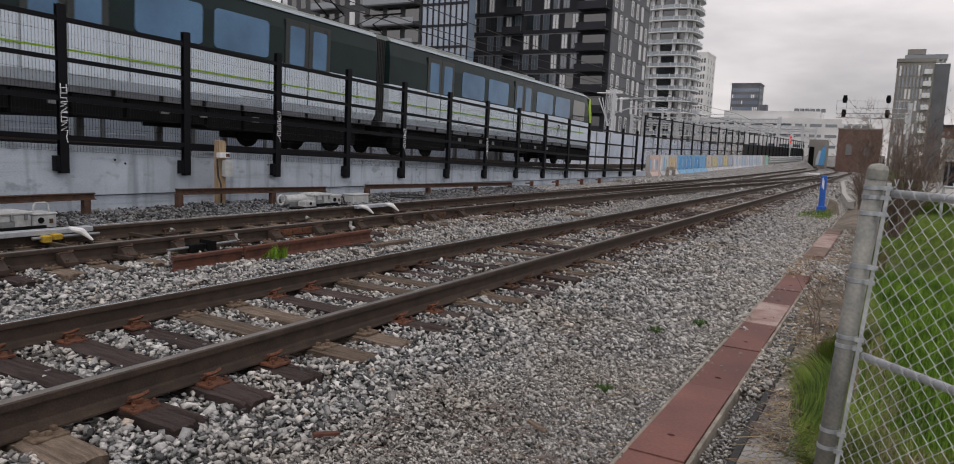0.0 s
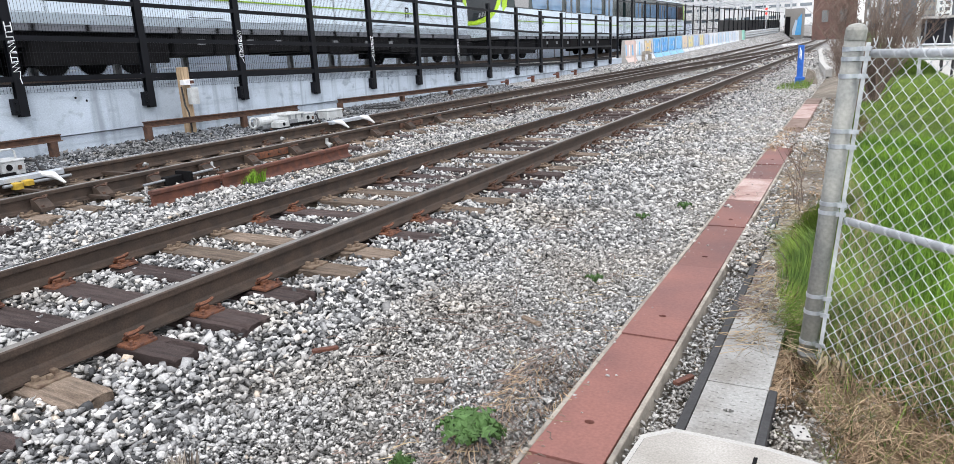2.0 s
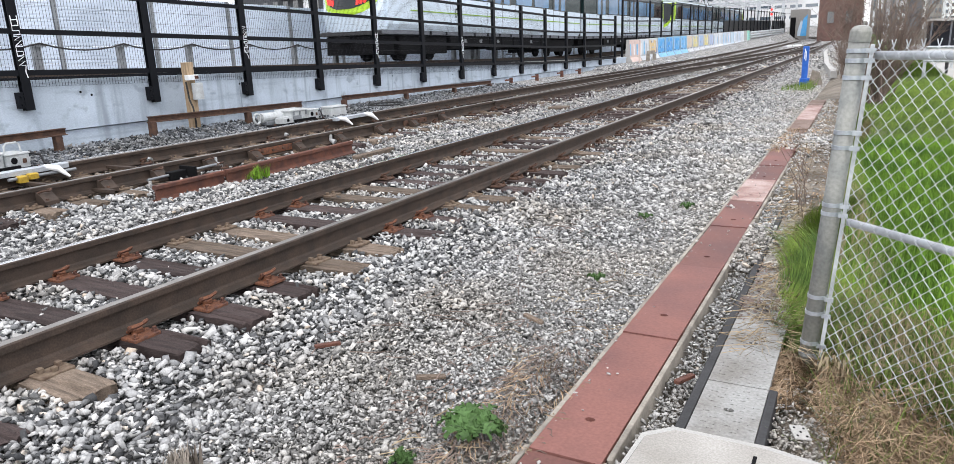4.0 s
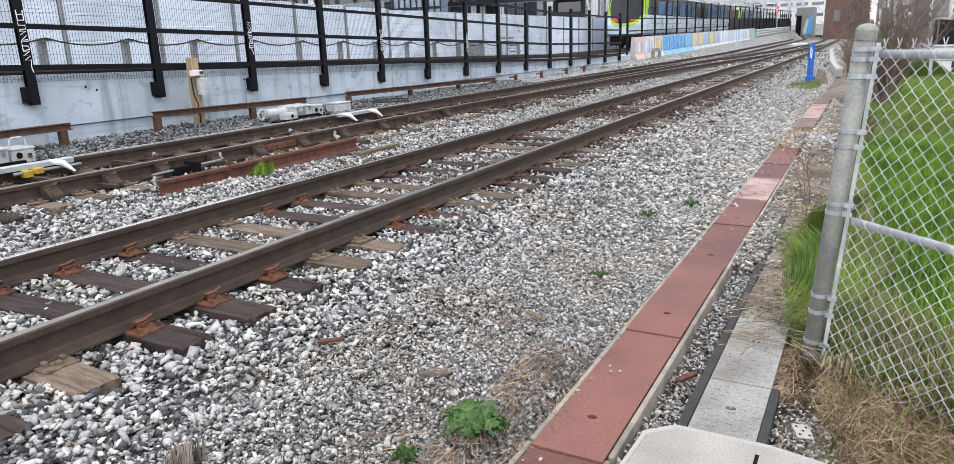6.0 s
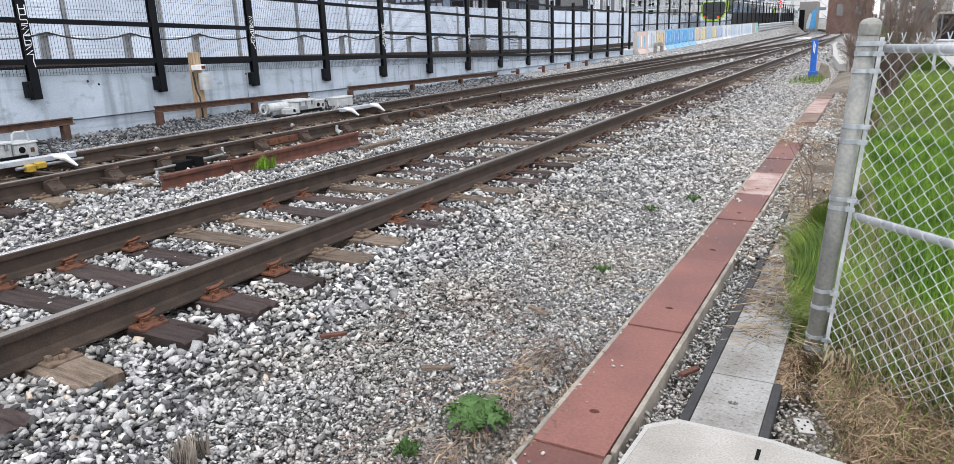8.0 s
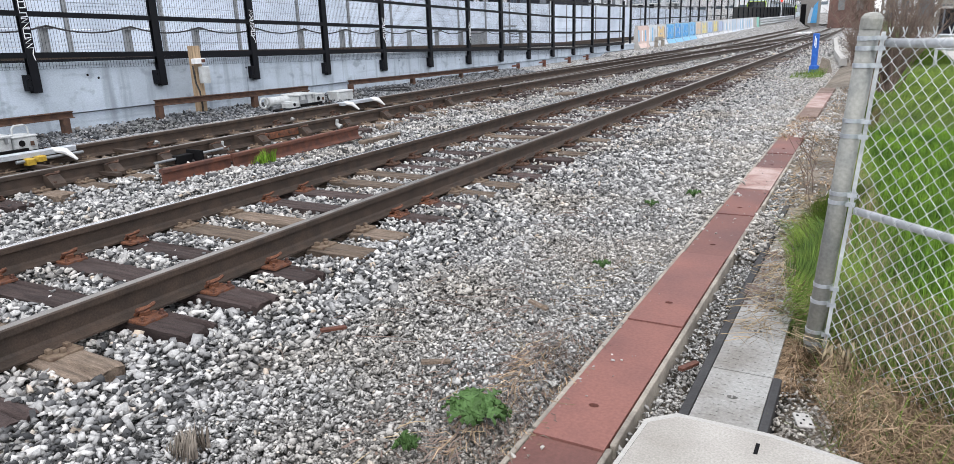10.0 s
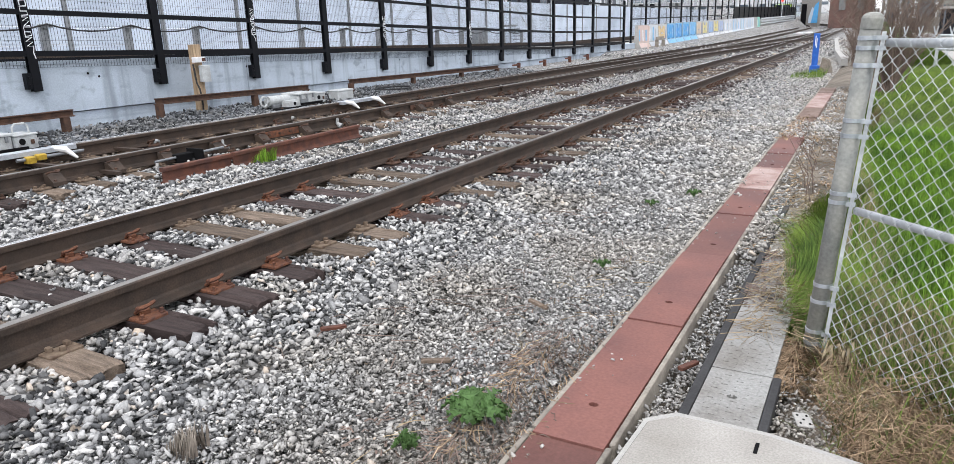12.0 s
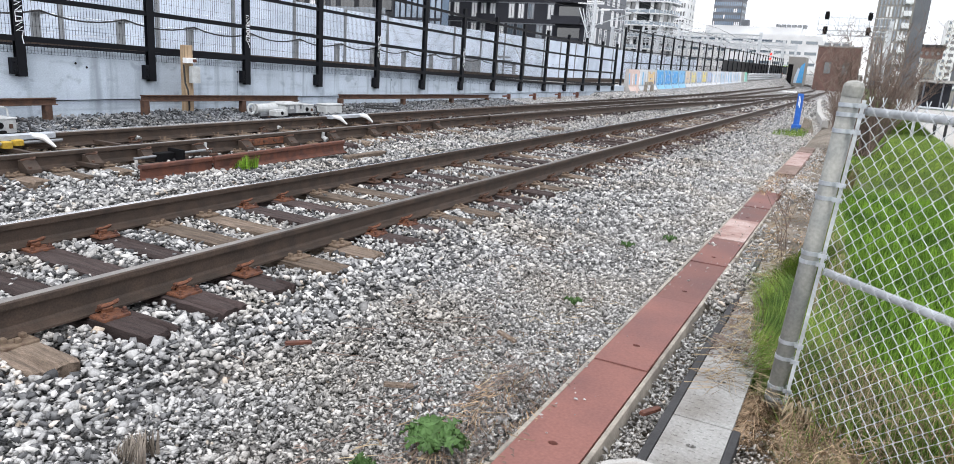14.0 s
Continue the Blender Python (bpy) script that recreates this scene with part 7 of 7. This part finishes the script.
def blades(name, label, spots, height, width, lean, material, seed, flop=0.0):
    """Grass: bent three-point blades rooted at spots."""
    rng = np.random.default_rng(seed)
    n = len(spots)
    h = height * rng.uniform(0.45, 1.25, n)
    a = rng.uniform(0, 2 * np.pi, n)
    d = np.stack([np.cos(a), np.sin(a)], 1)
    side = np.stack([-d[:, 1], d[:, 0]], 1) * (width * rng.uniform(0.6, 1.3, n))[:, None] / 2
    ln = lean * h * rng.uniform(0.2, 1.2, n)
    up = h * (1 - flop * rng.uniform(0.5, 1.0, n))
    base, z = spots[:, :2], spots[:, 2]
    def at(f, k):
        p = base + d * (ln * f ** 1.6)[:, None] if np.ndim(f) else base + d * (ln * (f ** 1.6))[:, None]
        p = p + side * k * (1 - f * 0.9)
        return np.concatenate([p, (z + up * f)[:, None]], 1)
    v = np.stack([at(0.0, -1), at(0.0, 1), at(0.55, -1), at(0.55, 1), at(1.0, 0)], 1).reshape(-1, 3)
    f = np.array([(0, 1, 3), (0, 3, 2), (2, 3, 4)])
    tris = (f[None] + (np.arange(n) * 5)[:, None, None]).reshape(-1, 3)
    return tagged(new(name, raw_mesh(name, v, tris, material)), label, "grass", kind="stuff")


def spots(n, seed, x0, x1, y0, y1, z=-0.2, keep=None):
    rng = np.random.default_rng(seed)
    p = np.stack([rng.uniform(x0, x1, n), rng.uniform(y0, y1, n), np.full(n, z)], 1)
    return p[keep(p[:, 0], p[:, 1])] if keep else p


def tangle(name, label, at, length, radius, rise, material, seed):
    """Fallen stalks lying every way: bent ribbons."""
    rng = np.random.default_rng(seed)
    n = len(at)
    a, bend_by = rng.uniform(0, 2 * np.pi, n), rng.normal(0, 1.1, n)
    ln = length * rng.uniform(0.4, 1.3, n)
    h0, h1, h2 = rng.uniform(0, rise, n), rng.uniform(0, rise * 1.3, n), rng.uniform(0, rise, n)
    d0, d1 = np.stack([np.cos(a), np.sin(a)], 1), np.stack([np.cos(a + bend_by), np.sin(a + bend_by)], 1)
    p0 = at[:, :2] - d0 * ln[:, None] / 2
    p1 = p0 + d0 * ln[:, None] / 2
    p2 = p1 + d1 * ln[:, None] / 2
    w = (radius * rng.uniform(0.6, 1.4, n))[:, None]
    s0, s1 = np.stack([-d0[:, 1], d0[:, 0]], 1) * w, np.stack([-d1[:, 1], d1[:, 0]], 1) * w
    z = at[:, 2]
    row = lambda p, h: np.concatenate([p, (z + h)[:, None]], 1)
    v = np.stack([row(p0 - s0, h0), row(p0 + s0, h0 + 0.002), row(p1 - s0, h1), row(p1 + s0, h1 + 0.002), row(p2 - s1 * 0.5, h2), row(p2 + s1 * 0.5, h2 + 0.002)], 1).reshape(-1, 3)
    f = np.array([(0, 1, 3), (0, 3, 2), (2, 3, 5), (2, 5, 4)])
    tris = (f[None] + (np.arange(n) * 6)[:, None, None]).reshape(-1, 3)
    return tagged(new(name, raw_mesh(name, v, tris, material)), label, "dry grass", kind="stuff")


M_STUMP = mat("grey_splintered_stalk", (0.30, 0.265, 0.225), 0.9, 0, 0.25, 8, 60, 0.0, tone=(0.16, 0.135, 0.115), per="island", spec=0.1)
M_STRAW_BROWN = mat("brown_dead_grass", (0.37, 0.275, 0.185), 0.9, 0, 0.25, 2.5, 40, 0.0, tone=(0.20, 0.135, 0.085), per="island", spec=0.1)
side = lambda x, y: (x - POLE[0]) + (y - POLE[1])
EDGE_X = 5.8
blades("field_grass", "lush green grass behind the chain-link fence", spots(50000, 21, 3.6, EDGE_X, 3.0, 11, keep=lambda x, y: (side(x, y) > 0.35) & (x > 3.53 + 0.01 * y)), 0.17, 0.0082, 0.7, M_GRASS, 21)
blades("field_grass", "green grass further out in the field", spots(36000, 22, 3.62, EDGE_X, 11, 40), 0.20, 0.014, 0.6, M_VERGE, 22)
blades("field_grass", "sparse green grass near the fence foot", spots(9000, 29, 3.55, 5.2, 2.4, 4.6, keep=lambda x, y: (side(x, y) > 0.0) & (side(x, y) < 0.8)), 0.20, 0.008, 0.8, M_VERGE, 29)
blades("field_grass", "green blades growing through the dead grass", spots(2000, 44, 3.58, 5.2, 2.3, 3.6, -0.22, keep=lambda x, y: (side(x, y) > -0.75) & (side(x, y) < 0.2)), 0.19, 0.0055, 1.1, M_VERGE, 44, 0.25)
tangle("dry_grass", "thin dry stalks among the grass behind the fence", spots(8000, 35, 3.55, 5.2, 2.2, 4.6, -0.2, keep=lambda x, y: (side(x, y) > 0.05) & (side(x, y) < 0.9)), 0.16, 0.0009, 0.20, M_STRAW, 35)
tangle("dry_grass", "matted dead brown grass at the fence foot", spots(26000, 36, 3.5, 5.2, 1.2, 3.3, -0.225, keep=lambda x, y: (side(x, y) > -1.5) & (side(x, y) < -0.05) & (x > 3.62 + 0.22 * (2.95 - y))), 0.15, 0.0009, 0.075, M_STRAW_BROWN, 36)
tangle("dry_grass", "pale dead stalks at the fence foot", spots(11000, 37, 3.55, 5.2, 1.3, 3.5, -0.215, keep=lambda x, y: (side(x, y) > -1.4) & (side(x, y) < 0.15) & (x > 3.56 + 0.22 * (2.95 - y))), 0.17, 0.0008, 0.12, M_STRAW_BROWN, 37)
blades("foot_weeds", "green weeds round the foot of the end pole", spots(420, 43, 3.48, 3.75, 3.15, 3.5, -0.23), 0.10, 0.014, 1.1, M_LEAF, 43)
tangle("seed_heads", "pale dry seed heads beside the end pole", spots(70, 45, 3.56, 3.68, 3.2, 3.36, -0.18), 0.04, 0.004, 0.10, M_STRAW, 45)
blades("verge_grass", "tall green grass beside the end pole", spots(2600, 23, 3.33, 3.58, 3.42, 6.8, -0.22), 0.29, 0.0085, 0.9, M_VERGE, 23)
blades("verge_grass", "thin green grass running on along the soil", spots(3600, 53, 3.38, 3.66, 6.2, 15, -0.2), 0.19, 0.006, 0.9, M_VERGE, 53)
blades("verge_grass", "green grass hanging over the edge of the lids", spots(800, 46, 3.26, 3.44, 3.6, 6.8, -0.2), 0.24, 0.0080, 1.2, M_VERGE, 46)
blades("verge_straw", "dry tan grass along the verge", spots(3000, 24, 3.46, 3.74, 3.3, 14.5, -0.2), 0.24, 0.0035, 1.0, M_STRAW, 24, 0.3)
tangle("verge_stalks", "fallen stalks over the edge of the lids", spots(800, 38, 3.2, 3.5, 3.3, 6.5, -0.155), 0.24, 0.0010, 0.07, M_STRAW, 38)
tangle("verge_stalks", "brown dead stems heaped by the end pole", spots(1600, 47, 3.38, 3.62, 2.95, 3.5, -0.22), 0.13, 0.0014, 0.06, M_STRAW_BROWN, 47)
tangle("leaf_litter", "brown leaf and stalk litter on the soil", spots(1300, 39, 2.98, 3.45, 4.7, 18, -0.158), 0.07, 0.006, 0.02, M_STRAW_BROWN, 39)
tangle("leaf_litter", "brown crumbs and leaves on the grey lids", spots(420, 48, 3.12, 3.38, 3.75, 4.85, -0.145), 0.04, 0.006, 0.015, M_TWIG, 48)
tangle("trough_litter", "dry stalks heaped beside the red lids", spots(420, 40, 2.25, 2.68, 1.85, 3.1, -0.19), 0.10, 0.0022, 0.04, M_TWIG, 40)
tangle("trough_litter", "pale dry stalks heaped beside the red lids", spots(260, 57, 2.3, 2.66, 1.9, 2.9, -0.185), 0.10, 0.0016, 0.04, M_STRAW_BROWN, 57)
tangle("trough_litter", "brown leaf scraps in the stones", spots(320, 49, 1.9, 2.6, 1.8, 3.6, -0.195), 0.05, 0.004, 0.02, M_TWIG, 49)
scatter("rubble", "broken stones heaped on the end of the grey lids", 2.94, 3.22, 4.7, 5.7, 800, 0.036, CUBE, 50, lift=0.075)
scatter("rubble", "stones and soil spilt over the far lids", 2.6, 3.3, 10.0, 11.7, 1300, 0.034, CUBE, 54, lift=0.075)
tangle("leaf_litter", "brown stalks and crumbs over the far lids", spots(500, 55, 2.62, 3.1, 9.7, 12.2, -0.14), 0.10, 0.005, 0.03, M_STRAW_BROWN, 55)
tangle("verge_stalks", "thin dry stalks lying on the soil", spots(260, 56, 3.0, 3.5, 6.0, 12, -0.155), 0.22, 0.0014, 0.06, M_STRAW, 56)
scatter("rubble", "loose pebbles on the red lids", 2.63, 2.90, 2.4, 9.4, 300, 0.012, CUBE, 51, lift=0.085)
scatter("rubble", "stones spilt over the rim of the red lids", 2.56, 2.70, 1.7, 9.0, 420, 0.026, CUBE, 52, lift=0.065)
blades("verge_tuft", "green tuft at the foot of the blue post", spots(420, 27, 1.6, 2.4, 21.2, 23.4), 0.20, 0.012, 0.9, M_VERGE, 27)
blades("ballast_tuft", "bright green tuft on the ballast", spots(160, 28, -3.13, -2.92, 6.3, 6.55, -0.19), 0.16, 0.012, 0.5, M_GRASS, 28)


def build_weed(x, y, r, n, seed, label):
    rnd = random.Random(seed)
    t = thing("weed", label, "plant", group="weeds")
    for k in range(n):
        a = 2 * math.pi * k / n + rnd.uniform(-0.25, 0.25)
        ln = r * rnd.uniform(0.7, 1.15)
        s = Shape()
        d, q = Vector((math.cos(a), math.sin(a), 0)), Vector((-math.sin(a), math.cos(a), 0))
        seg = 14
        spine = [Vector((x, y, -0.19)) + d * ln * f + Vector((0, 0, min(0.10, 0.6 * r) * math.sin(f * 2.4) + rnd.uniform(-0.004, 0.008))) for f in [i / seg for i in range(seg + 1)]]
        vs, fs = [], []
        for i, p in enumerate(spine):
            f = i / seg
            w = r * 0.21 * math.sin(math.pi * min(0.97, f * 0.85 + 0.12)) * (1.35 * rnd.uniform(0.8, 1.15) if i % 2 else 0.38)
            tipward = d * (0.05 * r if i % 2 else 0.0)
            vs += [p + q * w + tipward + Vector((0, 0, 0.014 * rnd.uniform(0, 1.5))), p, p - q * w + tipward + Vector((0, 0, 0.014 * rnd.uniform(0, 1.5)))]
        for i in range(seg):
            for c in (0, 1):
                fs.append((3 * i + c, 3 * i + c + 1, 3 * i + 4 + c, 3 * i + 3 + c))
        part("leaf", s.add(vs, fs), M_LEAF, t)


build_weed(2.37, 2.17, 0.15, 18, 3, "broad green thistle rosette on the ballast")
build_weed(2.23, 1.9, 0.07, 9, 4, "small green weed on the ballast")
for x, y, r in ((2.2, 4.2, 0.06), (2.3, 6.4, 0.08), (2.05, 5.9, 0.07), (2.45, 2.25, 0.05)):
    build_weed(x, y, r, 8, int(x * 100 + y * 10), "small pale green weed among the stones")


def litter(name, label, n, seed, x0, x1, y0, y1, length, r, material):
    rnd = random.Random(seed)
    s = Shape()
    for _ in range(n):
        x, y, a = rnd.uniform(x0, x1), rnd.uniform(y0, y1), rnd.uniform(0, math.pi)
        ln = length * rnd.uniform(0.4, 1.2)
        z = -0.175 + rnd.uniform(-0.01, 0.02)
        s.tube([(x, y, z), (x + math.cos(a) * ln / 2, y + math.sin(a) * ln / 2, z + rnd.uniform(0, 0.02)), (x + math.cos(a + 0.3) * ln, y + math.sin(a + 0.3) * ln, z)], [r, r, r * 0.5], 3, False)
    tagged(part(name, s, material), label, "litter", kind="stuff")


litter("dead_stalks", "dry stalks strewn beside the trough", 90, 31, 2.1, 2.62, 1.7, 4.4, 0.13, 0.002, M_STRAW)
litter("dead_stalks", "dry stalks across the grey lids", 30, 32, 3.1, 3.5, 3.2, 4.6, 0.18, 0.0012, M_STRAW)
litter("dead_stalks", "dry twigs on the ballast", 60, 33, 1.2, 2.4, 2.2, 6.0, 0.2, 0.003, M_TWIG)
blades("dead_stalks", "frayed grey stump of dead stalks on the ballast", spots(110, 34, 1.38, 1.52, 1.48, 1.60, -0.2), 0.11, 0.011, 0.4, M_STUMP, 34)
for x, y, a, c in ((1.95, 2.55, 40, M_TIE_PALE), (1.25, 2.65, 60, M_RUST), (2.1, 3.4, -20, M_TIE_PALE), (3.02, 3.0, 70, M_RUST)):
    o = solid("wood_chip", Shape().box(-0.07, 0.07, -0.014, 0.014, -0.008, 0.008, c=0.004), c, "splintered chip of wood on the stones", "wood chip", "wood chips")
    o.matrix_world = pose(x, y, -0.165, 4, 6, a)
o = thing("torn_plate", "small pale perforated plate on the ground", "plate")
part("sheet", Shape().box(-0.033, 0.033, -0.040, 0.040, -0.003, 0.003, c=0.004), M_CONC_LIGHT, o)
for u, w in ((-0.018, -0.022), (0.018, -0.022), (0.0, 0.0), (-0.018, 0.022), (0.018, 0.022)):
    part("hole", Shape().disc_bar((u, w, 0.0035), (0, 0, 1), 0.005, 0.001, 8), M_UNDER, o)
o.matrix_world = pose(3.52, 2.72, -0.165, 12, 8, 25)
o = solid("wood_stick", Shape().box(-0.012, 0.012, -0.16, 0.16, -0.01, 0.01), M_WOOD_POST, "pale stick lying on the soil beside the trough", "stick")
o.matrix_world = pose(3.13, 7.6, -0.2, 0, 0, 20)

# thin bare weed stems beside the trough
rnd = random.Random(12)
for k in range(7):
    x, y, h = rnd.uniform(3.12, 3.4), rnd.uniform(4.6, 8.2), rnd.uniform(0.35, 0.7)
    s = Shape().tube([(x, y, -0.28), (x + rnd.uniform(-0.05, 0.05), y, -0.25 + h * 0.5), (x + rnd.uniform(-0.18, 0.05), y, -0.25 + h)], [0.005, 0.004, 0.002], 4)
    for j in range(3):
        f = rnd.uniform(0.4, 0.8)
        s.tube([(x, y, -0.25 + h * f), (x + rnd.uniform(-0.15, 0.15), y + rnd.uniform(-0.1, 0.1), -0.25 + h * (f + 0.25))], [0.003, 0.0012], 3)
    solid("dead_weed_stem", s, M_TWIG, "thin bare brown weed stem rising from the soil", "weed", "dead weed stems")

motions()
